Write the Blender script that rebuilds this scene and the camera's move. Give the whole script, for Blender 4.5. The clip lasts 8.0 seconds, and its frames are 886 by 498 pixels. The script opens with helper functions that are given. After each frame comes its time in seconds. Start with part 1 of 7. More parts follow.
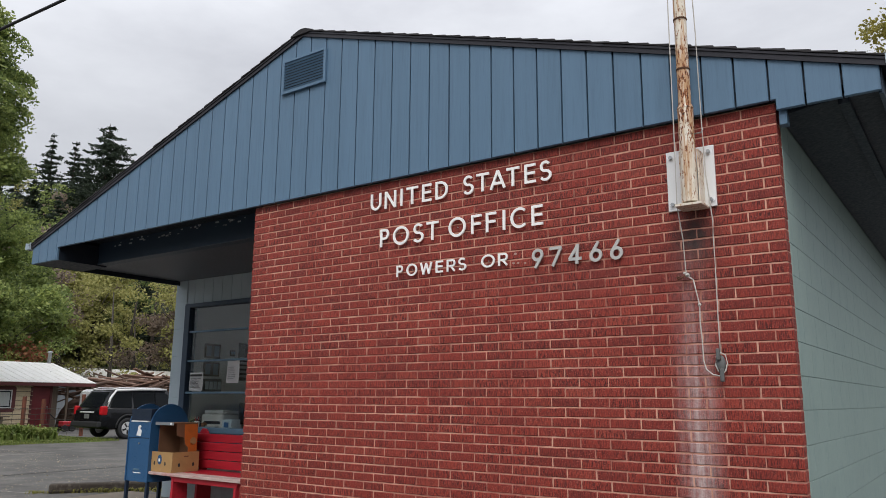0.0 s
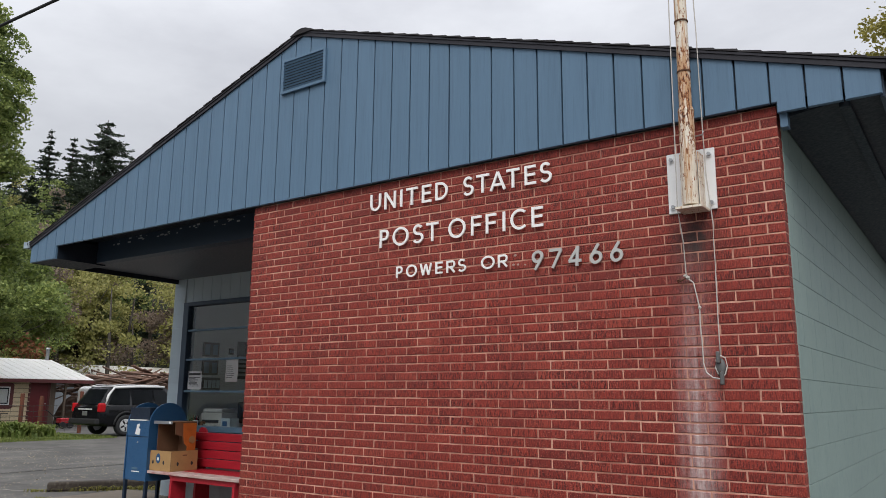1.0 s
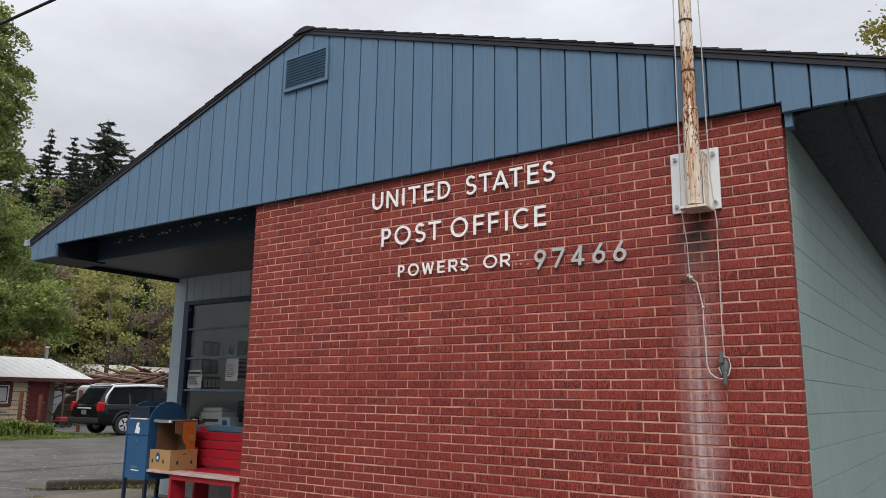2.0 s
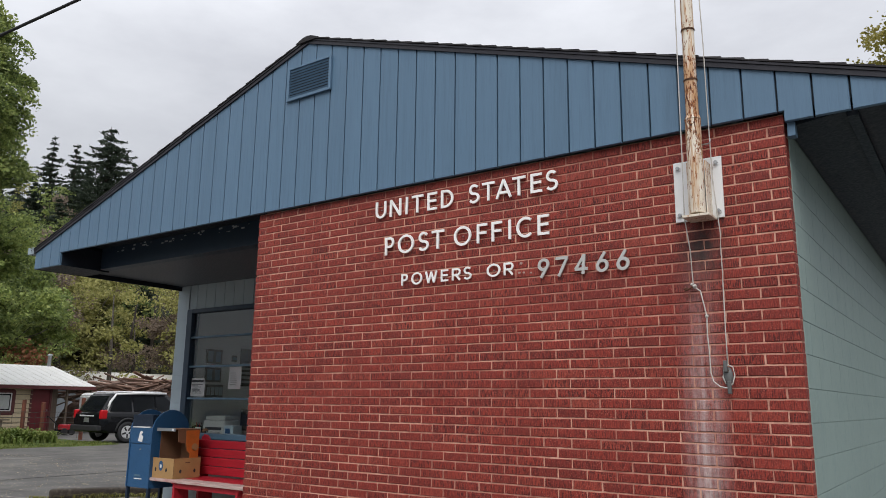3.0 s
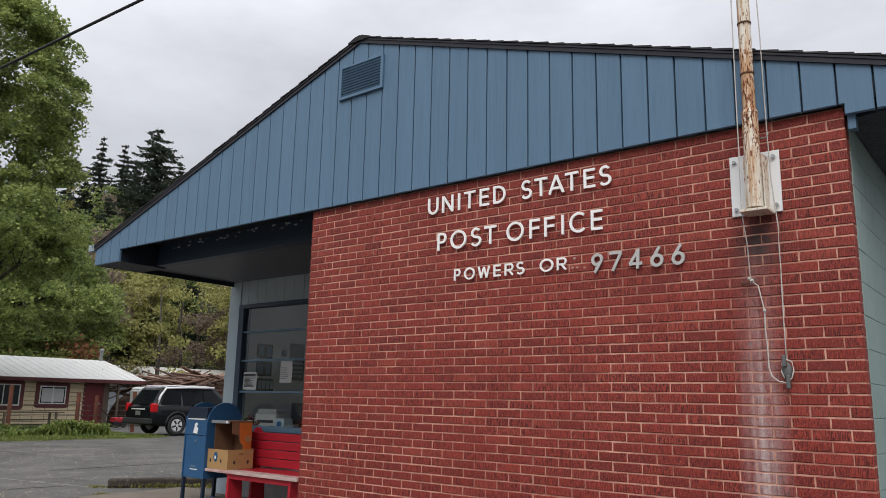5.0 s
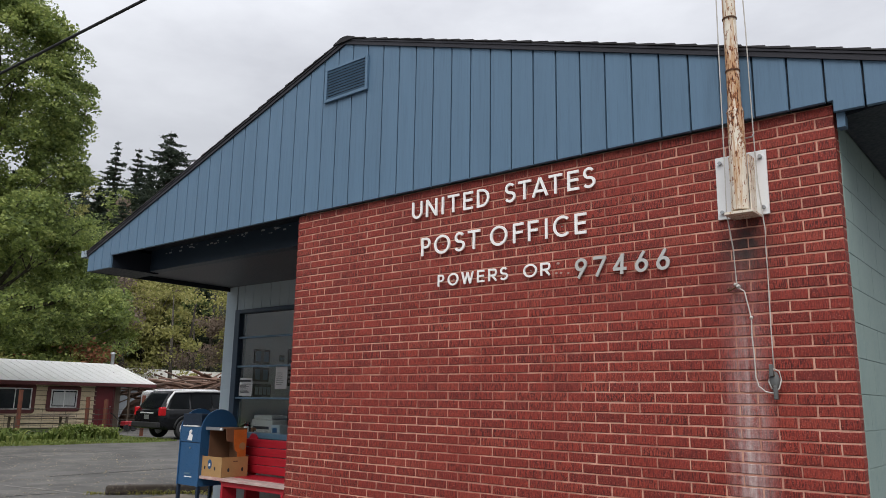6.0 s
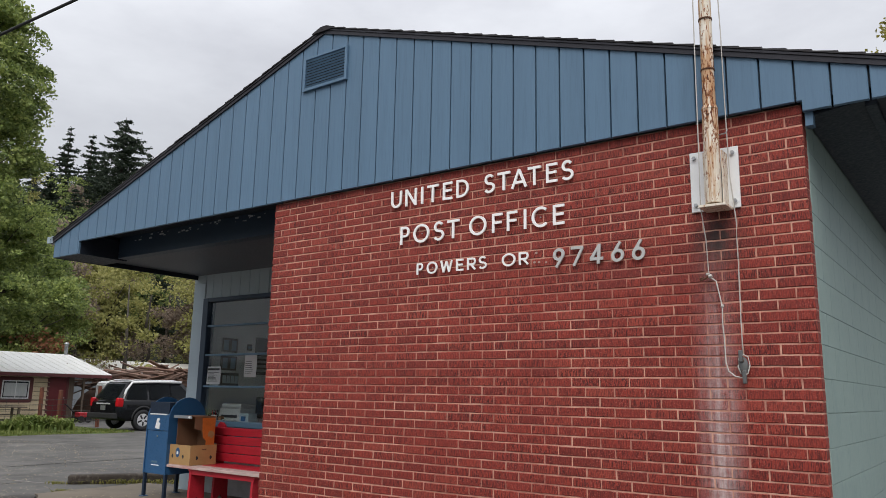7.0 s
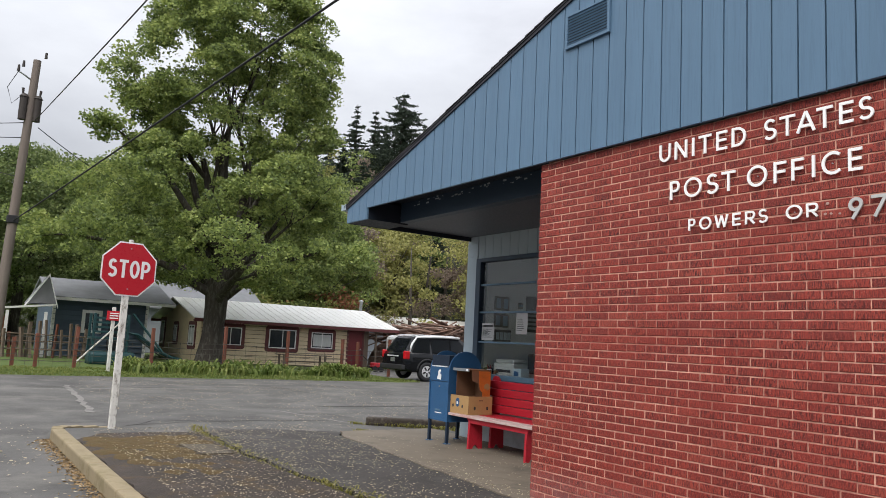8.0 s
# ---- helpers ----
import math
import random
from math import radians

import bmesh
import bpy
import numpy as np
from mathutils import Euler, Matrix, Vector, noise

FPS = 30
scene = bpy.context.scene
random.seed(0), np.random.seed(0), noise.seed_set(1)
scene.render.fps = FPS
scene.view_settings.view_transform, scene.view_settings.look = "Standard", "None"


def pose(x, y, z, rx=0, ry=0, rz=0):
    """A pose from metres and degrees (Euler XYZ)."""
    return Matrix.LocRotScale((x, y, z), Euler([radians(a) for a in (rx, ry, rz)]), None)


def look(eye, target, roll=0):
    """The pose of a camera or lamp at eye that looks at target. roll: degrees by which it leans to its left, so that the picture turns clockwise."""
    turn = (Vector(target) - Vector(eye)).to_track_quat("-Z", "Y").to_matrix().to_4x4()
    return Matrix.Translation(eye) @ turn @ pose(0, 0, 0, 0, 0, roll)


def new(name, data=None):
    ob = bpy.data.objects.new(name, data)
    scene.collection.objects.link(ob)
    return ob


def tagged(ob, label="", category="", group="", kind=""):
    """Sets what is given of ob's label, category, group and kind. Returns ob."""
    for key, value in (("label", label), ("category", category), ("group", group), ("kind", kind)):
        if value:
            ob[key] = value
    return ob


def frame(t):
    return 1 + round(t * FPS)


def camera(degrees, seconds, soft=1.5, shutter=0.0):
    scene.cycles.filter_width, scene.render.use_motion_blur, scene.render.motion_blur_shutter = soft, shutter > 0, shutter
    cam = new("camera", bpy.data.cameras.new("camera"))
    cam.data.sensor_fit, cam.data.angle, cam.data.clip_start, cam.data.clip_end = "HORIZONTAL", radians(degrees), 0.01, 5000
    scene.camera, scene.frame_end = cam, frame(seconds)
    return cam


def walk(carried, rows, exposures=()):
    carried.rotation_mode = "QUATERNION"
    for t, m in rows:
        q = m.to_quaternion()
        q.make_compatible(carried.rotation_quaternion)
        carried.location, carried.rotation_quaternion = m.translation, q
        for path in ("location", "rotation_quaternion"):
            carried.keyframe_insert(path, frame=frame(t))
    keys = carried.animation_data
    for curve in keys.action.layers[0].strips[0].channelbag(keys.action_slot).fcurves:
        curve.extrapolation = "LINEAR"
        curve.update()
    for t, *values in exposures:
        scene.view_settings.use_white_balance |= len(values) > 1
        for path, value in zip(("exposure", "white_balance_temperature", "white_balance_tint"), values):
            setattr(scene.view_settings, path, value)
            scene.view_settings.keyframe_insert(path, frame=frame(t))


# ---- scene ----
cam = camera(60.6, 8.0, 0.45)
PATH = [
    (0, (5.761, -4.879, 1.469), (4.624, -3.28, 1.859), 0.4),
    (0.5, (5.763, -4.874, 1.501), (4.63, -3.271, 1.882), 0.4),
    (1, (5.751, -4.887, 1.503), (4.617, -3.284, 1.885), 0.5),
    (1.5, (5.727, -4.878, 1.487), (4.594, -3.274, 1.866), 0.8),
    (3, (5.723, -4.898, 1.507), (4.587, -3.301, 1.908), 0.7),
    (3.5, (5.731, -4.88, 1.512), (4.593, -3.286, 1.914), 0.7),
    (4, (5.735, -4.878, 1.506), (4.6, -3.282, 1.911), 0.7),
    (4.5, (5.687, -4.967, 1.479), (4.548, -3.371, 1.875), 1.0),
    (4.7, (5.67, -5.041, 1.47), (4.5, -3.466, 1.862), 1.1),
    (5.8, (5.76, -4.8, 1.53), (4.486, -3.312, 1.932), 1.4),
    (6, (5.781, -4.744, 1.545), (4.533, -3.232, 1.939), 1.0),
    (6.5, (5.821, -4.76, 1.553), (4.655, -3.182, 1.941), 1.0),
    (7, (5.721, -4.932, 1.486), (4.556, -3.351, 1.864), 1.1),
    (7.1, (5.71, -5.013, 1.469), (4.518, -3.449, 1.835), 1.4),
    (7.2, (5.722, -5.072, 1.455), (4.477, -3.546, 1.808), 1.8),
    (7.3, (5.728, -5.061, 1.454), (4.417, -3.59, 1.796), 2.2),
    (7.4, (5.753, -5.031, 1.462), (4.361, -3.631, 1.783), 2.6),
    (7.5, (5.752, -4.996, 1.473), (4.28, -3.674, 1.768), 2.4),
    (7.6, (5.785, -5.003, 1.466), (4.25, -3.752, 1.742), 3.1),
    (7.7, (5.8, -5.019, 1.46), (4.213, -3.832, 1.727), 3.3),
    (7.8, (5.804, -5.016, 1.455), (4.183, -3.873, 1.71), 3.3),
    (7.9, (5.788, -4.987, 1.455), (4.147, -3.873, 1.708), 3.2),
    (8, (5.737, -4.926, 1.465), (4.081, -3.833, 1.716), 3.0),
]
walk(cam, [(t, look(eye, target, roll)) for t, eye, target, roll in PATH], [(0.0, 0.0), (6.9, 0.0), (7.4, 0.30), (8.0, 0.37)])

# ---- overcast daylight ----
SUN_EL, SUN_AZ = 50.0, 150.0
world = bpy.data.worlds.new("overcast_sky")
scene.world = world
world.use_nodes = True
wn, wl = world.node_tree.nodes, world.node_tree.links
wn.clear()
w_out = wn.new("ShaderNodeOutputWorld")
w_bg = wn.new("ShaderNodeBackground")
w_sky = wn.new("ShaderNodeTexSky")
w_sky.sky_type, w_sky.sun_disc = "NISHITA", False
w_sky.sun_elevation, w_sky.sun_rotation = radians(SUN_EL), radians(SUN_AZ)
w_co = wn.new("ShaderNodeTexCoord")
w_map = wn.new("ShaderNodeMapping")
w_map.inputs["Scale"].default_value = (1.0, 1.0, 2.6)
w_map.inputs["Rotation"].default_value = (0.1, 0.2, 0.6)
w_noise = wn.new("ShaderNodeTexNoise")
w_noise.inputs["Scale"].default_value, w_noise.inputs["Detail"].default_value = 2.6, 7.0
w_noise.inputs["Roughness"].default_value = 0.55
w_ramp = wn.new("ShaderNodeValToRGB")
w_ramp.color_ramp.elements[0].position, w_ramp.color_ramp.elements[0].color = 0.34, (0.50, 0.51, 0.55, 1)
w_ramp.color_ramp.elements[1].position, w_ramp.color_ramp.elements[1].color = 0.66, (0.68, 0.695, 0.735, 1)
# an overcast dome is about three times brighter overhead than at the horizon
w_sep = wn.new("ShaderNodeSeparateXYZ")
w_el = wn.new("ShaderNodeMath")
w_el.operation, w_el.use_clamp = "MULTIPLY_ADD", False
w_el.inputs[1].default_value, w_el.inputs[2].default_value = 2.35, 0.36
w_max = wn.new("ShaderNodeMath")
w_max.operation = "MAXIMUM"
w_max.inputs[1].default_value = 0.40
w_cloud = wn.new("ShaderNodeVectorMath")
w_cloud.operation = "SCALE"
w_blue = wn.new("ShaderNodeVectorMath")
w_blue.operation = "SCALE"
w_blue.inputs["Scale"].default_value = 0.10
w_mix = wn.new("ShaderNodeMix")
w_mix.data_type = "RGBA"
w_mix.inputs["Factor"].default_value = 0.9
wl.new(w_co.outputs["Generated"], w_map.inputs["Vector"])
wl.new(w_map.outputs["Vector"], w_noise.inputs["Vector"])
wl.new(w_noise.outputs["Fac"], w_ramp.inputs["Fac"])
wl.new(w_co.outputs["Generated"], w_sep.inputs[0])
wl.new(w_sep.outputs["Z"], w_el.inputs[0])
wl.new(w_el.outputs[0], w_max.inputs[0])
wl.new(w_ramp.outputs["Color"], w_cloud.inputs[0])
wl.new(w_max.outputs[0], w_cloud.inputs["Scale"])
wl.new(w_sky.outputs["Color"], w_blue.inputs[0])
wl.new(w_blue.outputs[0], w_mix.inputs["A"])
wl.new(w_cloud.outputs[0], w_mix.inputs["B"])
wl.new(w_mix.outputs["Result"], w_bg.inputs["Color"])
wl.new(w_bg.outputs[0], w_out.inputs["Surface"])
w_bg.inputs["Strength"].default_value = 1.0
sun = new("sun", bpy.data.lights.new("sun", "SUN"))
sun.data.energy, sun.data.angle, sun.data.color = 1.95, radians(40), (1.0, 0.96, 0.9)
a_el, a_az = radians(SUN_EL), radians(SUN_AZ)
sun.matrix_world = look(Vector((math.sin(a_az) * math.cos(a_el), math.cos(a_az) * math.cos(a_el), math.sin(a_el))) * 50, (0, 0, 0))


# ---- materials ----
def graph(name, rough=0.7, metal=0.0, spec=0.4):
    m = bpy.data.materials.new(name)
    m.use_nodes = True
    n, l = m.node_tree.nodes, m.node_tree.links
    b = n["Principled BSDF"]
    b.inputs["Roughness"].default_value, b.inputs["Metallic"].default_value = rough, metal
    b.inputs["Specular IOR Level"].default_value = spec
    return m, n, l, b


def noise_of(n, l, src, scale, detail=4.0, rough=0.6, stretch=(1, 1, 1)):
    mp = n.new("ShaderNodeMapping")
    mp.inputs["Scale"].default_value = stretch
    t = n.new("ShaderNodeTexNoise")
    t.inputs["Scale"].default_value, t.inputs["Detail"].default_value, t.inputs["Roughness"].default_value = scale, detail, rough
    l.new(src, mp.inputs["Vector"])
    l.new(mp.outputs["Vector"], t.inputs["Vector"])
    return t.outputs["Fac"]


def ramp(n, l, fac, stops):
    r = n.new("ShaderNodeValToRGB")
    e = r.color_ramp.elements
    while len(e) < len(stops):
        e.new(0.5)
    for k, (p, c) in enumerate(stops):
        e[k].position, e[k].color = p, (*c, 1) if len(c) == 3 else c
    l.new(fac, r.inputs["Fac"])
    return r.outputs["Color"]


def blend(n, l, fac, a, b, mode="MIX"):
    x = n.new("ShaderNodeMix")
    x.data_type, x.blend_type = "RGBA", mode
    for key, v in (("Factor", fac), ("A", a), ("B", b)):
        if isinstance(v, bpy.types.NodeSocket):
            l.new(v, x.inputs[key])
        elif key == "Factor":
            x.inputs[key].default_value = v
        else:
            x.inputs[key].default_value = (*v, 1)
    return x.outputs["Result"]


def calc(n, l, op, a, b=0.0, clamp=False):
    x = n.new("ShaderNodeMath")
    x.operation, x.use_clamp = op, clamp
    for k, v in enumerate((a, b)):
        if isinstance(v, bpy.types.NodeSocket):
            l.new(v, x.inputs[k])
        else:
            x.inputs[k].default_value = v
    return x.outputs[0]


def bumped(n, l, b, height, strength, dist):
    x = n.new("ShaderNodeBump")
    x.inputs["Strength"].default_value, x.inputs["Distance"].default_value = strength, dist
    l.new(height, x.inputs["Height"])
    l.new(x.outputs[0], b.inputs["Normal"])


def surface(name, colour, var=0.18, scale=3.0, fine=60.0, rough=0.7, metal=0.0, spec=0.4, bump=0.15, dist=0.004, stretch=(1, 1, 1), stain=None, amount=0.5, per=0.0, stain_scale=6.0, stain_from=0.5):
    """A colour with broad and fine variation, optional stains of a second colour, and fine relief."""
    m, n, l, b = graph(name, rough, metal, spec)
    g = n.new("ShaderNodeNewGeometry")
    pos = g.outputs["Position"]
    lo = [max(0.0, c * (1 - var)) for c in colour]
    hi = [min(1.0, c * (1 + var)) for c in colour]
    broad = noise_of(n, l, pos, scale, 5.0, 0.6, stretch)
    small = noise_of(n, l, pos, fine, 3.0, 0.6, stretch)
    both = calc(n, l, "ADD", calc(n, l, "MULTIPLY", broad, 0.6), calc(n, l, "MULTIPLY", small, 0.4))
    if per:
        oi = n.new("ShaderNodeObjectInfo")
        r = calc(n, l, "FRACT", calc(n, l, "ADD", oi.outputs["Random"], g.outputs["Random Per Island"]))
        both = calc(n, l, "ADD", both, calc(n, l, "MULTIPLY", calc(n, l, "SUBTRACT", r, 0.5), per))
    col = ramp(n, l, both, [(0.3, lo), (0.7, hi)])
    if stain:
        mask = ramp(n, l, noise_of(n, l, pos, stain_scale, 8.0, 0.7, stretch), [(stain_from, (0, 0, 0)), (stain_from + 0.15, (amount,) * 3)])
        col = blend(n, l, mask, col, stain)
    l.new(col, b.inputs["Base Color"])
    l.new(ramp(n, l, small, [(0.3, (max(0.03, rough - 0.12),) * 3), (0.7, (min(1, rough + 0.12),) * 3)]), b.inputs["Roughness"])
    bumped(n, l, b, both, bump, dist)
    return m


def brick_material():
    """Painted rug-textured red brick with vertical scoring and white lime runs below the flagpole bracket."""
    m, n, l, b = graph("red_brick", 0.62, 0.0, 0.35)
    g = n.new("ShaderNodeNewGeometry")
    pos = g.outputs["Position"]
    oi = n.new("ShaderNodeObjectInfo")
    rnd = calc(n, l, "FRACT", calc(n, l, "ADD", oi.outputs["Random"], g.outputs["Random Per Island"]))
    col = ramp(n, l, rnd, [(0.0, (0.24, 0.034, 0.025)), (0.2, (0.31, 0.042, 0.029)), (0.75, (0.36, 0.050, 0.033)), (1.0, (0.39, 0.070, 0.046))])
    # each brick was scored on its own
    own = n.new("ShaderNodeVectorMath")
    own.operation = "ADD"
    l.new(pos, own.inputs[0])
    l.new(calc(n, l, "MULTIPLY", rnd, 37.0), own.inputs[1])
    score = noise_of(n, l, own.outputs[0], 1.0, 2.5, 0.7, (190, 190, 24))
    depth = ramp(n, l, calc(n, l, "FRACT", calc(n, l, "MULTIPLY", rnd, 7.3)), [(0.0, (0.55,) * 3), (1.0, (1.0,) * 3)])
    col = blend(n, l, calc(n, l, "MULTIPLY", ramp(n, l, score, [(0.43, (1.0,) * 3), (0.545, (0,) * 3)]), depth), col, (0.050, 0.009, 0.009))
    pits = noise_of(n, l, pos, 120.0, 2.0)
    col = blend(n, l, ramp(n, l, pits, [(0.57, (0,) * 3), (0.66, (0.7,) * 3)]), col, (0.50, 0.15, 0.12))
    broad = noise_of(n, l, pos, 1.3, 4.0)
    col = blend(n, l, ramp(n, l, broad, [(0.40, (0.30,) * 3), (0.62, (0,) * 3)]), col, (0.19, 0.028, 0.022))
    sx = n.new("ShaderNodeSeparateXYZ")
    l.new(pos, sx.inputs[0])
    # soot-dark damp patch just under the bracket
    damp = calc(n, l, "SUBTRACT", 1.0, calc(n, l, "DIVIDE", calc(n, l, "ABSOLUTE", calc(n, l, "SUBTRACT", sx.outputs["X"], 4.30)), 0.20), True)
    damp = calc(n, l, "MULTIPLY", damp, calc(n, l, "SUBTRACT", 1.0, calc(n, l, "DIVIDE", calc(n, l, "ABSOLUTE", calc(n, l, "SUBTRACT", sx.outputs["Z"], 2.52)), 0.30), True))
    damp = calc(n, l, "MULTIPLY", damp, calc(n, l, "MULTIPLY", noise_of(n, l, pos, 14.0, 5.0, 0.7), 2.4), True)
    col = blend(n, l, damp, col, (0.055, 0.030, 0.028))
    run = lime(n, l, pos, sx)
    col = blend(n, l, run, col, (0.60, 0.48, 0.47))
    l.new(col, b.inputs["Base Color"])
    bumped(n, l, b, calc(n, l, "ADD", score, calc(n, l, "MULTIPLY", pits, 0.3)), 0.9, 0.008)
    return m


def lime(n, l, pos, sx):
    """Mask of the white run: a streaky column under the bracket, and a pale foot of the wall."""
    off = calc(n, l, "ABSOLUTE", calc(n, l, "SUBTRACT", sx.outputs["X"], 4.262))
    col = calc(n, l, "SUBTRACT", 1.0, calc(n, l, "DIVIDE", off, 0.17), True)
    below = calc(n, l, "DIVIDE", calc(n, l, "SUBTRACT", 2.55, sx.outputs["Z"]), 1.25, True)
    streak = noise_of(n, l, pos, 1.0, 4.0, 0.6, (26, 26, 1.6))
    grain = noise_of(n, l, pos, 30.0, 4.0, 0.7)
    mix_s = calc(n, l, "ADD", calc(n, l, "MULTIPLY", streak, 1.25), calc(n, l, "MULTIPLY", grain, 0.75))
    run = calc(n, l, "MULTIPLY", calc(n, l, "MULTIPLY", calc(n, l, "POWER", col, 1.2), below), calc(n, l, "SUBTRACT", mix_s, 0.66), True)
    foot = calc(n, l, "DIVIDE", calc(n, l, "SUBTRACT", 0.42, sx.outputs["Z"]), 0.5, True)
    foot = calc(n, l, "MULTIPLY", foot, calc(n, l, "SUBTRACT", noise_of(n, l, pos, 9.0, 6.0, 0.7), 0.3), True)
    return calc(n, l, "MAXIMUM", calc(n, l, "MULTIPLY", run, 1.8), foot)


def pole_material():
    """Chalky white paint, flaking to orange and dark brown rust, worst about the height of the eave."""
    m, n, l, b = graph("rusty_white_pole_paint", 0.65, 0.0, 0.3)
    pos = n.new("ShaderNodeNewGeometry").outputs["Position"]
    sx = n.new("ShaderNodeSeparateXYZ")
    l.new(pos, sx.inputs[0])
    worst = calc(n, l, "SUBTRACT", 1.0, calc(n, l, "DIVIDE", calc(n, l, "ABSOLUTE", calc(n, l, "SUBTRACT", sx.outputs["Z"], 3.45)), 0.75), True)
    flakes = calc(n, l, "ADD", noise_of(n, l, pos, 75.0, 4.0, 0.7, (1, 1, 0.30)), calc(n, l, "MULTIPLY", worst, 0.13))
    runs = calc(n, l, "ADD", noise_of(n, l, pos, 22.0, 4.0, 0.6, (1.6, 1.6, 0.12)), calc(n, l, "MULTIPLY", worst, 0.12))
    col = ramp(n, l, noise_of(n, l, pos, 9.0, 4.0), [(0.3, (0.70, 0.62, 0.50)), (0.7, (0.82, 0.77, 0.68))])
    col = blend(n, l, ramp(n, l, runs, [(0.53, (0,) * 3), (0.64, (0.8,) * 3)]), col, (0.48, 0.24, 0.09))
    col = blend(n, l, ramp(n, l, flakes, [(0.60, (0,) * 3), (0.64, (1,) * 3)]), col, (0.27, 0.085, 0.024))
    col = blend(n, l, ramp(n, l, flakes, [(0.67, (0,) * 3), (0.71, (1,) * 3)]), col, (0.06, 0.026, 0.018))
    l.new(col, b.inputs["Base Color"])
    bumped(n, l, b, flakes, 0.5, 0.004)
    return m


def glass_material(name, tint=(0.9, 0.95, 0.95)):
    m, n, l, b = graph(name, 0.02, 0.0, 0.5)
    b.inputs["Base Color"].default_value = (*tint, 1)
    b.inputs["Transmission Weight"].default_value = 1.0
    b.inputs["IOR"].default_value = 1.4
    return m


def leaf_material(name, stops, rough=0.55):
    m, n, l, b = graph(name, rough, 0.0, 0.3)
    g = n.new("ShaderNodeNewGeometry")
    broad = noise_of(n, l, g.outputs["Position"], 0.8, 3.0)
    f = calc(n, l, "ADD", calc(n, l, "MULTIPLY", g.outputs["Random Per Island"], 0.45), calc(n, l, "MULTIPLY", calc(n, l, "SUBTRACT", broad, 0.2), 0.95))
    col = ramp(n, l, f, stops)
    l.new(col, b.inputs["Base Color"])
    tr = n.new("ShaderNodeBsdfTranslucent")
    l.new(col, tr.inputs["Color"])
    mx = n.new("ShaderNodeMixShader")
    mx.inputs[0].default_value = 0.48
    l.new(b.outputs[0], mx.inputs[1])
    l.new(tr.outputs[0], mx.inputs[2])
    l.new(mx.outputs[0], n["Material Output"].inputs["Surface"])
    return m


M_BRICK = brick_material()
M_MORTAR = surface("pale_mortar", (0.66, 0.37, 0.28), 0.25, 5, 150, 0.95, bump=0.8, dist=0.004, stain=(0.36, 0.13, 0.10), amount=0.8, stain_scale=1.6, stain_from=0.43)
M_SIDING = surface("blue_siding_paint", (0.106, 0.188, 0.284), 0.10, 1.6, 45, 0.48, bump=0.35, dist=0.003, stretch=(6, 6, 0.35), stain=(0.065, 0.120, 0.19), amount=0.3, per=0.12)
M_TRIM = surface("dark_blue_trim_paint", (0.030, 0.052, 0.085), 0.15, 3, 60, 0.45)
M_SOFFIT = surface("grey_soffit_paint", (0.26, 0.28, 0.30), 0.10, 2, 40, 0.6)
M_PORCHCEIL = surface("slate_porch_ceiling_paint", (0.105, 0.120, 0.140), 0.10, 2, 40, 0.5)
# far darker than the siding: shade under eaves and in gaps is coloured in
M_DARKSOFFIT = surface("shade_dark_soffit_blue", (0.013, 0.020, 0.032), 0.15, 2, 40, 0.55)
M_BLOCK = surface("sage_block_paint", (0.25, 0.33, 0.312), 0.07, 2.2, 120, 0.6, bump=0.35, dist=0.003, stain=(0.19, 0.27, 0.27), amount=0.4)
M_JAMB = surface("pale_blue_block_paint", (0.40, 0.48, 0.53), 0.07, 2.5, 110, 0.6, bump=0.3, dist=0.003)
M_BASE = surface("off_white_wall_paint", (0.50, 0.53, 0.56), 0.08, 2.5, 60, 0.6, stain=(0.32, 0.33, 0.33), amount=0.4)
M_INNER = surface("white_office_wall_paint", (0.80, 0.80, 0.79), 0.05, 2.0, 60, 0.7)
M_SILL = surface("slate_blue_sill_paint", (0.10, 0.18, 0.26), 0.12, 4, 60, 0.45)
M_SHINGLE = surface("black_asphalt_shingle", (0.035, 0.033, 0.036), 0.4, 6, 220, 0.95, bump=0.6, dist=0.004, per=0.3)
M_RAKE = surface("brown_metal_rake_edge", (0.032, 0.031, 0.038), 0.15, 5, 80, 0.4, 0.3)
M_WHITE = surface("white_letter_metal", (0.94, 0.94, 0.93), 0.03, 8, 90, 0.5, bump=0.05)
M_GREYLET = surface("grey_numeral_metal", (0.50, 0.50, 0.49), 0.08, 10, 90, 0.45, bump=0.05)
M_POLE = pole_material()
M_CLEAT = surface("dull_cleat_metal", (0.16, 0.165, 0.165), 0.25, 9, 120, 0.55, 0.5)
M_PLATE = surface("white_plate_paint", (0.80, 0.81, 0.82), 0.04, 6, 80, 0.5, stain=(0.25, 0.11, 0.05), amount=0.9, stain_scale=38.0, stain_from=0.67)
M_RUST = surface("brown_rust", (0.12, 0.055, 0.03), 0.35, 9, 90, 0.85, 0.3, bump=0.5)
M_STEEL = surface("galvanised_steel", (0.42, 0.43, 0.44), 0.2, 9, 120, 0.4, 0.8)
M_ROPE = surface("weathered_white_rope", (0.55, 0.53, 0.50), 0.2, 20, 260, 0.9, bump=0.5)
M_ASPHALT = surface("worn_asphalt", (0.090, 0.086, 0.081), 0.6, 0.7, 45, 0.85, bump=0.9, dist=0.010, stain=(0.17, 0.16, 0.145), amount=0.6, stain_scale=0.8)
M_DARKASPHALT = surface("damp_dark_asphalt", (0.046, 0.041, 0.038), 0.5, 1.2, 40, 0.8, bump=0.5, dist=0.006, stain=(0.10, 0.094, 0.085), amount=0.5, stain_scale=2.0)
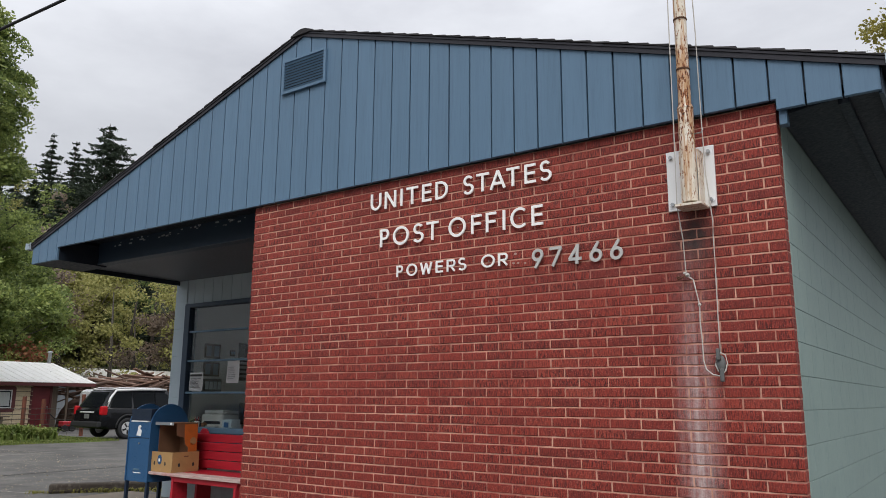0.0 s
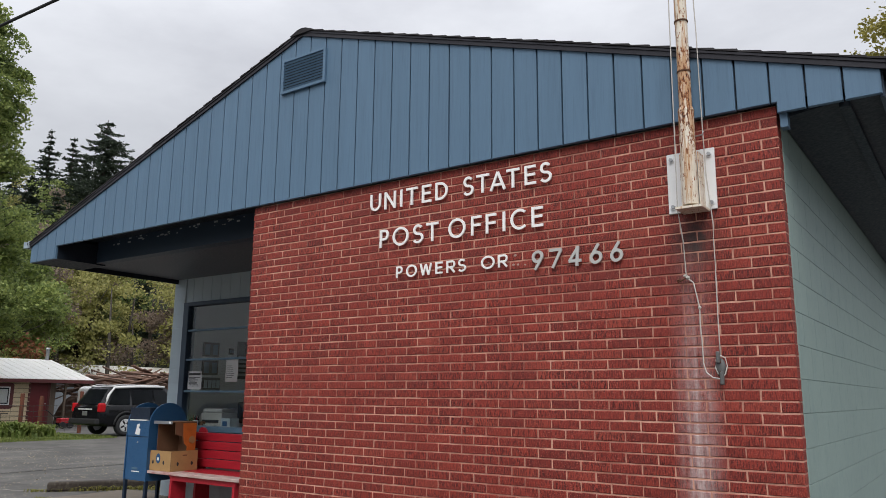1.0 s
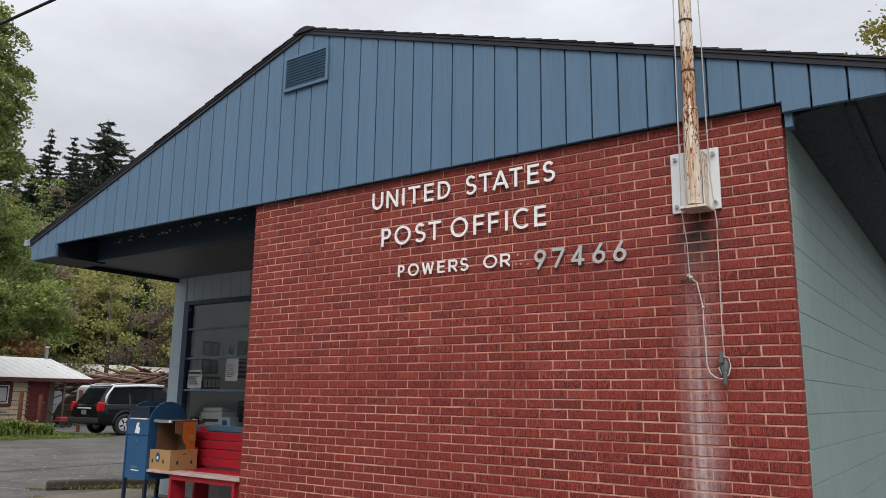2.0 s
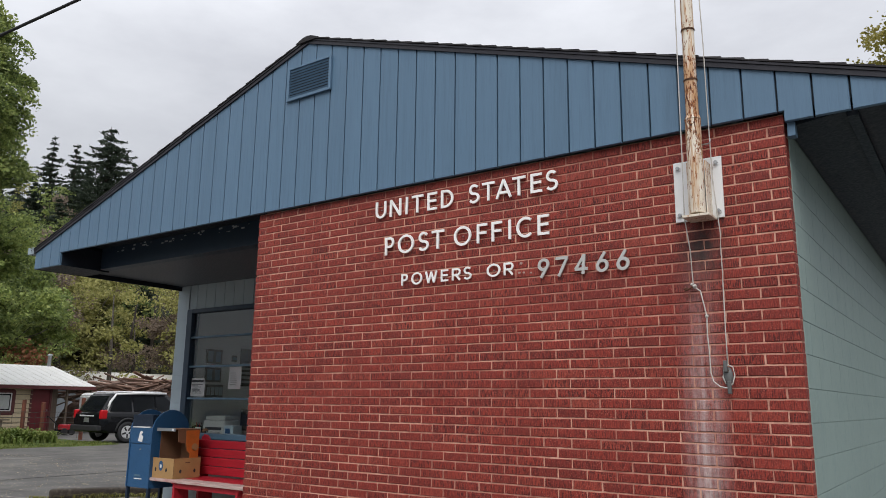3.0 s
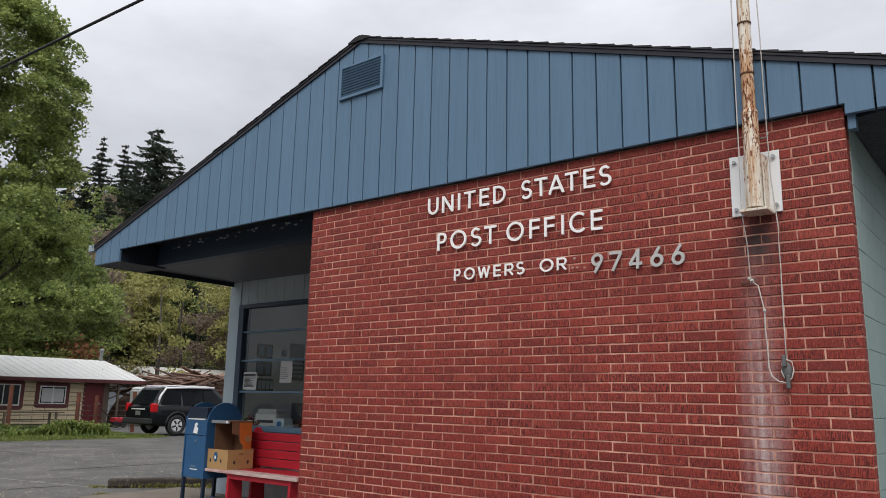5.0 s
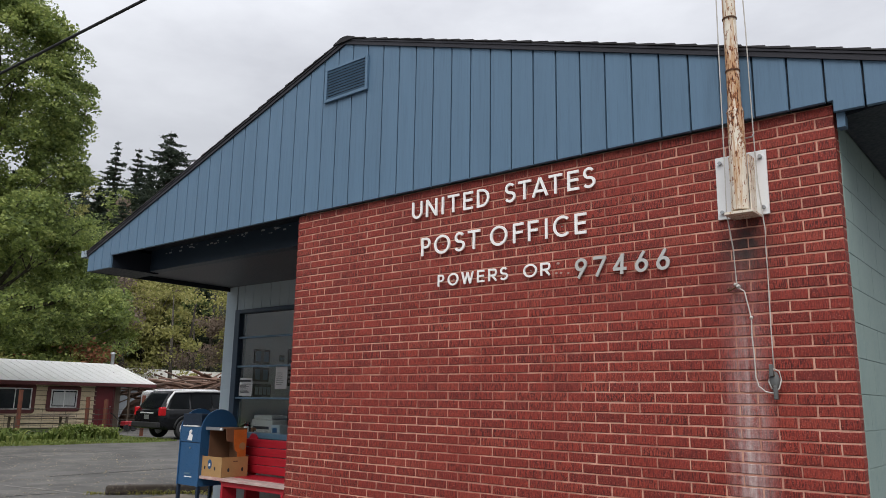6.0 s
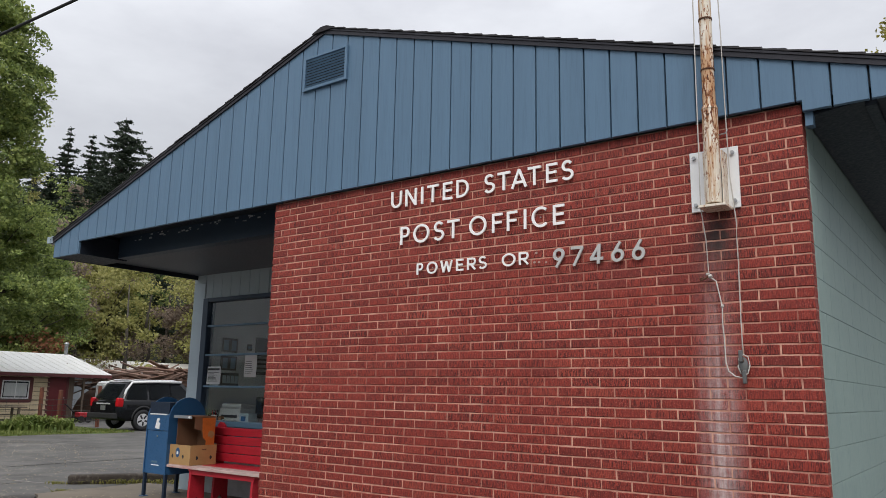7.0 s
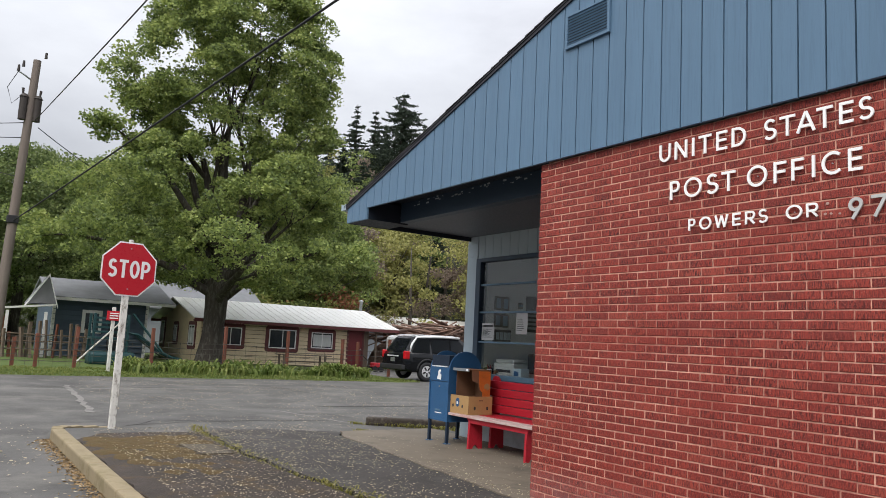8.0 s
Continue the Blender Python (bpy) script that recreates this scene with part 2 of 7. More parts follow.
M_CONCRETE = surface("stained_concrete_slab", (0.165, 0.138, 0.106), 0.2, 1.4, 90, 0.85, bump=0.4, stain=(0.085, 0.072, 0.058), amount=0.75, stain_scale=1.6, stain_from=0.52)
M_KERB = surface("mossy_concrete_kerb", (0.26, 0.21, 0.13), 0.2, 2.5, 90, 0.9, bump=0.5, stain=(0.17, 0.14, 0.07), amount=0.7, stain_scale=4.0)
M_MOSS = surface("mossy_old_asphalt", (0.046, 0.036, 0.030), 0.5, 2.0, 70, 0.95, bump=1.0, dist=0.02, stain=(0.10, 0.066, 0.026), amount=0.75, stain_scale=3.0, stain_from=0.52)
M_MOSSCUSHION = surface("brown_moss", (0.088, 0.056, 0.018), 0.45, 6.0, 90, 1.0, bump=1.0, dist=0.02, stain=(0.06, 0.05, 0.015), amount=0.8, stain_scale=12.0)
M_GRASS = surface("grass_ground", (0.075, 0.115, 0.025), 0.35, 1.0, 40, 0.95, bump=0.8, dist=0.03, stain=(0.13, 0.12, 0.04), amount=0.5, stain_scale=1.5)


# ---- mesh helpers ----
def box(bm, x0, x1, y0, y1, z0, z1, bevel=0.0, m=None):
    made = bmesh.ops.create_cube(bm, size=1.0)["verts"]
    t = Matrix.Translation(((x0 + x1) / 2, (y0 + y1) / 2, (z0 + z1) / 2)) @ Matrix.Diagonal((x1 - x0, y1 - y0, z1 - z0, 1))
    bmesh.ops.transform(bm, matrix=(m @ t) if m else t, verts=made)
    if bevel:
        edges = list({e for v in made for e in v.link_edges})
        bmesh.ops.bevel(bm, geom=edges, offset=bevel, segments=2, affect="EDGES", profile=0.5)
    return bm


def tube(bm, p, q, r0, r1=None, seg=12, caps=True):
    p, q = Vector(p), Vector(q)
    r1 = r0 if r1 is None else r1
    turn = (q - p).to_track_quat("Z", "Y").to_matrix()
    rings = []
    for c, r in ((p, r0), (q, r1)):
        rings.append([bm.verts.new(c + turn @ Vector((r * math.cos(2 * math.pi * k / seg), r * math.sin(2 * math.pi * k / seg), 0))) for k in range(seg)])
    for k in range(seg):
        f = bm.faces.new((rings[0][k], rings[0][(k + 1) % seg], rings[1][(k + 1) % seg], rings[1][k]))
        f.smooth = True
    if caps:
        for ring, back in ((rings[0], True), (rings[1], False)):
            own = [bm.verts.new(v.co) for v in ring]
            bm.faces.new(own[::-1] if back else own)
    return bm


def path_tube(bm, pts, r, seg=8):
    """A smooth tube along points; r is one radius, or one for each point."""
    pts = [Vector(p) for p in pts]
    rr = r if isinstance(r, (list, tuple)) else [r] * len(pts)
    last = None
    for k, p in enumerate(pts):
        d = (pts[min(k + 1, len(pts) - 1)] - pts[max(k - 1, 0)]).normalized()
        turn = d.to_track_quat("Z", "Y").to_matrix()
        ring = [bm.verts.new(p + turn @ Vector((rr[k] * math.cos(2 * math.pi * j / seg), rr[k] * math.sin(2 * math.pi * j / seg), 0))) for j in range(seg)]
        if last:
            for j in range(seg):
                bm.faces.new((last[j], last[(j + 1) % seg], ring[(j + 1) % seg], ring[j])).smooth = True
        else:
            bm.faces.new(ring[::-1])
        last = ring
    bm.faces.new(last)
    return bm


def prism(bm, outline, y0, y1, m=None):
    """An outline of (x, z) points pushed from y0 to y1."""
    a = [bm.verts.new((x, y0, z)) for x, z in outline]
    b = [bm.verts.new((x, y1, z)) for x, z in outline]
    n = len(a)
    bm.faces.new(a), bm.faces.new(b[::-1])
    for k in range(n):
        bm.faces.new((a[(k + 1) % n], a[k], b[k], b[(k + 1) % n]))
    bmesh.ops.recalc_face_normals(bm, faces=bm.faces[:])
    if m:
        bmesh.ops.transform(bm, matrix=m, verts=a + b)
    return bm


def part(name, bm, material, parent, label=""):
    me = bpy.data.meshes.new(name)
    bm.to_mesh(me)
    bm.free()
    me.materials.append(material)
    ob = new(name, me)
    if parent:
        ob.parent = parent
        ob.matrix_parent_inverse = parent.matrix_basis.inverted()
    return tagged(ob, label)


def thing(name, x, y, z, label, category, group="", kind=""):
    e = new(name)
    e.empty_display_size = 0.2
    e.matrix_basis = pose(x, y, z)
    return tagged(e, label, category, group, kind)


def whole(name, bm, material, label, category, group="", kind=""):
    return tagged(part(name, bm, material, None), label, category, group, kind)


def B():
    return bmesh.new()


def scatter_quads(name, centres, size, material, parent=None, label="", category="", kind="stuff", flat=0.0, seed=1, aspect=0.75):
    """Many small bent leaf blades, one bmesh-free mesh: centres is an (n, 3) array, size one number or an array."""
    rng = np.random.default_rng(seed)
    n = len(centres)
    a = rng.normal(size=(n, 3))
    a[:, 2] *= 1 - flat
    a /= np.linalg.norm(a, axis=1)[:, None]
    b = rng.normal(size=(n, 3))
    b[:, 2] *= 1 - flat
    b -= (b * a).sum(1)[:, None] * a
    b /= np.linalg.norm(b, axis=1)[:, None]
    c = np.cross(a, b)
    s = (np.ones(n) * size * rng.uniform(0.6, 1.3, n))[:, None]
    P = np.asarray(centres, float)
    v = np.stack([P - a * s * 0.5, P + b * s * aspect * 0.5 + c * s * 0.08, P + a * s * 0.5, P - b * s * aspect * 0.5 + c * s * 0.08], 1).reshape(-1, 3)
    i = np.arange(n)[:, None] * 4
    faces = np.concatenate([i + [0, 1, 2], i + [0, 2, 3]], 0)
    me = bpy.data.meshes.new(name)
    me.from_pydata(v.tolist(), [], faces.tolist())
    me.materials.append(material)
    ob = new(name, me)
    if parent:
        ob.parent = parent
        ob.matrix_parent_inverse = parent.matrix_basis.inverted()
    return tagged(ob, label, category, "", kind)


# ---- ground ----
KERB_Y = -3.30


def ground_height(x, y):
    """The street lies a kerb lower than the apron; the side street rises to meet it."""
    if y > KERB_Y - 0.1 and x > -7.0:
        return -0.12 if y < KERB_Y + 0.02 else 0.0
    s = min(1.0, max(0.0, (y + 3.6) / 3.2))
    w = min(1.0, max(0.0, (-7.0 - x) / 7.0)) if x < -7.0 else 0.0
    low = -0.12 * (1 - s * s * (3 - 2 * s))
    return low * (1 - w) + w * -0.02


def make_ground():
    bm = B()
    xs = [-900, -300, -120, -60, -40, -30, -24] + [-20 + 0.5 * k for k in range(0, 60)] + [14, 20, 40, 120, 300, 900]
    ys = [-900, -300, -100, -40, -20, -12, -8, -6, -5, -4.4, -4, -3.6, -3.42, -3.40, -3.26, -3.2, -3, -2.6, -2.2, -1.8, -1.4, -1, -0.5, 0, 0.5, 1, 1.5, 2, 3, 4, 6, 8, 12, 20, 40, 80, 150, 300, 900]
    grid = [[bm.verts.new((x, y, ground_height(x, y))) for x in xs] for y in ys]
    for j in range(len(ys) - 1):
        for i in range(len(xs) - 1):
            bm.faces.new((grid[j][i], grid[j][i + 1], grid[j + 1][i + 1], grid[j + 1][i])).smooth = False
    return whole("ground", bm, M_ASPHALT, "worn grey asphalt street and parking apron", "ground", kind="structure")


make_ground()


def flat_patch(name, outline, z, material, label, category="pavement", thick=0.03, ragged=0.0):
    bm = B()
    if ragged:
        fine = []
        for (ax, ay), (bx, by) in zip(outline, outline[1:] + outline[:1]):
            n = max(1, int(math.hypot(bx - ax, by - ay) / 0.12))
            for k in range(n):
                px, py = ax + (bx - ax) * k / n, ay + (by - ay) * k / n
                fine.append((px + ragged * noise.noise((px * 3, py * 3, 1)), py + ragged * noise.noise((px * 3, py * 3, 7))))
        outline = fine
    top = [bm.verts.new((x, y, z)) for x, y in outline]
    low = [bm.verts.new((x, y, z - thick)) for x, y in outline]
    n = len(top)
    bm.faces.new(top)
    for k in range(n):
        bm.faces.new((top[k], low[k], low[(k + 1) % n], top[(k + 1) % n]))
    bmesh.ops.recalc_face_normals(bm, faces=bm.faces[:])
    return whole(name, bm, material, label, category, kind="structure")


# concrete slab under the porch, dark patch of newer asphalt in front of it
flat_patch("porch_slab", [(-5.2, 0.55), (-4.6, 0.30), (-0.30, -0.10), (6.6, -0.12), (6.6, 0.3), (0.2, 0.3), (0.2, 2.3), (-5.3, 2.3)], 0.05, M_CONCRETE, "stained concrete porch slab beside the brick wall", thick=0.10, ragged=0.05)
flat_patch("dark_asphalt_patch", [(-5.9, -1.45), (-3.55, -1.6), (-0.6, -1.45), (7.5, -1.4), (7.5, -0.14), (-0.32, -0.12), (-4.6, 0.28), (-5.2, 0.5)], 0.046, M_DARKASPHALT, "darker asphalt walk strewn with petals", thick=0.06, ragged=0.10)
flat_patch("moss_strip", [(-5.65, -2.85), (-5.6, -1.55), (-3.55, -1.66), (-0.6, -1.52), (8.0, -1.47), (8.0, -3.245), (-5.0, -3.245)], 0.030, M_MOSS, "strip of brown moss and old asphalt behind the kerb", thick=0.05, ragged=0.07)


def moss_patches():
    """Low cushions of brown moss that thicken towards the kerb's corner."""
    g = np.random.default_rng(71)
    bm = B()
    for _ in range(150):
        x = -5.1 + abs(g.normal(0, 1.1))
        y = g.uniform(-3.1, -1.75)
        if x > -1.2 or (x > -4.1 and y > -2.2):
            continue
        r = g.uniform(0.06, 0.22)
        top = bm.verts.new((x, y, 0.030 + r * 0.10))
        ring = []
        for k in range(11):
            a, q = k * 2 * math.pi / 11, r * g.uniform(0.65, 1.2)
            ring.append(bm.verts.new((x + q * 1.3 * math.cos(a), y + q * math.sin(a), 0.026)))
        mid = [bm.verts.new(top.co.lerp(v.co, 0.6) + Vector((0, 0, r * 0.035))) for v in ring]
        for k in range(11):
            j = (k + 1) % 11
            for f in ((top, mid[k], mid[j]), (mid[k], ring[k], ring[j], mid[j])):
                bm.faces.new(f).smooth = True
    whole("moss_cushions", bm, M_MOSSCUSHION, "brown moss cushions on old asphalt behind the kerb", "moss", kind="stuff")


moss_patches()
flat_patch("utility_cover", [(-4.30, -2.18), (-3.45, -2.12), (-3.42, -1.75), (-4.22, -1.74)], 0.046, surface("mossy_concrete_patch", (0.095, 0.080, 0.060), 0.4, 4, 60, 0.95, bump=0.8, dist=0.01, stain=(0.06, 0.045, 0.02), amount=0.8), "thin weathered concrete patch in the mossy strip", thick=0.05, ragged=0.04)


def make_kerb():
    """Concrete kerb along the street with a rounded corner, cast in lengths."""
    root = thing("kerb", -3.0, KERB_Y, -0.12, "weathered mossy concrete kerb along the street", "kerb", kind="structure")
    line = [(9.0 - 1.52 * k, KERB_Y) for k in range(11)]
    for k in range(10):
        (x0, _), (x1, _) = line[k], line[k + 1]
        bm = box(B(), x1 + 0.004, x0 - 0.004, KERB_Y - 0.11, KERB_Y + 0.06, -0.16, 0.035, 0.022)
        part("kerb_stone", bm, M_KERB, root)
    cx, cy, r = -6.2, KERB_Y + 0.75, 0.80
    for k in range(5):
        a0, a1 = radians(270 - 20 * k), radians(270 - 20 * (k + 1))
        bm = B()
        drop = 0.02 * k
        ring = []
        for a in (a0, (a0 + a1) / 2, a1):
            ring.append([bm.verts.new((cx + rr * math.cos(a), cy + rr * math.sin(a), z)) for rr, z in ((r + 0.06, -0.16), (r + 0.045, 0.035 - drop), (r - 0.1, 0.035 - drop), (r - 0.1, -0.16))])
        for p, q in zip(ring, ring[1:]):
            for j in range(4):
                bm.faces.new((p[j], p[(j + 1) % 4], q[(j + 1) % 4], q[j]))
        bm.faces.new(ring[0]), bm.faces.new(ring[-1][::-1])
        bmesh.ops.recalc_face_normals(bm, faces=bm.faces[:])
        part("kerb_stone", bm, M_KERB, root)


make_kerb()

# ---- post office building ----
BRICK, COURSE, WALL_W, COURSES = 0.216, 0.06773, 22.5 * 0.216, 49
WALL_TOP = 48.5 * COURSE + 0.5 * COURSE
EAVE_L, EAVE_R, PEAK_X, PEAK_Z, EAVE_Z = -4.26, 5.46, 0.63, 5.022, 3.432
SLOPE = (PEAK_Z - EAVE_Z) / (PEAK_X - EAVE_L)


def roof_z(x):
    return PEAK_Z - SLOPE * abs(x - PEAK_X)


def make_shell():
    """Masonry behind the brick face, side walls and the rest of the building."""
    root = thing("post_office_walls", 0.3, 6, 0, "single storey painted block walls of the post office", "building", kind="structure")
    part("brick_backing", box(B(), 0.012, WALL_W - 0.012, 0.0052, 0.10, 0, WALL_TOP), M_MORTAR, root, "pale mortar joints behind the bricks")
    part("recess_side_wall", box(B(), 0.0, 0.2, 0.10, 2.2, 0, 3.45), M_MORTAR, root)
    part("front_inner_wall", box(B(), 0.2, 4.6, 0.10, 0.28, 0, 3.45), M_BLOCK, root)
    part("rear_wall", box(B(), -4.3, 4.84, 13.8, 14.0, 0, 3.4), M_BLOCK, root)
    part("left_side_wall", box(B(), -4.31, -4.11, 2.42, 13.8, 0, 3.4), M_JAMB, root)
    part("dividing_wall", box(B(), 0.0, 0.2, 2.2, 13.8, 0, 3.4), M_BASE, root)
    part("office_back_wall", box(B(), -4.11, 0.0, 7.0, 7.2, 0, 3.25), M_INNER, root)
    part("office_side_wall", box(B(), -4.11, -4.108, 2.43, 7.0, 0.06, 3.1), M_INNER, root)
    part("office_floor", box(B(), -4.11, 0.0, 2.42, 7.0, 0.0, 0.06), M_CONCRETE, root)
    part("office_ceiling", box(B(), -4.11, 0.0, 2.42, 7.0, 3.1, 3.2), M_INNER, root)
    return root


def make_side_blocks(root):
    """Painted concrete blocks of the side wall, in running bond with fine joints."""
    part("block_backing", box(B(), 4.60, WALL_W - 0.012, 0.10, 13.8, 0, 3.30), M_BLOCK, root)
    h, w = 0.2032, 0.4064
    block = B()
    box(block, -0.02, 0.006, 0, w - 0.0028, 0, h - 0.0028, 0.002)
    me = bpy.data.meshes.new("block")
    block.to_mesh(me)
    block.free()
    me.materials.append(M_BLOCK)
    z_off = WALL_TOP - 1.15 * COURSE - 16 * h + 0.010
    for r in range(17):
        z = z_off + r * h
        start = 0.102 - (w / 2 if r % 2 else 0)
        for k in range(14):
            y = start + k * w
            if y < 0.1:
                continue
            ob = new("block", me)
            ob.parent = root
            ob.location = (WALL_W - 0.012, y, z)
            ob.matrix_parent_inverse = root.matrix_basis.inverted()
        if r % 2:
            ob = part("half_block", box(B(), WALL_W - 0.032, WALL_W - 0.006, 0.102, 0.102 + w / 2 - 0.004, z, z + h - 0.004, 0.003), M_BLOCK, root)


def make_gable():
    root = thing("gable_front", PEAK_X, -0.05, 3.3, "blue painted vertical board siding of the gable", "siding", kind="structure")
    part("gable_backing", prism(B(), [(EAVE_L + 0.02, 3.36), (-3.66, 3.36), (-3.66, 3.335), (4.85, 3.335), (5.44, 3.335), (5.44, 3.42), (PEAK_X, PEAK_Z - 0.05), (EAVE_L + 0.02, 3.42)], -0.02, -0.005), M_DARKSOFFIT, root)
    edges = [EAVE_L] + [0.125 - 0.2106 * k for k in range(1, 21)] + [0.125 + 0.2045 * k for k in range(27)] + [EAVE_R - 0.01]
    edges = sorted({round(e, 4) for e in edges if EAVE_L <= e <= EAVE_R})
    for a, b in zip(edges, edges[1:]):
        l, r = a + 0.0058, b - 0.0058
        if r - l < 0.01:
            continue

        def foot(x):
            return 3.162 if x < -3.64 else (3.252 if x > 4.865 else 3.322)
        out = [(l, foot(l))]
        for c in (-3.64, 4.865):
            if l < c < r:
                out += [(c, foot(l)), (c, foot(r))]
        out += [(r, foot(r)), (r, roof_z(r) - 0.045)]
        if l < PEAK_X < r:
            out.append((PEAK_X, roof_z(PEAK_X) - 0.045))
        out.append((l, roof_z(l) - 0.045))
        bm = prism(B(), out, -0.05, -0.021)
        bmesh.ops.bevel(bm, geom=[e for e in bm.edges if all(v.co.y < -0.045 for v in e.verts)], offset=0.004, segments=1, affect="EDGES")
        part("siding_board", bm, M_SIDING, root)
    # louvred vent
    vent = part("gable_vent", box(B(), 0.385, 0.955, -0.054, -0.046, 4.41, 4.74), M_DARKSOFFIT, root, "blue louvred gable vent")
    for x0v, x1v, z0v, z1v in ((0.375, 0.405, 4.400, 4.75), (0.935, 0.965, 4.400, 4.75), (0.405, 0.935, 4.400, 4.432), (0.405, 0.935, 4.728, 4.75)):
        part("vent_frame", box(B(), x0v, x1v, -0.078, -0.052, z0v, z1v, 0.004), M_SIDING, vent)
    for k in range(10):
        z = 4.436 + k * 0.0292
        bm = box(B(), 0.405, 0.935, -0.011, 0.011, -0.0085, 0.0085, 0.001, m=pose(0, -0.066, z + 0.012, 30))
        part("louvre", bm, M_SIDING, vent)


def make_roof():
    root = thing("roof", PEAK_X, 6, 3.4, "low gable roof with dark asphalt shingles", "roof", kind="structure")
    for s, end in ((-1, EAVE_L - 0.06), (1, EAVE_R + 0.06)):
        e = roof_z(end)
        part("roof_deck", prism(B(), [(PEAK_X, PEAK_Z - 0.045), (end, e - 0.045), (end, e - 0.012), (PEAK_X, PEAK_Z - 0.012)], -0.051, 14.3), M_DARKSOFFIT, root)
        part("rake_edge", prism(B(), [(PEAK_X, PEAK_Z - 0.062), (end, e - 0.062), (end, e - 0.004), (PEAK_X, PEAK_Z - 0.004)], -0.066, -0.052), M_RAKE, root, "brown grey metal rake edge")
        part("rake_lip", prism(B(), [(PEAK_X, PEAK_Z - 0.026), (end, e - 0.026), (end, e - 0.010), (PEAK_X, PEAK_Z - 0.010)], -0.074, -0.067), M_RAKE, root)
        n, run = 34, abs(end - PEAK_X)
        for k in range(n):
            a, b = k * run / n - 0.05, (k + 1) * run / n + 0.004
            xa, xb = PEAK_X + s * max(a, 0), PEAK_X + s * b
            j = random.uniform(-0.004, 0.006)
            out = [(xa, roof_z(xa) - 0.006), (xb, roof_z(xb) - 0.004), (xb, roof_z(xb) + 0.013), (xa, roof_z(xa) - 0.001)]
            part("shingle_course", prism(B(), out, -0.082 + j, 14.32), M_SHINGLE, root)
    bm = prism(B(), [(PEAK_X - 0.15, roof_z(PEAK_X - 0.15) + 0.004), (PEAK_X + 0.15, roof_z(PEAK_X + 0.15) + 0.004), (PEAK_X + 0.15, roof_z(PEAK_X + 0.15) + 0.014), (PEAK_X + 0.05, PEAK_Z + 0.004), (PEAK_X, PEAK_Z + 0.010), (PEAK_X - 0.05, PEAK_Z + 0.004), (PEAK_X - 0.15, roof_z(PEAK_X - 0.15) + 0.014)], -0.086, 14.3)
    part("ridge_cap", bm, M_SHINGLE, root)
    # gutters along both eaves
    for x, s in ((EAVE_L - 0.07, -1), (EAVE_R + 0.07, 1)):
        out = [(x - 0.055, 3.36), (x + 0.055, 3.36), (x + 0.055, 3.45), (x + 0.049, 3.45), (x + 0.049, 3.367), (x - 0.049, 3.367), (x - 0.049, 3.45), (x - 0.055, 3.45)]
        part("gutter", prism(B(), out, -0.09, 14.2), M_JAMB, root, "pale blue painted eave gutter")


def make_eaves():
    root = thing("porch_ceiling", -2.0, 1.1, 3.3, "dark blue boxed eave and grey porch ceiling", "ceiling", kind="structure")
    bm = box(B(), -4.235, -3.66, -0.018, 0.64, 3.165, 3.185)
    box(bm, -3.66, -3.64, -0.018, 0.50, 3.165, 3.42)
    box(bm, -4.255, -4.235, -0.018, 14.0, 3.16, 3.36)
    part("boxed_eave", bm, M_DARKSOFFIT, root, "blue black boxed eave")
    part("porch_beam", box(B(), -3.64, -0.002, 0.50, 0.64, 3.185, 3.52, 0.006), M_TRIM, root, "dark blue porch beam")
    r = random.Random(31)
    flakes = B()
    for _ in range(46):
        x, z = r.uniform(-3.3, -0.1), 3.40 + r.uniform(-0.02, 0.05)
        a = r.uniform(0.006, 0.030)
        box(flakes, x - a, x + a, 0.4965, 0.4995, z - a * 0.35, z + a * 0.35)
    part("peeling_flakes", flakes, M_BASE, root, "pale flakes of peeling paint")
    part("ceiling_panel", box(B(), -4.235, -0.002, 0.64, 2.2, 3.225, 3.25), M_PORCHCEIL, root, "dark blue-grey painted porch ceiling")
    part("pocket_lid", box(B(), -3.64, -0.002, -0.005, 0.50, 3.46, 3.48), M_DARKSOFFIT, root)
    right = thing("side_eave_soffit", 5.2, 6, 3.2, "blue black soffit under the side eave", "soffit", kind="structure")
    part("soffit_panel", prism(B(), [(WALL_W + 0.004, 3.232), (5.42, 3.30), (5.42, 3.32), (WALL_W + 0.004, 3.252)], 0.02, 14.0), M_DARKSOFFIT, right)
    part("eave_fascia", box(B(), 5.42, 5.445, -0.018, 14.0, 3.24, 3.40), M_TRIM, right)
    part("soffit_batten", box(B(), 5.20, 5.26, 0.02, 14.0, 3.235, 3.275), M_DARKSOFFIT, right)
    part("beam_end", box(B(), WALL_W + 0.01, WALL_W + 0.055, -0.012, 0.06, 3.165, 3.26, 0.003), M_SIDING, right, "pale blue beam end")


WALLS = make_shell()
make_side_blocks(WALLS)
make_gable()
make_roof()
make_eaves()


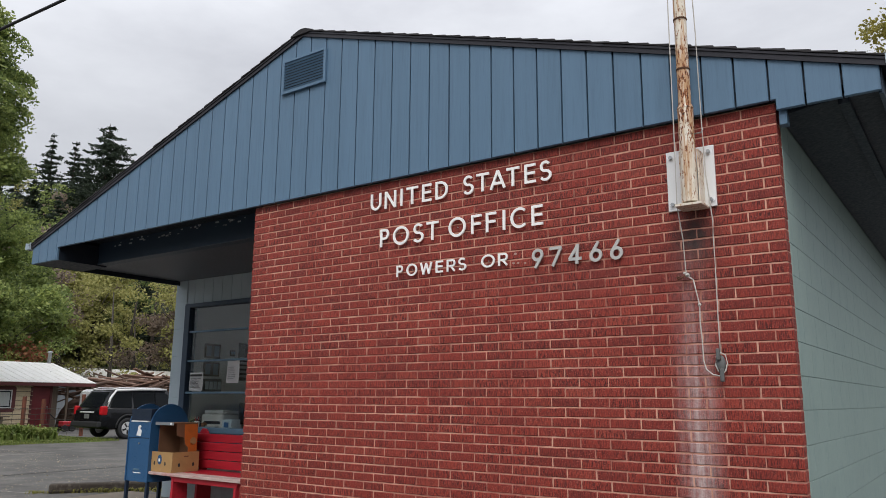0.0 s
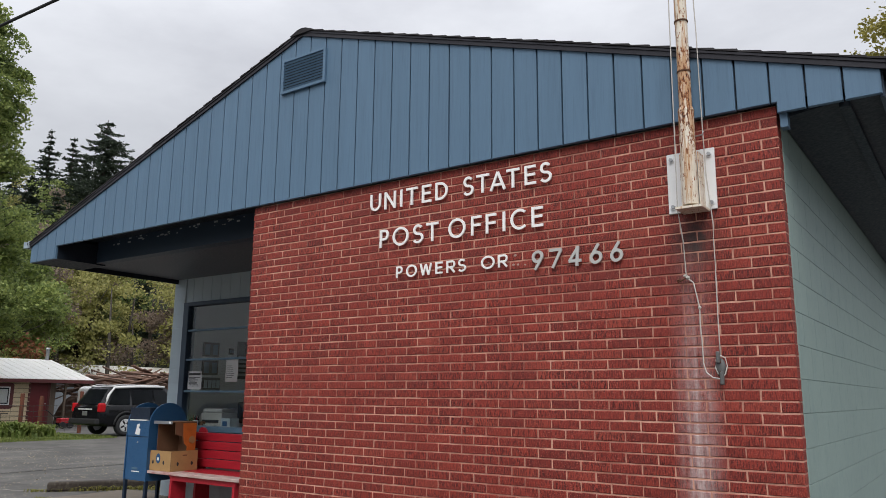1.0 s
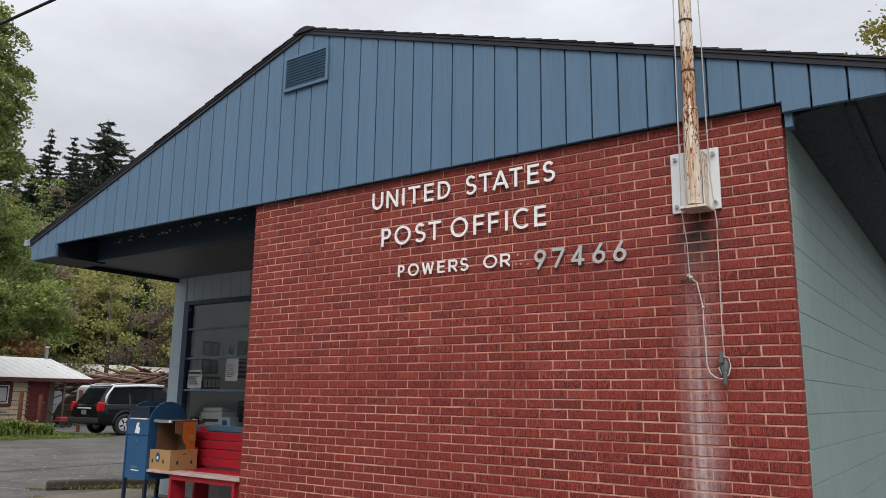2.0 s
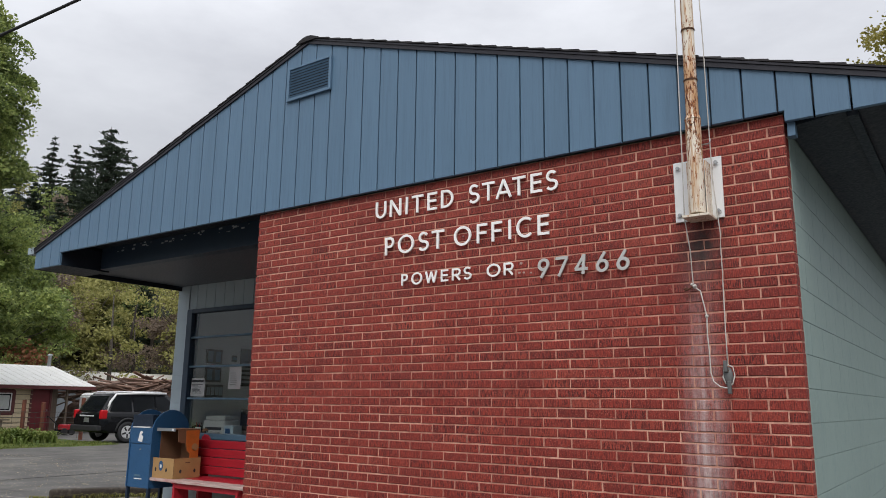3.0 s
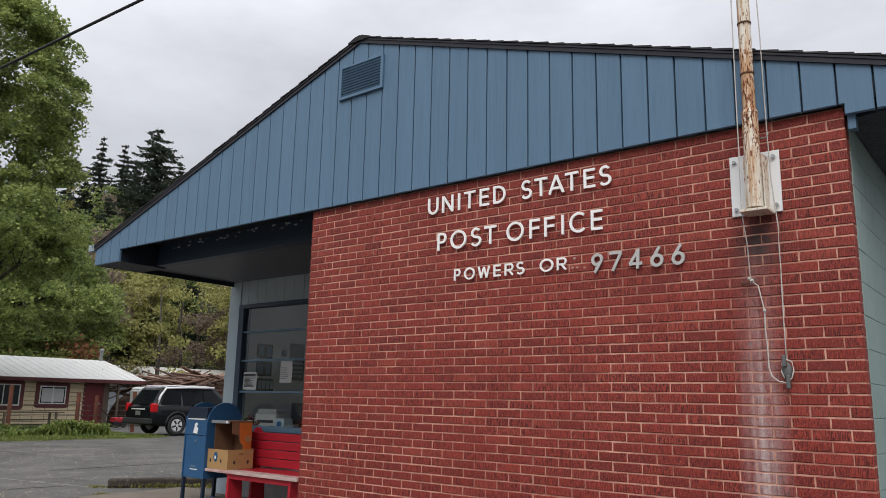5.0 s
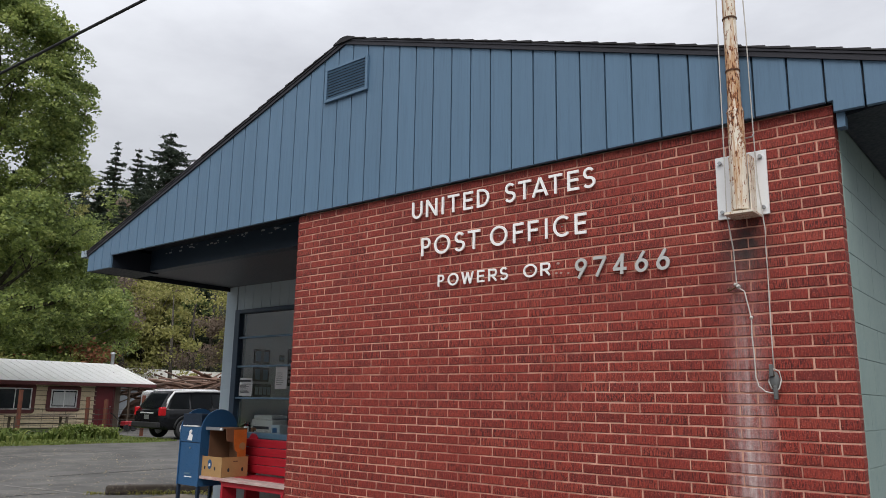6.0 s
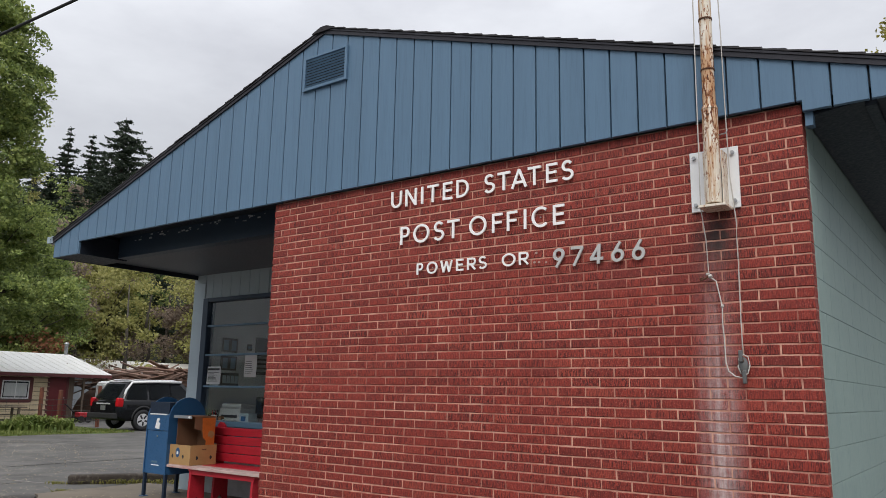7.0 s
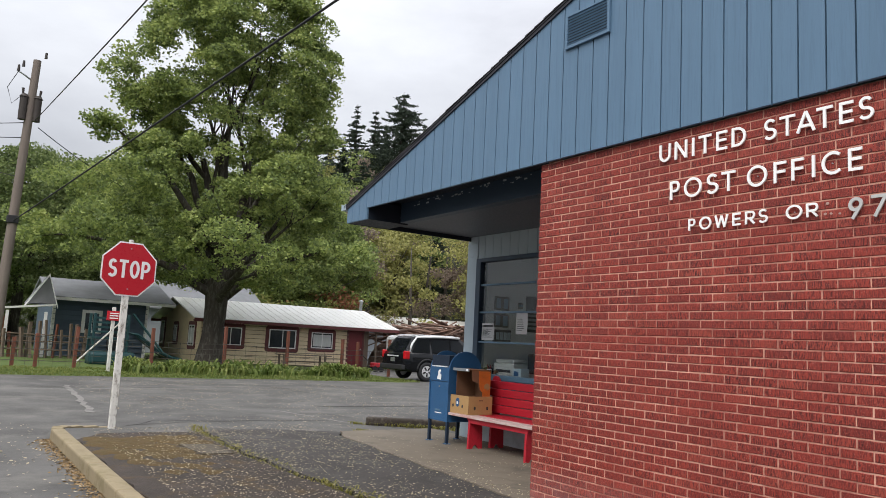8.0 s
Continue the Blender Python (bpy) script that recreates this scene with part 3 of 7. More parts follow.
def make_storefront():
    y = 2.2
    root = thing("storefront_wall", -2.2, y, 0.05, "pale blue block wall with a large gridded window", "wall", kind="structure")
    for k in range(16):
        z0 = 0.05 + k * 0.2032
        if z0 > 3.2:
            break
        part("jamb_block", box(B(), -4.31, -4.04, y - (0.0 if k % 2 else 0.001), y + 0.22, z0, min(z0 + 0.2, 3.28), 0.003), M_JAMB, root)
    part("jamb_core", box(B(), -4.30, -4.045, y + 0.006, y + 0.215, 0.03, 3.27), M_JAMB, root)
    part("panel_below_window", box(B(), -4.085, -0.002, y + 0.03, y + 0.2, 0.03, 0.86), M_BASE, root, "off-white panel below the window")
    part("head_panel", box(B(), -4.085, -0.002, y + 0.03, y + 0.2, 2.86, 3.28), M_JAMB, root)
    for k in range(7):
        part("head_board", box(B(), -4.08 + 0.21 * k, -3.876 + 0.21 * k, y + 0.018, y + 0.03, 2.86, 3.24, 0.003), M_JAMB, root)
    win = thing("window_1", -2.1, y, 0.9, "large storefront window with dark blue bars and paper notices", "window", kind="structure")
    part("window_sill", box(B(), -4.085, -0.01, y - 0.05, y + 0.12, 0.985, 1.06, 0.006), M_SILL, win, "slate blue window sill")
    part("sill_apron", box(B(), -4.085, -0.01, y - 0.012, y + 0.03, 0.80, 0.985, 0.004), M_SILL, win)
    part("window_frame", box(B(), -4.04, -3.92, y - 0.02, y + 0.12, 1.06, 2.86, 0.006), M_TRIM, win, "dark blue window frame")
    part("window_frame", box(B(), -0.12, -0.01, y - 0.02, y + 0.12, 1.06, 2.86, 0.006), M_TRIM, win)
    part("window_frame", box(B(), -3.92, -0.12, y - 0.02, y + 0.12, 2.80, 2.86, 0.006), M_TRIM, win)
    zs = [1.06, 1.545, 2.005, 2.435, 2.80]
    for z in zs[1:-1]:
        part("glazing_bar", box(B(), -3.93, -0.12, y + 0.0, y + 0.06, z - 0.014, z + 0.014, 0.004), M_SILL, win)
    part("mullion", box(B(), -2.05, -1.99, y + 0.0, y + 0.07, 1.06, 2.86, 0.004), M_TRIM, win)
    for a, b in zip(zs, zs[1:]):
        for xa, xb in ((-3.93, -2.05), (-1.99, -0.12)):
            p = part("pane", box(B(), xa, xb, y + 0.028, y + 0.034, a + 0.01, b - 0.01), M_GLASS, win)
            p.visible_shadow = False


M_GLASS = glass_material("window_glass")
make_storefront()

# bricks: shared meshes, each laid at its place
def brick_mesh(length, name, seed):
    """A brick with slightly uneven, worn arrises on its face."""
    r = random.Random(seed)
    h, bm, n = COURSE - 0.0099, B(), max(2, round(length / 0.04))
    rim = [(length * k / n, 0.0) for k in range(n)] + [(length, 0.0), (length, h / 2)] + [(length * (n - k) / n, h) for k in range(n)] + [(0.0, h), (0.0, h / 2)]
    wob = [(x + r.uniform(-0.0012, 0.0012), z + r.uniform(-0.0013, 0.0013)) for x, z in rim]
    back = [bm.verts.new((x, 0.09, z)) for x, z in wob]
    edge = [bm.verts.new((x, 0.0035 + r.uniform(-0.001, 0.001), z)) for x, z in wob]
    face = [bm.verts.new((x + (length / 2 - x) * 0.006 / length * 2, r.uniform(-0.0008, 0.0008), z + (h / 2 - z) * 0.0035 / h * 2)) for x, z in wob]
    k = len(rim)
    for i in range(k):
        j = (i + 1) % k
        bm.faces.new((back[j], back[i], edge[i], edge[j]))
        bm.faces.new((edge[j], edge[i], face[i], face[j]))
    bm.faces.new(face[::-1])
    bmesh.ops.recalc_face_normals(bm, faces=bm.faces[:])
    me = bpy.data.meshes.new(name)
    bm.to_mesh(me)
    bm.free()
    me.materials.append(M_BRICK)
    return me


def make_bricks():
    root = thing("brick_wall", WALL_W / 2, 0, 0, "red brick front wall in running bond with pale joints", "wall", kind="structure")
    joint = 0.0093
    fulls = [brick_mesh(BRICK - joint, "brick", k) for k in range(7)]
    halves = [brick_mesh(BRICK / 2 - joint, "half_brick", 20 + k) for k in range(3)]
    rest_v, rest_f, made = [], [], 0
    rng = random.Random(4)
    for k in range(COURSES + 1):
        z = WALL_TOP - (k + 0.5) * COURSE - 0.5 * COURSE + 0.004
        if z < -0.05:
            break
        odd = k % 2 == 0
        x, row = 0.0, []
        if odd:
            row.append((0.0, rng.choice(halves)))
            x = BRICK / 2
        while x < WALL_W - BRICK * 0.75:
            row.append((x, rng.choice(fulls)))
            x += BRICK
        if x < WALL_W - 0.05:
            row.append((x, rng.choice(halves)))
        for x, me in row:
            place = (x + rng.uniform(-0.0015, 0.0015), rng.uniform(-0.0012, 0.0018), z + rng.uniform(-0.001, 0.001))
            near = 2.9 < x and 1.05 < z < 3.3 and made < 300
            if near:
                made += 1
                ob = new("brick", me)
                ob.parent = root
                ob.matrix_parent_inverse = root.matrix_basis.inverted()
                ob.location = place
            else:
                base = len(rest_v)
                rest_v += [(v.co.x + place[0], v.co.y + place[1], v.co.z + place[2]) for v in me.vertices]
                rest_f += [[base + i for i in f.vertices] for f in me.polygons]
    me = bpy.data.meshes.new("brickwork")
    me.from_pydata(rest_v, [], rest_f)
    me.materials.append(M_BRICK)
    ob = new("brickwork", me)
    ob.parent = root
    ob.matrix_parent_inverse = root.matrix_basis.inverted()
    tagged(ob, "", "", "", "stuff")


# ---- lettering ----
def arc(cx, cz, rx, rz, a0, a1, n=14):
    """Points on an ellipse from a0 to a1 degrees."""
    return [(cx + rx * math.cos(radians(a0 + (a1 - a0) * k / n)), cz + rz * math.sin(radians(a0 + (a1 - a0) * k / n))) for k in range(n + 1)]


def strokes(ch, w, h, s):
    """Centre lines of a geometric sans capital of width w, height h and stroke s, with its foot at the origin."""
    e = s / 2
    l, r, t, m = e, w - e, h - e, h * 0.53
    cx, rx = w / 2, w / 2 - e
    bowl = (h - m + e) / 2 - e
    if ch == "U":
        return [[(l, h)] + arc(cx, rx + e, rx, rx, 180, 360) + [(r, h)]]
    if ch == "N":
        return [[(l, 0), (l, h)], [(r, 0), (r, h)], [(l, h - e * 0.4), (r, e * 0.4)]]
    if ch == "I":
        return [[(cx, 0), (cx, h)]]
    if ch == "T":
        return [[(cx, 0), (cx, t)], [(0, t), (w, t)]]
    if ch in "EF":
        bars = [[(l, 0), (l, h)], [(l, t), (w, t)], [(l, h * 0.52), (w * 0.93, h * 0.52)]]
        return bars + ([[(l, e), (w, e)]] if ch == "E" else [])
    if ch == "D":
        flat = max(l, w - h / 2)
        return [[(l, 0), (l, h)], [(l, t), (flat, t)] + arc(flat, h / 2, w - flat - e, h / 2 - e, 90, -90) + [(l, e)]]
    if ch == "O":
        return [arc(cx, h / 2, rx, h / 2 - e, 0, 360, 32)]
    if ch == "C":
        return [arc(w * 0.56, h / 2, w * 0.56 - e, h / 2 - e, 48, 312, 26)]
    if ch == "A":
        return [[(e * 0.9, 0), (cx, h - e * 0.3)], [(w - e * 0.9, 0), (cx, h - e * 0.3)], [(w * 0.22, h * 0.30), (w * 0.78, h * 0.30)]]
    if ch == "W":
        return [[(e, h), (w * 0.28, 0)], [(w * 0.28, 0), (cx, h * 0.94)], [(cx, h * 0.94), (w * 0.72, 0)], [(w * 0.72, 0), (w - e, h)]]
    if ch in "PR":
        out = [[(l, 0), (l, h)], [(l, t), (w - bowl - e, t)] + arc(w - bowl - e, (t + m - e) / 2, bowl, (t - m + e) / 2, 90, -90) + [(l, m - e)]]
        return out + ([[(w * 0.45, m - e), (w - e * 0.8, 0)]] if ch == "R" else [])
    if ch == "S":
        q = (h - s) / 4
        up = arc(cx, h - e - q, rx * 0.86, q, 30, 250, 16)
        low = arc(cx, e + q, rx, q * 1.02, 70, -150, 16)
        return [up + low]
    if ch == "7":
        return [[(0, t), (w - e * 0.6, t)], [(w - e, t), (w * 0.30, 0)]]
    if ch == "4":
        return [[(w * 0.68, 0), (w * 0.68, h)], [(w * 0.68, h - e), (e * 1.2, h * 0.26)], [(e * 0.7, h * 0.26), (w, h * 0.26)]]
    q = w / 2 - e
    leg = [(e + q * 0.10, e + q * 1.45), (w * 0.66, h)]
    if ch == "9":
        leg = [(w - x, h - z) for x, z in leg]
        return [arc(cx, h - e - q, q, q, 0, 360, 28), leg]
    return [arc(cx, e + q, q, q, 0, 360, 28), leg]


def ribbon(bm, line, width, x0, z0, y0, y1):
    """A flat bar of even width along a line of (x, z) points, from y0 back to y1."""
    p = [Vector((x, z)) for x, z in line]
    closed = (p[0] - p[-1]).length < 1e-6
    if closed:
        p = p[:-1]
    n, rings = len(p), []
    for k in range(n):
        a, b = (p[k - 1] if closed or k else p[k]), (p[(k + 1) % n] if closed or k < n - 1 else p[k])
        d0, d1 = (p[k] - a), (b - p[k])
        d = (d0.normalized() if d0.length else d1.normalized()) + (d1.normalized() if d1.length else d0.normalized())
        d.normalize()
        side = Vector((-d.y, d.x)) * width / 2
        i, o = p[k] + side, p[k] - side
        rings.append([bm.verts.new((x0 + q.x, y, z0 + q.y)) for q, y in ((i, y0), (o, y0), (o, y1), (i, y1))])
    for k in range(n if closed else n - 1):
        a, b = rings[k], rings[(k + 1) % n]
        for j in range(4):
            bm.faces.new((a[j], a[(j + 1) % 4], b[(j + 1) % 4], b[j]))
    if not closed:
        bm.faces.new(rings[0]), bm.faces.new(rings[-1][::-1])


def letter_mesh(ch, w, h, s, x0, z0, y0, depth):
    bm = B()
    for k, line in enumerate(strokes(ch, w, h, s)):
        ribbon(bm, line, s, x0, z0, y0 - depth + 0.0005 * k, y0)
    bmesh.ops.recalc_face_normals(bm, faces=bm.faces[:])
    return bm


def set_lettering(name, text, places, z0, z1, depth, material, stroke, label, lean=0.0):
    """Each letter stands off the wall at its own left and right edge."""
    root = thing(name, places[0][0], 0.0, z0, label, "lettering", "lettering on the brick wall")
    for ch, (xa, xb) in zip(text, places):
        over = 0.003 if ch in "OSC" else 0.0
        bm = letter_mesh(ch, xb - xa, z1 - z0 + 2 * over, stroke, xa, z0 - over, -0.014, depth)
        for v in bm.verts:
            v.co.x += lean * ((v.co.z - z0) / (z1 - z0) - 0.5)
        part("letter" if ch.isalpha() else "numeral", bm, material, root)
        part("mounting_pin", tube(B(), ((xa + xb) / 2, -0.016, (z0 + z1) / 2), ((xa + xb) / 2, 0.004, (z0 + z1) / 2), 0.004, seg=6), M_STEEL, root)


def pairs(*v):
    return list(zip(v[0::2], v[1::2]))


set_lettering("united_states_lettering", "UNITEDSTATES", pairs(1.532, 1.648, 1.690, 1.812, 1.860, 1.886, 1.926, 2.045, 2.091, 2.186, 2.229, 2.350, 2.499, 2.601, 2.626, 2.742, 2.752, 2.893, 2.901, 3.015, 3.060, 3.155, 3.187, 3.288), 3.072, 3.222, 0.012, M_WHITE, 0.0205, "white metal letters reading UNITED STATES on brick")
set_lettering("post_office_lettering", "POSTOFFICE", pairs(1.648, 1.743, 1.789, 1.956, 2.001, 2.110, 2.140, 2.262, 2.361, 2.524, 2.578, 2.672, 2.714, 2.806, 2.862, 2.889, 2.934, 3.075, 3.115, 3.209), 2.740, 2.894, 0.012, M_WHITE, 0.0205, "white metal letters reading POST OFFICE on brick")
set_lettering("town_lettering", "POWERSOR", pairs(1.833, 1.898, 1.938, 2.047, 2.078, 2.200, 2.236, 2.305, 2.344, 2.425, 2.452, 2.529, 2.669, 2.790, 2.821, 2.904), 2.466, 2.562, 0.010, M_WHITE, 0.0150, "small white metal letters reading POWERS OR on brick")
set_lettering("numeral_row", "97466", pairs(3.111, 3.204, 3.255, 3.357, 3.404, 3.510, 3.573, 3.666, 3.725, 3.818), 2.420, 2.562, 0.012, M_GREYLET, 0.0215, "grey metal numerals 97466 on brick", 0.010)

M_GHOST = surface("pale_glue_marks", (0.45, 0.30, 0.26), 0.2, 30, 90, 0.9)
for k, (gx_, gz_, gr_) in enumerate(((2.962, 2.548, 0.012), (2.945, 2.478, 0.011), (2.985, 2.476, 0.010), (3.045, 2.470, 0.009))):
    whole("adhesive_mark", prism(B(), [(gx_ + gr_ * math.cos(t * 0.785), gz_ + gr_ * 0.8 * math.sin(t * 0.785)) for t in range(8)], -0.0052, -0.001), M_GHOST, "pale glue mark where a sign letter was", "mark", "glue marks on the brick")

# ---- flagpole, plate, ropes, cleat ----
PX = 4.327


def make_flagpole():
    root = thing("flagpole", PX, -0.12, 2.7, "rust-streaked white steel flagpole bracketed to the wall", "flagpole")
    bm = tube(B(), (PX, -0.13, 2.72), (PX, -0.13, 3.36), 0.050, 0.050, 20)
    part("lower_pole", bm, M_POLE, root)
    part("upper_pole", tube(B(), (PX, -0.13, 3.36), (PX, -0.13, 7.6), 0.041, 0.036, 20), M_POLE, root)
    part("collar", tube(B(), (PX, -0.13, 3.35), (PX, -0.13, 3.375), 0.053, 0.045, 20), M_POLE, root, "rusted weld collar")
    for z in (3.62, 3.98):
        part("band", tube(B(), (PX, -0.13, z), (PX, -0.13, z + 0.010), 0.045, seg=20), M_RUST, root, "rusty wire band")
    plate = part("wall_plate", box(B(), 4.145, 4.460, -0.016, 0.0, 2.704, 3.115, 0.003), M_PLATE, root, "white painted steel wall plate")
    for x in (4.178, 4.428):
        for z in (2.748, 3.072):
            part("bolt", tube(B(), (x, -0.036, z), (x, -0.014, z), 0.013, seg=6), M_STEEL, plate)
            part("washer", tube(B(), (x, -0.020, z), (x, -0.014, z), 0.020, seg=14), M_PLATE, plate)
    for s in (-1, 1):
        bm = B()
        prism(bm, [(PX + s * 0.058 - 0.004, 2.71), (PX + s * 0.058 + 0.004, 2.71), (PX + s * 0.058 + 0.004, 3.07), (PX + s * 0.058 - 0.004, 3.07)], -0.12, -0.014)
        part("bracket_cheek", bm, M_POLE, root)
    part("bracket_foot", box(B(), PX - 0.085, PX + 0.085, -0.185, -0.014, 2.690, 2.706, 0.002), M_POLE, root, "rusty bracket foot plate")
    part("cleat_hook", path_tube(B(), [(PX + 0.045, -0.13, 3.17), (PX + 0.10, -0.15, 3.165), (PX + 0.11, -0.15, 3.19)], 0.005), M_STEEL, root)


make_flagpole()


def wavy(a, b, n, amp, seed):
    r = random.Random(seed)
    a, b = Vector(a), Vector(b)
    return [a.lerp(b, k / n) + Vector((r.uniform(-amp, amp), r.uniform(-amp, amp) * 0.3, 0)) for k in range(n + 1)]


def make_halyard():
    root = thing("halyard", 4.40, -0.03, 1.6, "thin white flag halyard tied off on the wall", "rope")
    part("rope_run", path_tube(B(), wavy((4.385, -0.16, 7.5), (4.412, -0.055, 2.9), 14, 0.002, 1) + wavy((4.430, -0.035, 2.6), (4.424, -0.03, 1.76), 8, 0.002, 2), 0.0038), M_ROPE, root)
    left = wavy((4.288, -0.17, 7.5), (4.246, -0.15, 2.70), 12, 0.002, 3) + [Vector(p) for p in ((4.240, -0.05, 2.5), (4.240, -0.03, 2.30), (4.252, -0.03, 2.262))]
    part("rope_run", path_tube(B(), left, 0.0038), M_ROPE, root)
    tail = [(4.255, -0.03, 2.258), (4.285, -0.03, 2.235), (4.303, -0.03, 2.14), (4.316, -0.03, 2.07), (4.313, -0.03, 1.96), (4.319, -0.03, 1.855), (4.321, -0.03, 1.72), (4.335, -0.032, 1.665), (4.375, -0.034, 1.632), (4.415, -0.036, 1.625), (4.452, -0.036, 1.652), (4.466, -0.036, 1.70), (4.456, -0.034, 1.75), (4.430, -0.034, 1.765), (4.400, -0.034, 1.74), (4.394, -0.036, 1.69), (4.410, -0.038, 1.65)]
    part("rope_tail", path_tube(B(), tail, 0.0042), M_ROPE, root)
    for c, r in (((4.25, -0.032, 2.268), 0.014), ((4.233, -0.032, 2.283), 0.010), ((4.316, -0.032, 2.072), 0.011)):
        bm = B()
        bmesh.ops.create_icosphere(bm, subdivisions=2, radius=r, matrix=Matrix.Translation(c))
        for v in bm.verts:
            v.co += Vector((random.uniform(-1, 1), random.uniform(-1, 1), random.uniform(-1, 1))) * r * 0.18
        part("knot", bm, M_ROPE, root)
    part("snap_hook", path_tube(B(), [(4.242, -0.03, 2.27), (4.205, -0.03, 2.250), (4.185, -0.03, 2.243), (4.180, -0.03, 2.255), (4.20, -0.03, 2.262)], 0.005), M_RUST, root, "rusty snap hook")


make_halyard()


def make_cleat():
    root = thing("wall_cleat", 4.42, -0.03, 1.59, "weathered grey metal rope cleat on the brick", "cleat")
    bm = B()
    bmesh.ops.create_uvsphere(bm, u_segments=20, v_segments=12, radius=1.0, matrix=Matrix.LocRotScale((4.42, -0.012, 1.695), None, (0.032, 0.016, 0.058)))
    for f in bm.faces:
        f.smooth = True
    part("base_plate", bm, M_CLEAT, root)
    part("horn", box(B(), 4.400, 4.424, -0.045, -0.022, 1.72, 1.792, 0.005), M_CLEAT, root)
    part("horn", box(B(), 4.418, 4.442, -0.045, -0.022, 1.588, 1.668, 0.005), M_CLEAT, root)
    for z in (1.728, 1.662):
        part("screw", tube(B(), (4.42, -0.032, z), (4.42, -0.024, z), 0.008, seg=8), M_RUST, root)


make_cleat()

# ---- on the porch ----
M_MAIL = surface("blue_enamel_paint", (0.030, 0.108, 0.245), 0.12, 3, 80, 0.35, bump=0.08, stain=(0.02, 0.06, 0.13), amount=0.3)
# darkened copy of the enamel blue, with the inner shade in its colour
M_MAILDARK = surface("shade_dark_blue", (0.012, 0.025, 0.05), 0.2, 3, 40, 0.6)
M_RED = surface("red_bench_paint", (0.50, 0.022, 0.040), 0.14, 4, 60, 0.42, bump=0.2, stretch=(0.6, 4, 4), stain=(0.30, 0.015, 0.025), amount=0.5)
M_WORN = surface("worn_pink_seat_paint", (0.60, 0.46, 0.43), 0.2, 5, 60, 0.75, bump=0.4, stretch=(0.7, 5, 5), stain=(0.42, 0.08, 0.09), amount=0.55)
M_CARD = surface("brown_cardboard", (0.46, 0.28, 0.12), 0.12, 4, 70, 0.85, bump=0.12, stain=(0.36, 0.21, 0.09), amount=0.3)
M_CARDIN = surface("inner_cardboard", (0.20, 0.10, 0.055), 0.18, 4, 60, 0.9)
M_ORANGE = surface("orange_print", (0.62, 0.17, 0.03), 0.2, 8, 60, 0.6)
M_PAPER = surface("white_paper", (0.93, 0.93, 0.93), 0.03, 8, 80, 0.8, bump=0.05)
M_INK = surface("dark_ink", (0.03, 0.03, 0.035), 0.1, 8, 80, 0.7, bump=0.02)
M_BLUEINK = surface("blue_label_ink", (0.02, 0.09, 0.22), 0.1, 8, 80, 0.5, bump=0.02)
M_BLACK = surface("black_rubber", (0.02, 0.02, 0.022), 0.2, 8, 80, 0.7)


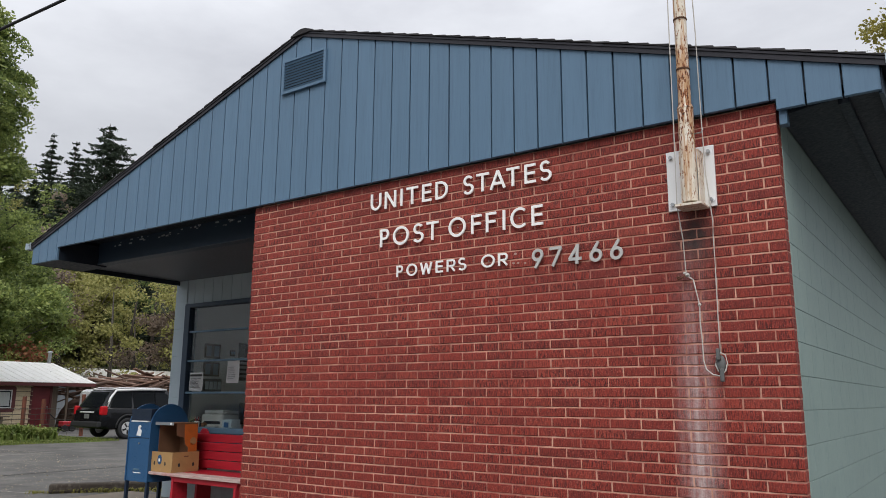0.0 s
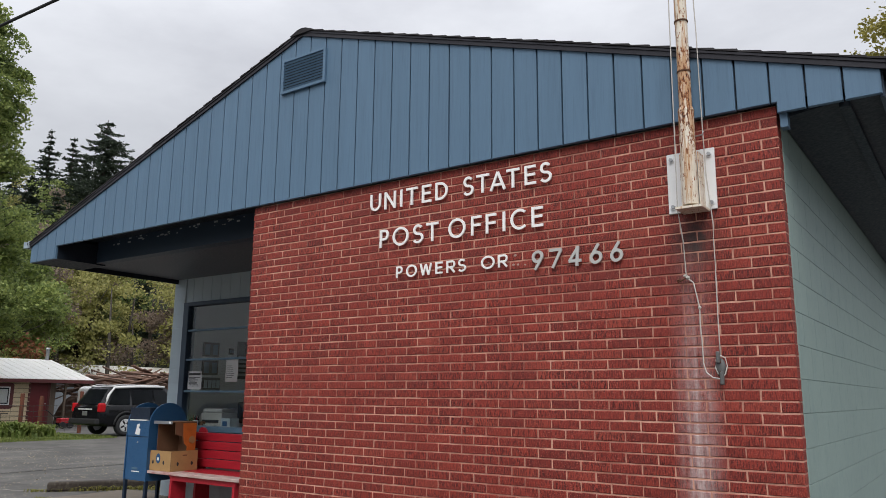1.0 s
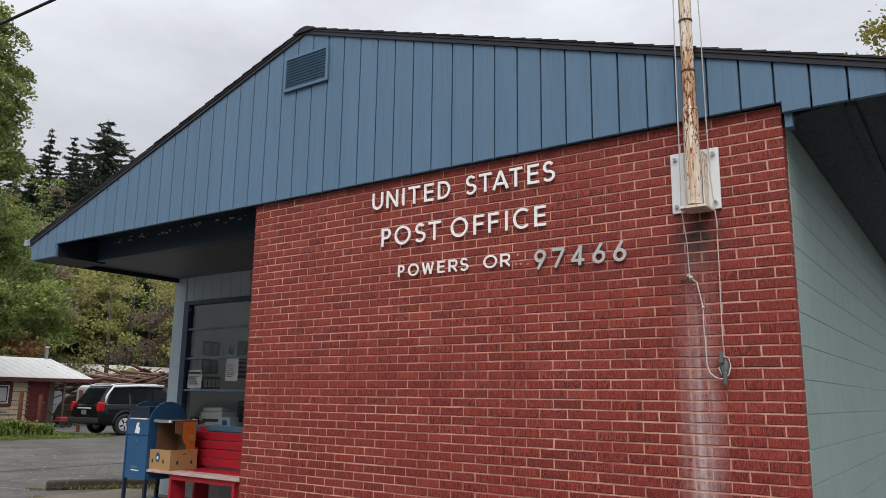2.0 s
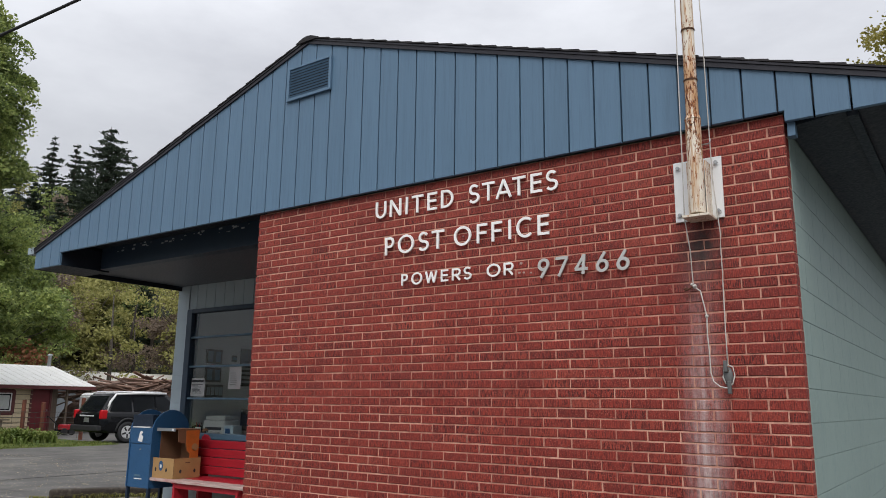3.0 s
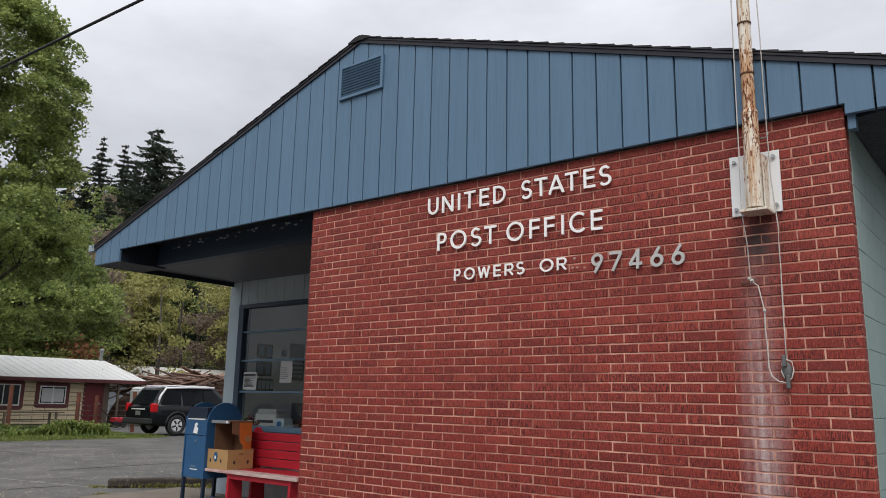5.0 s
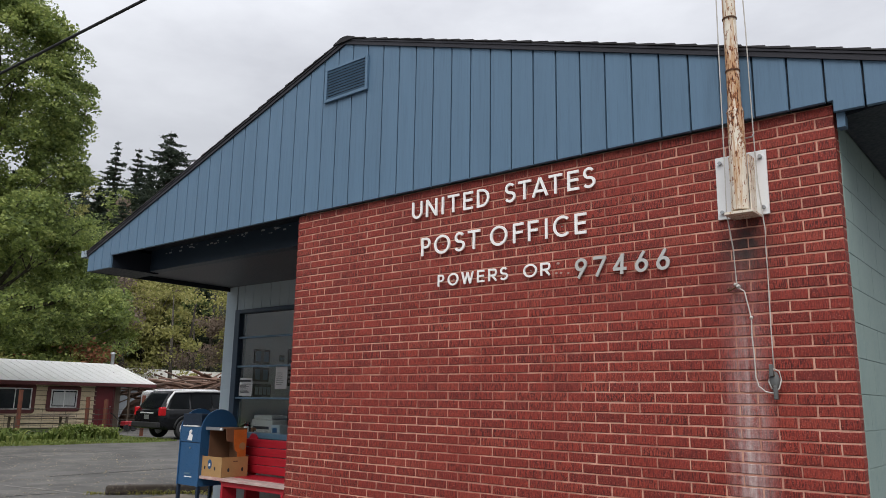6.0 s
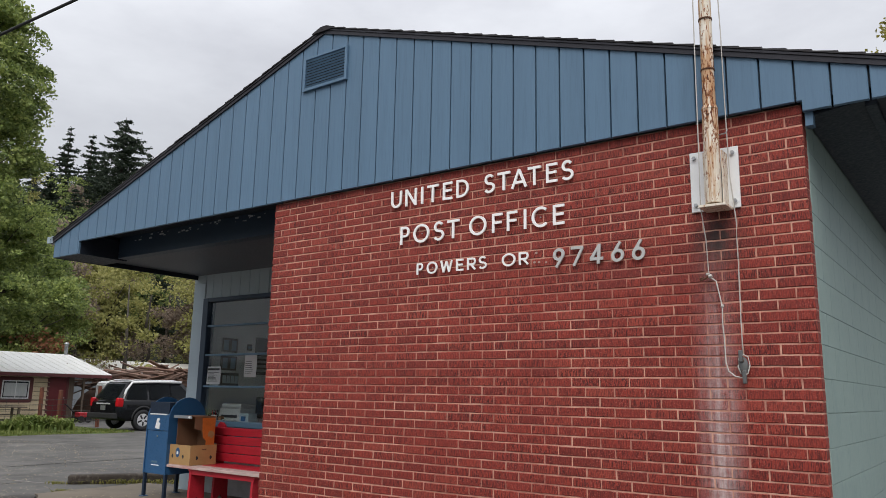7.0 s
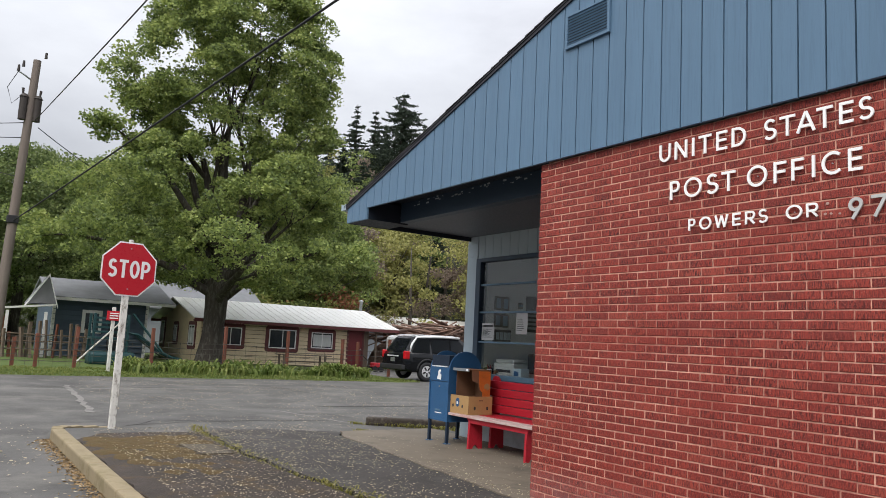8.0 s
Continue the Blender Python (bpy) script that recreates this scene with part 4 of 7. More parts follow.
def make_mailbox():
    x0, x1, y0, y1 = -4.01, -3.50, 1.39, 1.98
    root = thing("collection_mailbox", (x0 + x1) / 2, (y0 + y1) / 2, 0.05, "blue steel street mailbox with a rounded top", "mailbox")
    yc, r, zs = (y0 + y1) / 2, (y1 - y0) / 2, 1.09

    def arch(y_a, y_b, zb, rad, n=14):
        pts = [(y_a, zb)] + [(yc - rad * math.cos(math.pi * k / n), zs + rad * math.sin(math.pi * k / n)) for k in range(n + 1)] + [(y_b, zb)]
        return pts

    def arch_plate(xa, xb, rad, zb):
        bm = B()
        pts = arch(yc - rad, yc + rad, zb, rad)
        a = [bm.verts.new((xa, y, z)) for y, z in pts]
        b = [bm.verts.new((xb, y, z)) for y, z in pts]
        bm.faces.new(a), bm.faces.new(b[::-1])
        for k in range(len(pts)):
            bm.faces.new((a[k], a[(k + 1) % len(pts)], b[(k + 1) % len(pts)], b[k]))
        bmesh.ops.recalc_face_normals(bm, faces=bm.faces[:])
        return bm
    part("side_panel", arch_plate(x0, x0 + 0.018, r, 0.36), M_MAIL, root)
    part("side_panel", arch_plate(x1 - 0.018, x1, r, 0.36), M_MAIL, root)
    part("body", arch_plate(x0 + 0.018, x1 - 0.018, r - 0.095, 0.36), M_MAILDARK, root)
    # a solid dark block takes the place of the opening's shade
    part("hopper_shade_block", box(B(), x0 + 0.03, x1 - 0.03, y0 + 0.015, y0 + 0.24, 1.158, 1.315), M_MAILDARK, root, "dark block standing in for the shaded mail slot")
    part("front_panel", box(B(), x0 + 0.018, x1 - 0.018, y0 + 0.012, y0 + 0.10, 0.36, 0.93, 0.004), M_MAIL, root)
    door = part("pull_door", box(B(), x0 + 0.02, x1 - 0.02, y0 + 0.002, y0 + 0.10, 0.935, 1.145, 0.006), M_MAIL, root)
    part("pull_handle", box(B(), x0 + 0.06, x1 - 0.06, y0 - 0.006, y0 + 0.06, 1.143, 1.160, 0.004), M_PLATE, door, "worn pale handle lip")
    bm = prism(B(), [(x0 + 0.20, 0.965), (x0 + 0.30, 0.955), (x0 + 0.315, 1.03), (x0 + 0.27, 1.05), (x0 + 0.30, 1.085), (x0 + 0.275, 1.105), (x0 + 0.235, 1.09), (x0 + 0.225, 1.03)], y0 - 0.004, y0 + 0.004)
    part("sticker", bm, M_PAPER, door, "torn white paper sticker")
    part("door_lock", tube(B(), (x0 + 0.26, y0 + 0.004, 0.86), (x0 + 0.26, y0 + 0.014, 0.86), 0.014, seg=10), M_STEEL, root)
    part("emblem", box(B(), x0 + 0.17, x0 + 0.34, y0 + 0.008, y0 + 0.0125, 0.470, 0.482), M_PAPER, root, "faded white printed line")
    part("emblem", box(B(), x0 + 0.17, x0 + 0.30, y0 + 0.008, y0 + 0.0125, 0.505, 0.530), M_SILL, root)
    for x in (x0 + 0.012, x1 - 0.030):
        for y in (y0 + 0.02, y1 - 0.06):
            leg = part("leg", box(B(), x - 0.012, x + 0.030, y - 0.012, y + 0.030, 0.055, 0.37, 0.003), M_MAILDARK, root)
            part("foot_plate", box(B(), x - 0.03, x + 0.05, y - 0.03, y + 0.05, 0.050, 0.060), M_MAIL, leg)


make_mailbox()


def notch_leg(x, y0, y1):
    """A plank leg with a notch sawn in its foot, lying across the bench."""
    ym, w = (y0 + y1) / 2, (y1 - y0)
    out = [(y0, 0.05), (y0 + w * 0.26, 0.05), (y0 + w * 0.38, 0.088), (ym, 0.112), (y1 - w * 0.38, 0.088), (y1 - w * 0.26, 0.05), (y1, 0.05), (y1 - 0.012, 0.455), (y0 + 0.012, 0.455)]
    bm = prism(B(), out, -0.02, 0.02, m=pose(x, 0, 0, 0, 0, 90))
    return bm


def make_bench():
    x0, x1 = -3.60, -1.62
    root = thing("porch_bench", (x0 + x1) / 2, 1.75, 0.05, "red painted wooden bench with slatted back and worn seat", "bench")
    for x in (-3.03, -1.80):
        for y0, y1 in ((1.44, 1.68), (1.82, 2.06)):
            part("leg", notch_leg(x, y0, y1), M_RED, root)
        part("cleat_board", box(B(), x - 0.05, x + 0.05, 1.45, 2.06, 0.445, 0.468, 0.003), M_RED, root)
    part("apron", box(B(), -3.06, -1.77, 1.455, 1.478, 0.40, 0.462, 0.003), M_RED, root)
    for k in range(3):
        y = 1.41 + k * 0.215
        part("seat_board", box(B(), x0, x1, y, y + 0.209, 0.468, 0.506, 0.006), M_WORN if k == 0 else M_RED, root, "worn pale front seat board" if k == 0 else "")
    for k in range(4):
        z = 0.535 + k * 0.115
        part("back_slat", box(B(), -3.40, x1, -0.015, 0.015, 0, 0.105, 0.005, m=pose(0, 2.02 + 0.012 * k, z, 6)), M_RED, root)
    for x in (-3.26, -1.75):
        out = [(-0.07, 0.50), (0.07, 0.50), (0.09, 0.96), (0.06, 1.01), (0.02, 1.045), (-0.04, 1.055), (-0.085, 1.02), (-0.10, 0.97)]
        part("back_post", prism(B(), [(x + a, b) for a, b in out], 2.082, 2.112), M_RED, root)


make_bench()


def make_boxes():
    x0, x1, y0, y1, z0, z1 = -3.60, -3.05, 1.44, 1.86, 0.508, 0.765
    root = thing("fruit_box", (x0 + x1) / 2, (y0 + y1) / 2, z0, "open brown cardboard fruit box on the bench", "box")
    w = 0.007
    part("bottom", box(B(), x0, x1, y0, y1, z0, z0 + w), M_CARD, root)
    for a in ((x0, x1, y0, y0 + w), (x0, x1, y1 - w, y1), (x0, x0 + w, y0 + w, y1 - w), (x1 - w, x1, y0 + w, y1 - w)):
        part("side", box(B(), *a, z0 + w, z1, 0.002), M_CARD, root)
    part("printed_label", prism(B(), [(x0 + 0.28 + 0.045 * math.cos(t * 0.5236), 0.665 + 0.065 * math.sin(t * 0.5236)) for t in range(12)], y0 - 0.003, y0 + 0.001), M_BLUEINK, root, "round blue printed label")
    part("label_centre", box(B(), x0 + 0.262, x0 + 0.298, y0 - 0.005, y0 - 0.002, 0.64, 0.68), M_PAPER, root)
    for x in (x0 + 0.17, x0 + 0.40):
        part("hand_hole", prism(B(), [(x + 0.017 * math.cos(t * 0.6283), 0.615 + 0.026 * math.sin(t * 0.6283)) for t in range(10)], y0 - 0.002, y0 + 0.003), M_INK, root)
    for y in (y0 + 0.11, y0 + 0.33):
        bm = prism(B(), [(0.017 * math.cos(t * 0.6283), 0.60 + 0.026 * math.sin(t * 0.6283)) for t in range(10)], -0.002, 0.003, m=pose(x1, y, 0, 0, 0, 90))
        part("hand_hole", bm, M_INK, root)
    part("printed_line", box(B(), x1 - 0.001, x1 + 0.002, y0 + 0.18, y0 + 0.25, 0.70, 0.715), M_CARDIN, root)
    part("corner_crease", box(B(), x1 - 0.001, x1 + 0.0015, y0 + 0.001, y0 + 0.004, z0 + 0.01, z1 - 0.01), M_CARDIN, root)
    # tall carton standing in the box, open at the front
    c = thing("tall_carton", -3.28, 1.68, z0 + w, "open cardboard carton with orange print standing in a box", "box")
    a0, a1, b0, b1, t0, t1 = -3.46, -3.09, 1.50, 1.84, z0 + 0.008, 1.13
    part("back_side", box(B(), a0, a1, b1 - w, b1, t0, t1, 0.002), M_CARDIN, c)
    part("left_side", box(B(), a0, a0 + w, b0, b1 - w, t0, t1, 0.002), M_CARDIN, c)
    part("right_side", prism(B(), [(b0 + 0.19, t0), (b1 - w, t0), (b1 - w, t1), (b0, t1), (b0 + 0.01, 0.98), (b0 + 0.12, 0.95), (b0 + 0.14, 0.86), (b0 + 0.19, 0.82)], -w, 0, m=pose(a1, 0, 0, 0, 0, 90)), M_CARDIN, c)
    part("orange_panel", prism(B(), [(b0 + 0.195, t0 + 0.02), (b1 - w, t0 + 0.02), (b1 - w, t1 - 0.01), (b0 + 0.12, t1 - 0.01), (b0 + 0.13, 0.96), (b0 + 0.15, 0.86), (b0 + 0.195, 0.82)], -0.003, 0, m=pose(a1 + 0.008, 0, 0, 0, 0, 90)), M_ORANGE, c, "torn panel with orange fruit print")
    for yy, zz, rr in ((b1 - 0.09, 1.02, 0.06), (b1 - 0.07, 0.90, 0.05), (b1 - 0.10, 0.83, 0.045)):
        part("printed_fruit", prism(B(), [(yy + rr * math.cos(t * 0.4488), zz + rr * math.sin(t * 0.4488)) for t in range(14)], -0.002, 0, m=pose(a1 + 0.011, 0, 0, 0, 0, 90)), M_CARD if rr == 0.05 else M_ORANGE, c)
    part("top_flap", box(B(), a0 - 0.02, a1 + 0.01, b0 - 0.05, b1, t1, t1 + 0.012, 0.003), M_CARDIN, c)
    part("flap_edge", box(B(), a0 - 0.02, a1 + 0.01, b0 - 0.055, b0 - 0.05, t1 - 0.02, t1 + 0.02, 0.002), M_SOFFIT, c, "grey printed flap edge")
    part("flap_tag", box(B(), a1 - 0.06, a1 - 0.02, b0 - 0.059, b0 - 0.056, t1 - 0.015, t1 + 0.015), M_PAPER, c)


make_boxes()


def make_notice(xa, xb, za, zb, lines, label, head=False):
    root = thing("paper_notice", (xa + xb) / 2, 2.226, za, label, "notice", "notices on the window")
    bm = B()
    n = 6
    v = [[bm.verts.new((xa + (xb - xa) * i / n, 2.222 - 0.004 * math.sin(i * 1.3 + j), za + (zb - za) * j / n)) for i in range(n + 1)] for j in range(n + 1)]
    for j in range(n):
        for i in range(n):
            bm.faces.new((v[j][i], v[j][i + 1], v[j + 1][i + 1], v[j + 1][i]))
    bmesh.ops.solidify(bm, geom=bm.faces[:], thickness=0.001)
    part("sheet", bm, M_PAPER, root)
    if head:
        part("heading_bar", box(B(), xa + 0.02, xb - 0.02, 2.2145, 2.2165, zb - 0.055, zb - 0.025), M_INK, root)
    r = random.Random(int(1000 * za))
    for k in range(lines):
        z = zb - 0.09 - k * (zb - za - 0.12) / lines
        part("text_line", box(B(), xa + 0.03, xa + 0.03 + (xb - xa - 0.06) * r.uniform(0.5, 1), 2.2145, 2.2165, z - 0.003, z + 0.003), M_INK, root)


make_notice(-3.865, -3.555, 1.575, 1.835, 8, "white paper notice with a black heading taped inside glass", True)
make_notice(-3.03, -2.77, 1.68, 1.99, 7, "larger white paper notice taped inside the window")

# ---- office behind the window ----
M_BEIGE = surface("beige_plastic", (0.48, 0.48, 0.46), 0.08, 5, 80, 0.5)
M_WOOD = surface("dark_counter_wood", (0.12, 0.075, 0.045), 0.25, 4, 50, 0.5, stretch=(0.5, 4, 4))


def make_office():
    d = thing("office_desk", -2.6, 2.75, 0.06, "dark wooden desk behind the shop window", "desk")
    part("desk_top", box(B(), -4.08, -0.6, 2.36, 3.0, 0.98, 1.02, 0.006), M_WOOD, d)
    for x in (-4.05, -0.65):
        part("desk_side", box(B(), x - 0.02, x + 0.02, 2.38, 2.98, 0.06, 0.98, 0.004), M_WOOD, d)
    p = thing("desk_printer", -3.54, 2.6, 1.02, "beige desktop printer on the desk", "printer")
    bm = box(B(), -3.78, -3.30, 2.42, 2.80, 1.02, 1.24, 0.02)
    part("body", bm, M_BEIGE, p)
    part("lid", box(B(), -3.76, -3.32, 2.44, 2.78, 1.24, 1.30, 0.02), M_BEIGE, p)
    part("paper_slot", box(B(), -3.72, -3.36, 2.412, 2.424, 1.10, 1.14), M_INK, p)
    part("tray", box(B(), -3.70, -3.38, 2.36, 2.43, 1.06, 1.075, 0.003), M_BEIGE, p)
    t = thing("desk_telephone", -3.94, 2.48, 1.02, "small dark desk telephone", "telephone")
    part("base", prism(B(), [(-4.02, 1.02), (-3.86, 1.02), (-3.86, 1.06), (-4.02, 1.11)], 2.38, 2.58), M_BLACK, t)
    part("handset", path_tube(B(), [(-4.0, 2.40, 1.12), (-3.99, 2.48, 1.15), (-4.0, 2.56, 1.12)], 0.02), M_BLACK, t)
    for y0, y1, z0, z1 in ((2.63, 2.93, 2.08, 2.30), (2.63, 2.93, 1.80, 2.02), (3.13, 3.22, 2.13, 2.23)):
        f = thing("framed_picture", -4.09, (y0 + y1) / 2, z0, "dark framed sheet hanging on the office wall", "picture", "pictures in the office")
        part("frame", box(B(), -4.108, -4.085, y0, y1, z0, z1, 0.004), M_BLACK, f)
        for k in range(2):
            u = (y1 - y0) / 2
            part("mount", box(B(), -4.0845, -4.080, y0 + u * k + 0.03 * u / 0.15, y0 + u * (k + 1) - 0.03 * u / 0.15, z0 + 0.03, z1 - 0.03), M_SILL, f)
    rack = thing("leaflet_rack", -4.06, 2.78, 1.56, "dark wall rack with white leaflets", "rack")
    part("frame", box(B(), -4.105, -4.04, 2.62, 2.95, 1.56, 1.76, 0.004), M_BLACK, rack)
    for k in range(4):
        part("leaflet", box(B(), -4.038, -4.030, 2.64 + 0.078 * k, 2.70 + 0.078 * k, 1.60, 1.72), M_JAMB, rack)
    whole("inner_partition", box(B(), -4.09, -0.02, 4.4, 4.5, 0.06, 3.1), M_INNER, "grey office partition wall", "wall", kind="structure")
    m = thing("desk_monitor", -2.98, 2.63, 1.02, "dark computer monitor on the desk", "monitor")
    part("screen", box(B(), -3.18, -2.78, 2.60, 2.64, 1.10, 1.40, 0.008), M_BLACK, m)
    part("stand", box(B(), -3.01, -2.95, 2.62, 2.66, 1.02, 1.2, 0.004), M_BLACK, m)
    part("foot", box(B(), -3.09, -2.87, 2.54, 2.72, 1.02, 1.032, 0.004), M_BLACK, m)
    cup = thing("pen_cup", -3.86, 2.40, 1.02, "small white pen cup on the desk", "cup")
    part("cup", tube(B(), (-3.86, 2.40, 1.02), (-3.86, 2.40, 1.13), 0.035, 0.042, 14), M_PAPER, cup)
    for k in range(4):
        part("pen", tube(B(), (-3.87 + 0.008 * k, 2.40, 1.05), (-3.90 + 0.03 * k, 2.39 + 0.01 * k, 1.20), 0.005, seg=6), M_INK if k % 2 else M_RED, cup)
    tape = thing("tape_dispenser", -3.68, 2.38, 1.02, "black tape dispenser on the desk", "tape dispenser")
    part("base", prism(B(), [(-3.76, 1.02), (-3.60, 1.02), (-3.61, 1.06), (-3.65, 1.10), (-3.72, 1.09), (-3.76, 1.05)], 2.355, 2.40), M_BLACK, tape)
    part("tape_roll", tube(B(), (-3.665, 2.352, 1.085), (-3.665, 2.403, 1.085), 0.034, seg=16), M_CARDIN, tape)
    carton = thing("small_carton", -3.16, 2.45, 1.02, "small white carton on the desk", "box")
    part("carton_body", box(B(), -3.26, -3.06, 2.38, 2.54, 1.02, 1.17, 0.004), M_JAMB, carton)
    part("carton_label", box(B(), -3.22, -3.12, 2.377, 2.3795, 1.06, 1.13), M_BLUEINK, carton)
    poster = thing("wall_calendar", -4.09, 2.78, 1.84, "dark wall calendar with a grid on the office wall", "calendar", "pictures in the office")
    part("calendar_sheet", box(B(), -4.106, -4.100, 3.30, 3.62, 1.75, 2.35, 0.002), M_INK, poster)
    for k in range(5):
        part("calendar_row", box(B(), -4.0995, -4.097, 3.33, 3.59, 1.80 + 0.07 * k, 1.84 + 0.07 * k), M_SOFFIT, poster)
    c = thing("office_chair", -2.9, 3.55, 0.06, "white slatted chair inside the office", "chair")
    part("seat", box(B(), -3.1, -2.65, 3.35, 3.8, 0.48, 0.52, 0.01), M_JAMB, c)
    for k in range(5):
        part("back_slat", box(B(), -3.08 + 0.1 * k, -3.04 + 0.1 * k, 3.77, 3.79, 0.52, 1.42, 0.004), M_JAMB, c)
    part("top_rail", box(B(), -3.1, -2.65, 3.765, 3.795, 1.40, 1.48, 0.006), M_JAMB, c)
    for x in (-3.08, -2.67):
        for y in (3.37, 3.78):
            part("leg", box(B(), x - 0.018, x + 0.018, y - 0.018, y + 0.018, 0.06, 0.48, 0.003), M_JAMB, c)


make_office()

# ---- forecourt ----
def make_wheel_stop():
    bm = B()
    box(bm, -1.35, 1.35, -0.10, 0.10, 0.0, 0.14, 0.03)
    for v in bm.verts:
        v.co += Vector((0, 0, 0.010 * noise.noise(v.co * 4)))
    bmesh.ops.transform(bm, matrix=pose(-5.62, 2.75, 0.0, 0, 0, 57), verts=bm.verts)
    root = thing("wheel_stop", -5.62, 2.75, 0, "dark weathered concrete wheel stop on the asphalt", "wheel stop")
    part("bar", bm, surface("dark_mossy_concrete", (0.048, 0.038, 0.030), 0.3, 6, 80, 0.95, bump=0.7, stain=(0.16, 0.14, 0.12), amount=0.5), root)
    for s in (-1, 1):
        p = Vector((-5.62, 2.75, 0)) + Vector((math.cos(radians(57)), math.sin(radians(57)), 0)) * s
        part("spike", tube(B(), (p.x, p.y, 0.10), (p.x, p.y, 0.15), 0.012, seg=8), M_RUST, root)


make_wheel_stop()
M_SIGNRED = surface("red_sign_sheeting", (0.46, 0.016, 0.028), 0.08, 3, 60, 0.35, bump=0.04, stain=(0.42, 0.03, 0.03), amount=0.3)
M_SIGNWHITE = surface("white_sign_sheeting", (0.78, 0.77, 0.76), 0.04, 3, 60, 0.4, bump=0.04)
M_POST = surface("flaking_white_post", (0.66, 0.64, 0.60), 0.1, 6, 60, 0.7, stain=(0.15, 0.12, 0.09), amount=0.85, stretch=(1, 1, 0.5), stain_scale=14.0)


def octagon(r, x, y=0.0, z=0.0):
    return [(y + r / math.cos(math.pi / 8) * math.cos(math.pi / 8 + k * math.pi / 4), z + r / math.cos(math.pi / 8) * math.sin(math.pi / 8 + k * math.pi / 4)) for k in range(8)]


def make_stop_sign():
    px, py, turn = -6.40, -2.585, 98
    root = thing("stop_sign", px, py, 0, "red octagonal STOP sign on a flaking white post", "sign")
    m = pose(px, py, 2.35, 0, 0, turn) @ pose(0, -0.05, 0)
    part("post", box(B(), px - 0.045, px + 0.045, py - 0.045, py + 0.045, -0.02, 2.76, 0.006), M_POST, root, "flaking white wooden post")
    part("post_cap", box(B(), px - 0.03, px + 0.03, py - 0.02, py + 0.04, 2.76, 2.80, 0.01), M_POST, root)
    part("border", prism(B(), octagon(0.405, 0), -0.004, 0.002, m=m), M_SIGNWHITE, root, "white sign border")
    part("face", prism(B(), octagon(0.385, 0), -0.008, -0.003, m=m), M_SIGNRED, root, "red sign face")
    x = -0.31
    for ch, w in zip("STOP", (0.135, 0.135, 0.145, 0.135)):
        bm = letter_mesh(ch, w, 0.27, 0.043, x, -0.135, -0.0085, 0.004)
        bmesh.ops.transform(bm, matrix=m, verts=bm.verts)
        part("letter", bm, M_SIGNWHITE, root)
        x += w + 0.024
    for z in (-0.30, 0.31):
        p = m @ Vector((0, -0.010, z))
        part("bolt", tube(B(), p, m @ Vector((0, -0.016, z)), 0.012, seg=6), M_STEEL, root)


make_stop_sign()
# ---- verge, fence and planting across the street ----
def verge():
    bm = B()
    xs, ys = np.linspace(-60, -19.0, 24), np.linspace(-30, 11.0, 40)
    g = [[bm.verts.new((x + (0.12 * math.sin(y * 2.1) + 0.08 * math.sin(y * 5.3) if i == len(xs) - 1 else 0), y, -0.015 + (0.03 if i < len(xs) - 1 else -0.02) + 0.02 * noise.noise((x * 0.6, y * 0.6, 0)))) for i, x in enumerate(xs)] for y in ys]
    for j in range(len(ys) - 1):
        for i in range(len(xs) - 1):
            bm.faces.new((g[j][i], g[j][i + 1], g[j + 1][i + 1], g[j + 1][i]))
    whole("grass_verge", bm, M_GRASS, "mown green grass verge along the street", "grass", kind="structure")


verge()
M_LILY = leaf_material("lily_leaf", [(0.1, (0.05, 0.085, 0.02)), (0.5, (0.15, 0.20, 0.05)), (0.9, (0.36, 0.38, 0.13))])
M_BLADE = leaf_material("grass_blade", [(0.1, (0.07, 0.10, 0.022)), (0.5, (0.15, 0.19, 0.045)), (0.9, (0.28, 0.29, 0.10))])
rs = np.random.default_rng(11)


def blades(name, xy, height, width, material, label, category, seed, bend=0.6):
    """Arching strap leaves rising from the ground."""
    r = np.random.default_rng(seed)
    n = len(xy)
    a = r.uniform(0, 2 * np.pi, n)
    h = height * r.uniform(0.5, 1.2, n) * np.array([1.0 + 0.9 * noise.noise((x * 0.9, y * 0.9, 4.0)) for x, y in xy])
    d = np.stack([np.cos(a), np.sin(a)], 1)
    s = np.stack([-d[:, 1], d[:, 0]], 1) * (width * 0.5)
    v = []
    for f, o, w in ((0, 0, 0.7), (0.6, 0.25, 1.0), (0.85, 0.7, 0.7)):
        base = xy + d * (h * o * bend)[:, None]
        z = (h * f)[:, None]
        v += [np.concatenate([base - s * w, z], 1), np.concatenate([base + s * w, z], 1)]
    tip = np.concatenate([xy + d * (h * 1.15 * bend)[:, None], (h * 0.72)[:, None]], 1)
    V = np.stack(v + [tip], 1).reshape(-1, 3)
    i = np.arange(n)[:, None] * 7
    F = np.concatenate([i + [0, 1, 3, 2], i + [2, 3, 5, 4]], 0).tolist() + (i + [4, 5, 6]).tolist()
    me = bpy.data.meshes.new(name)
    me.from_pydata(V.tolist(), [], F)
    me.materials.append(material)
    return tagged(new(name, me), label, category, "", "stuff")


k = 5200
lil = np.stack([-21.9 + rs.normal(0, 0.55, k), rs.uniform(0.6, 9.6, k) + rs.normal(0, 0.15, k)], 1)
lil = lil[[noise.noise((a * 0.8, b * 0.8, 2.0)) > rs.uniform(-0.25, 0.25) for a, b in lil]]
blades("lily_bed", lil, 0.38, 0.085, M_LILY, "dense strap-leaved lily plants along the fence", "plants", 3)
gx = np.stack([rs.uniform(-23.5, -19.0, 15000), rs.uniform(-6, 10.8, 15000)], 1)
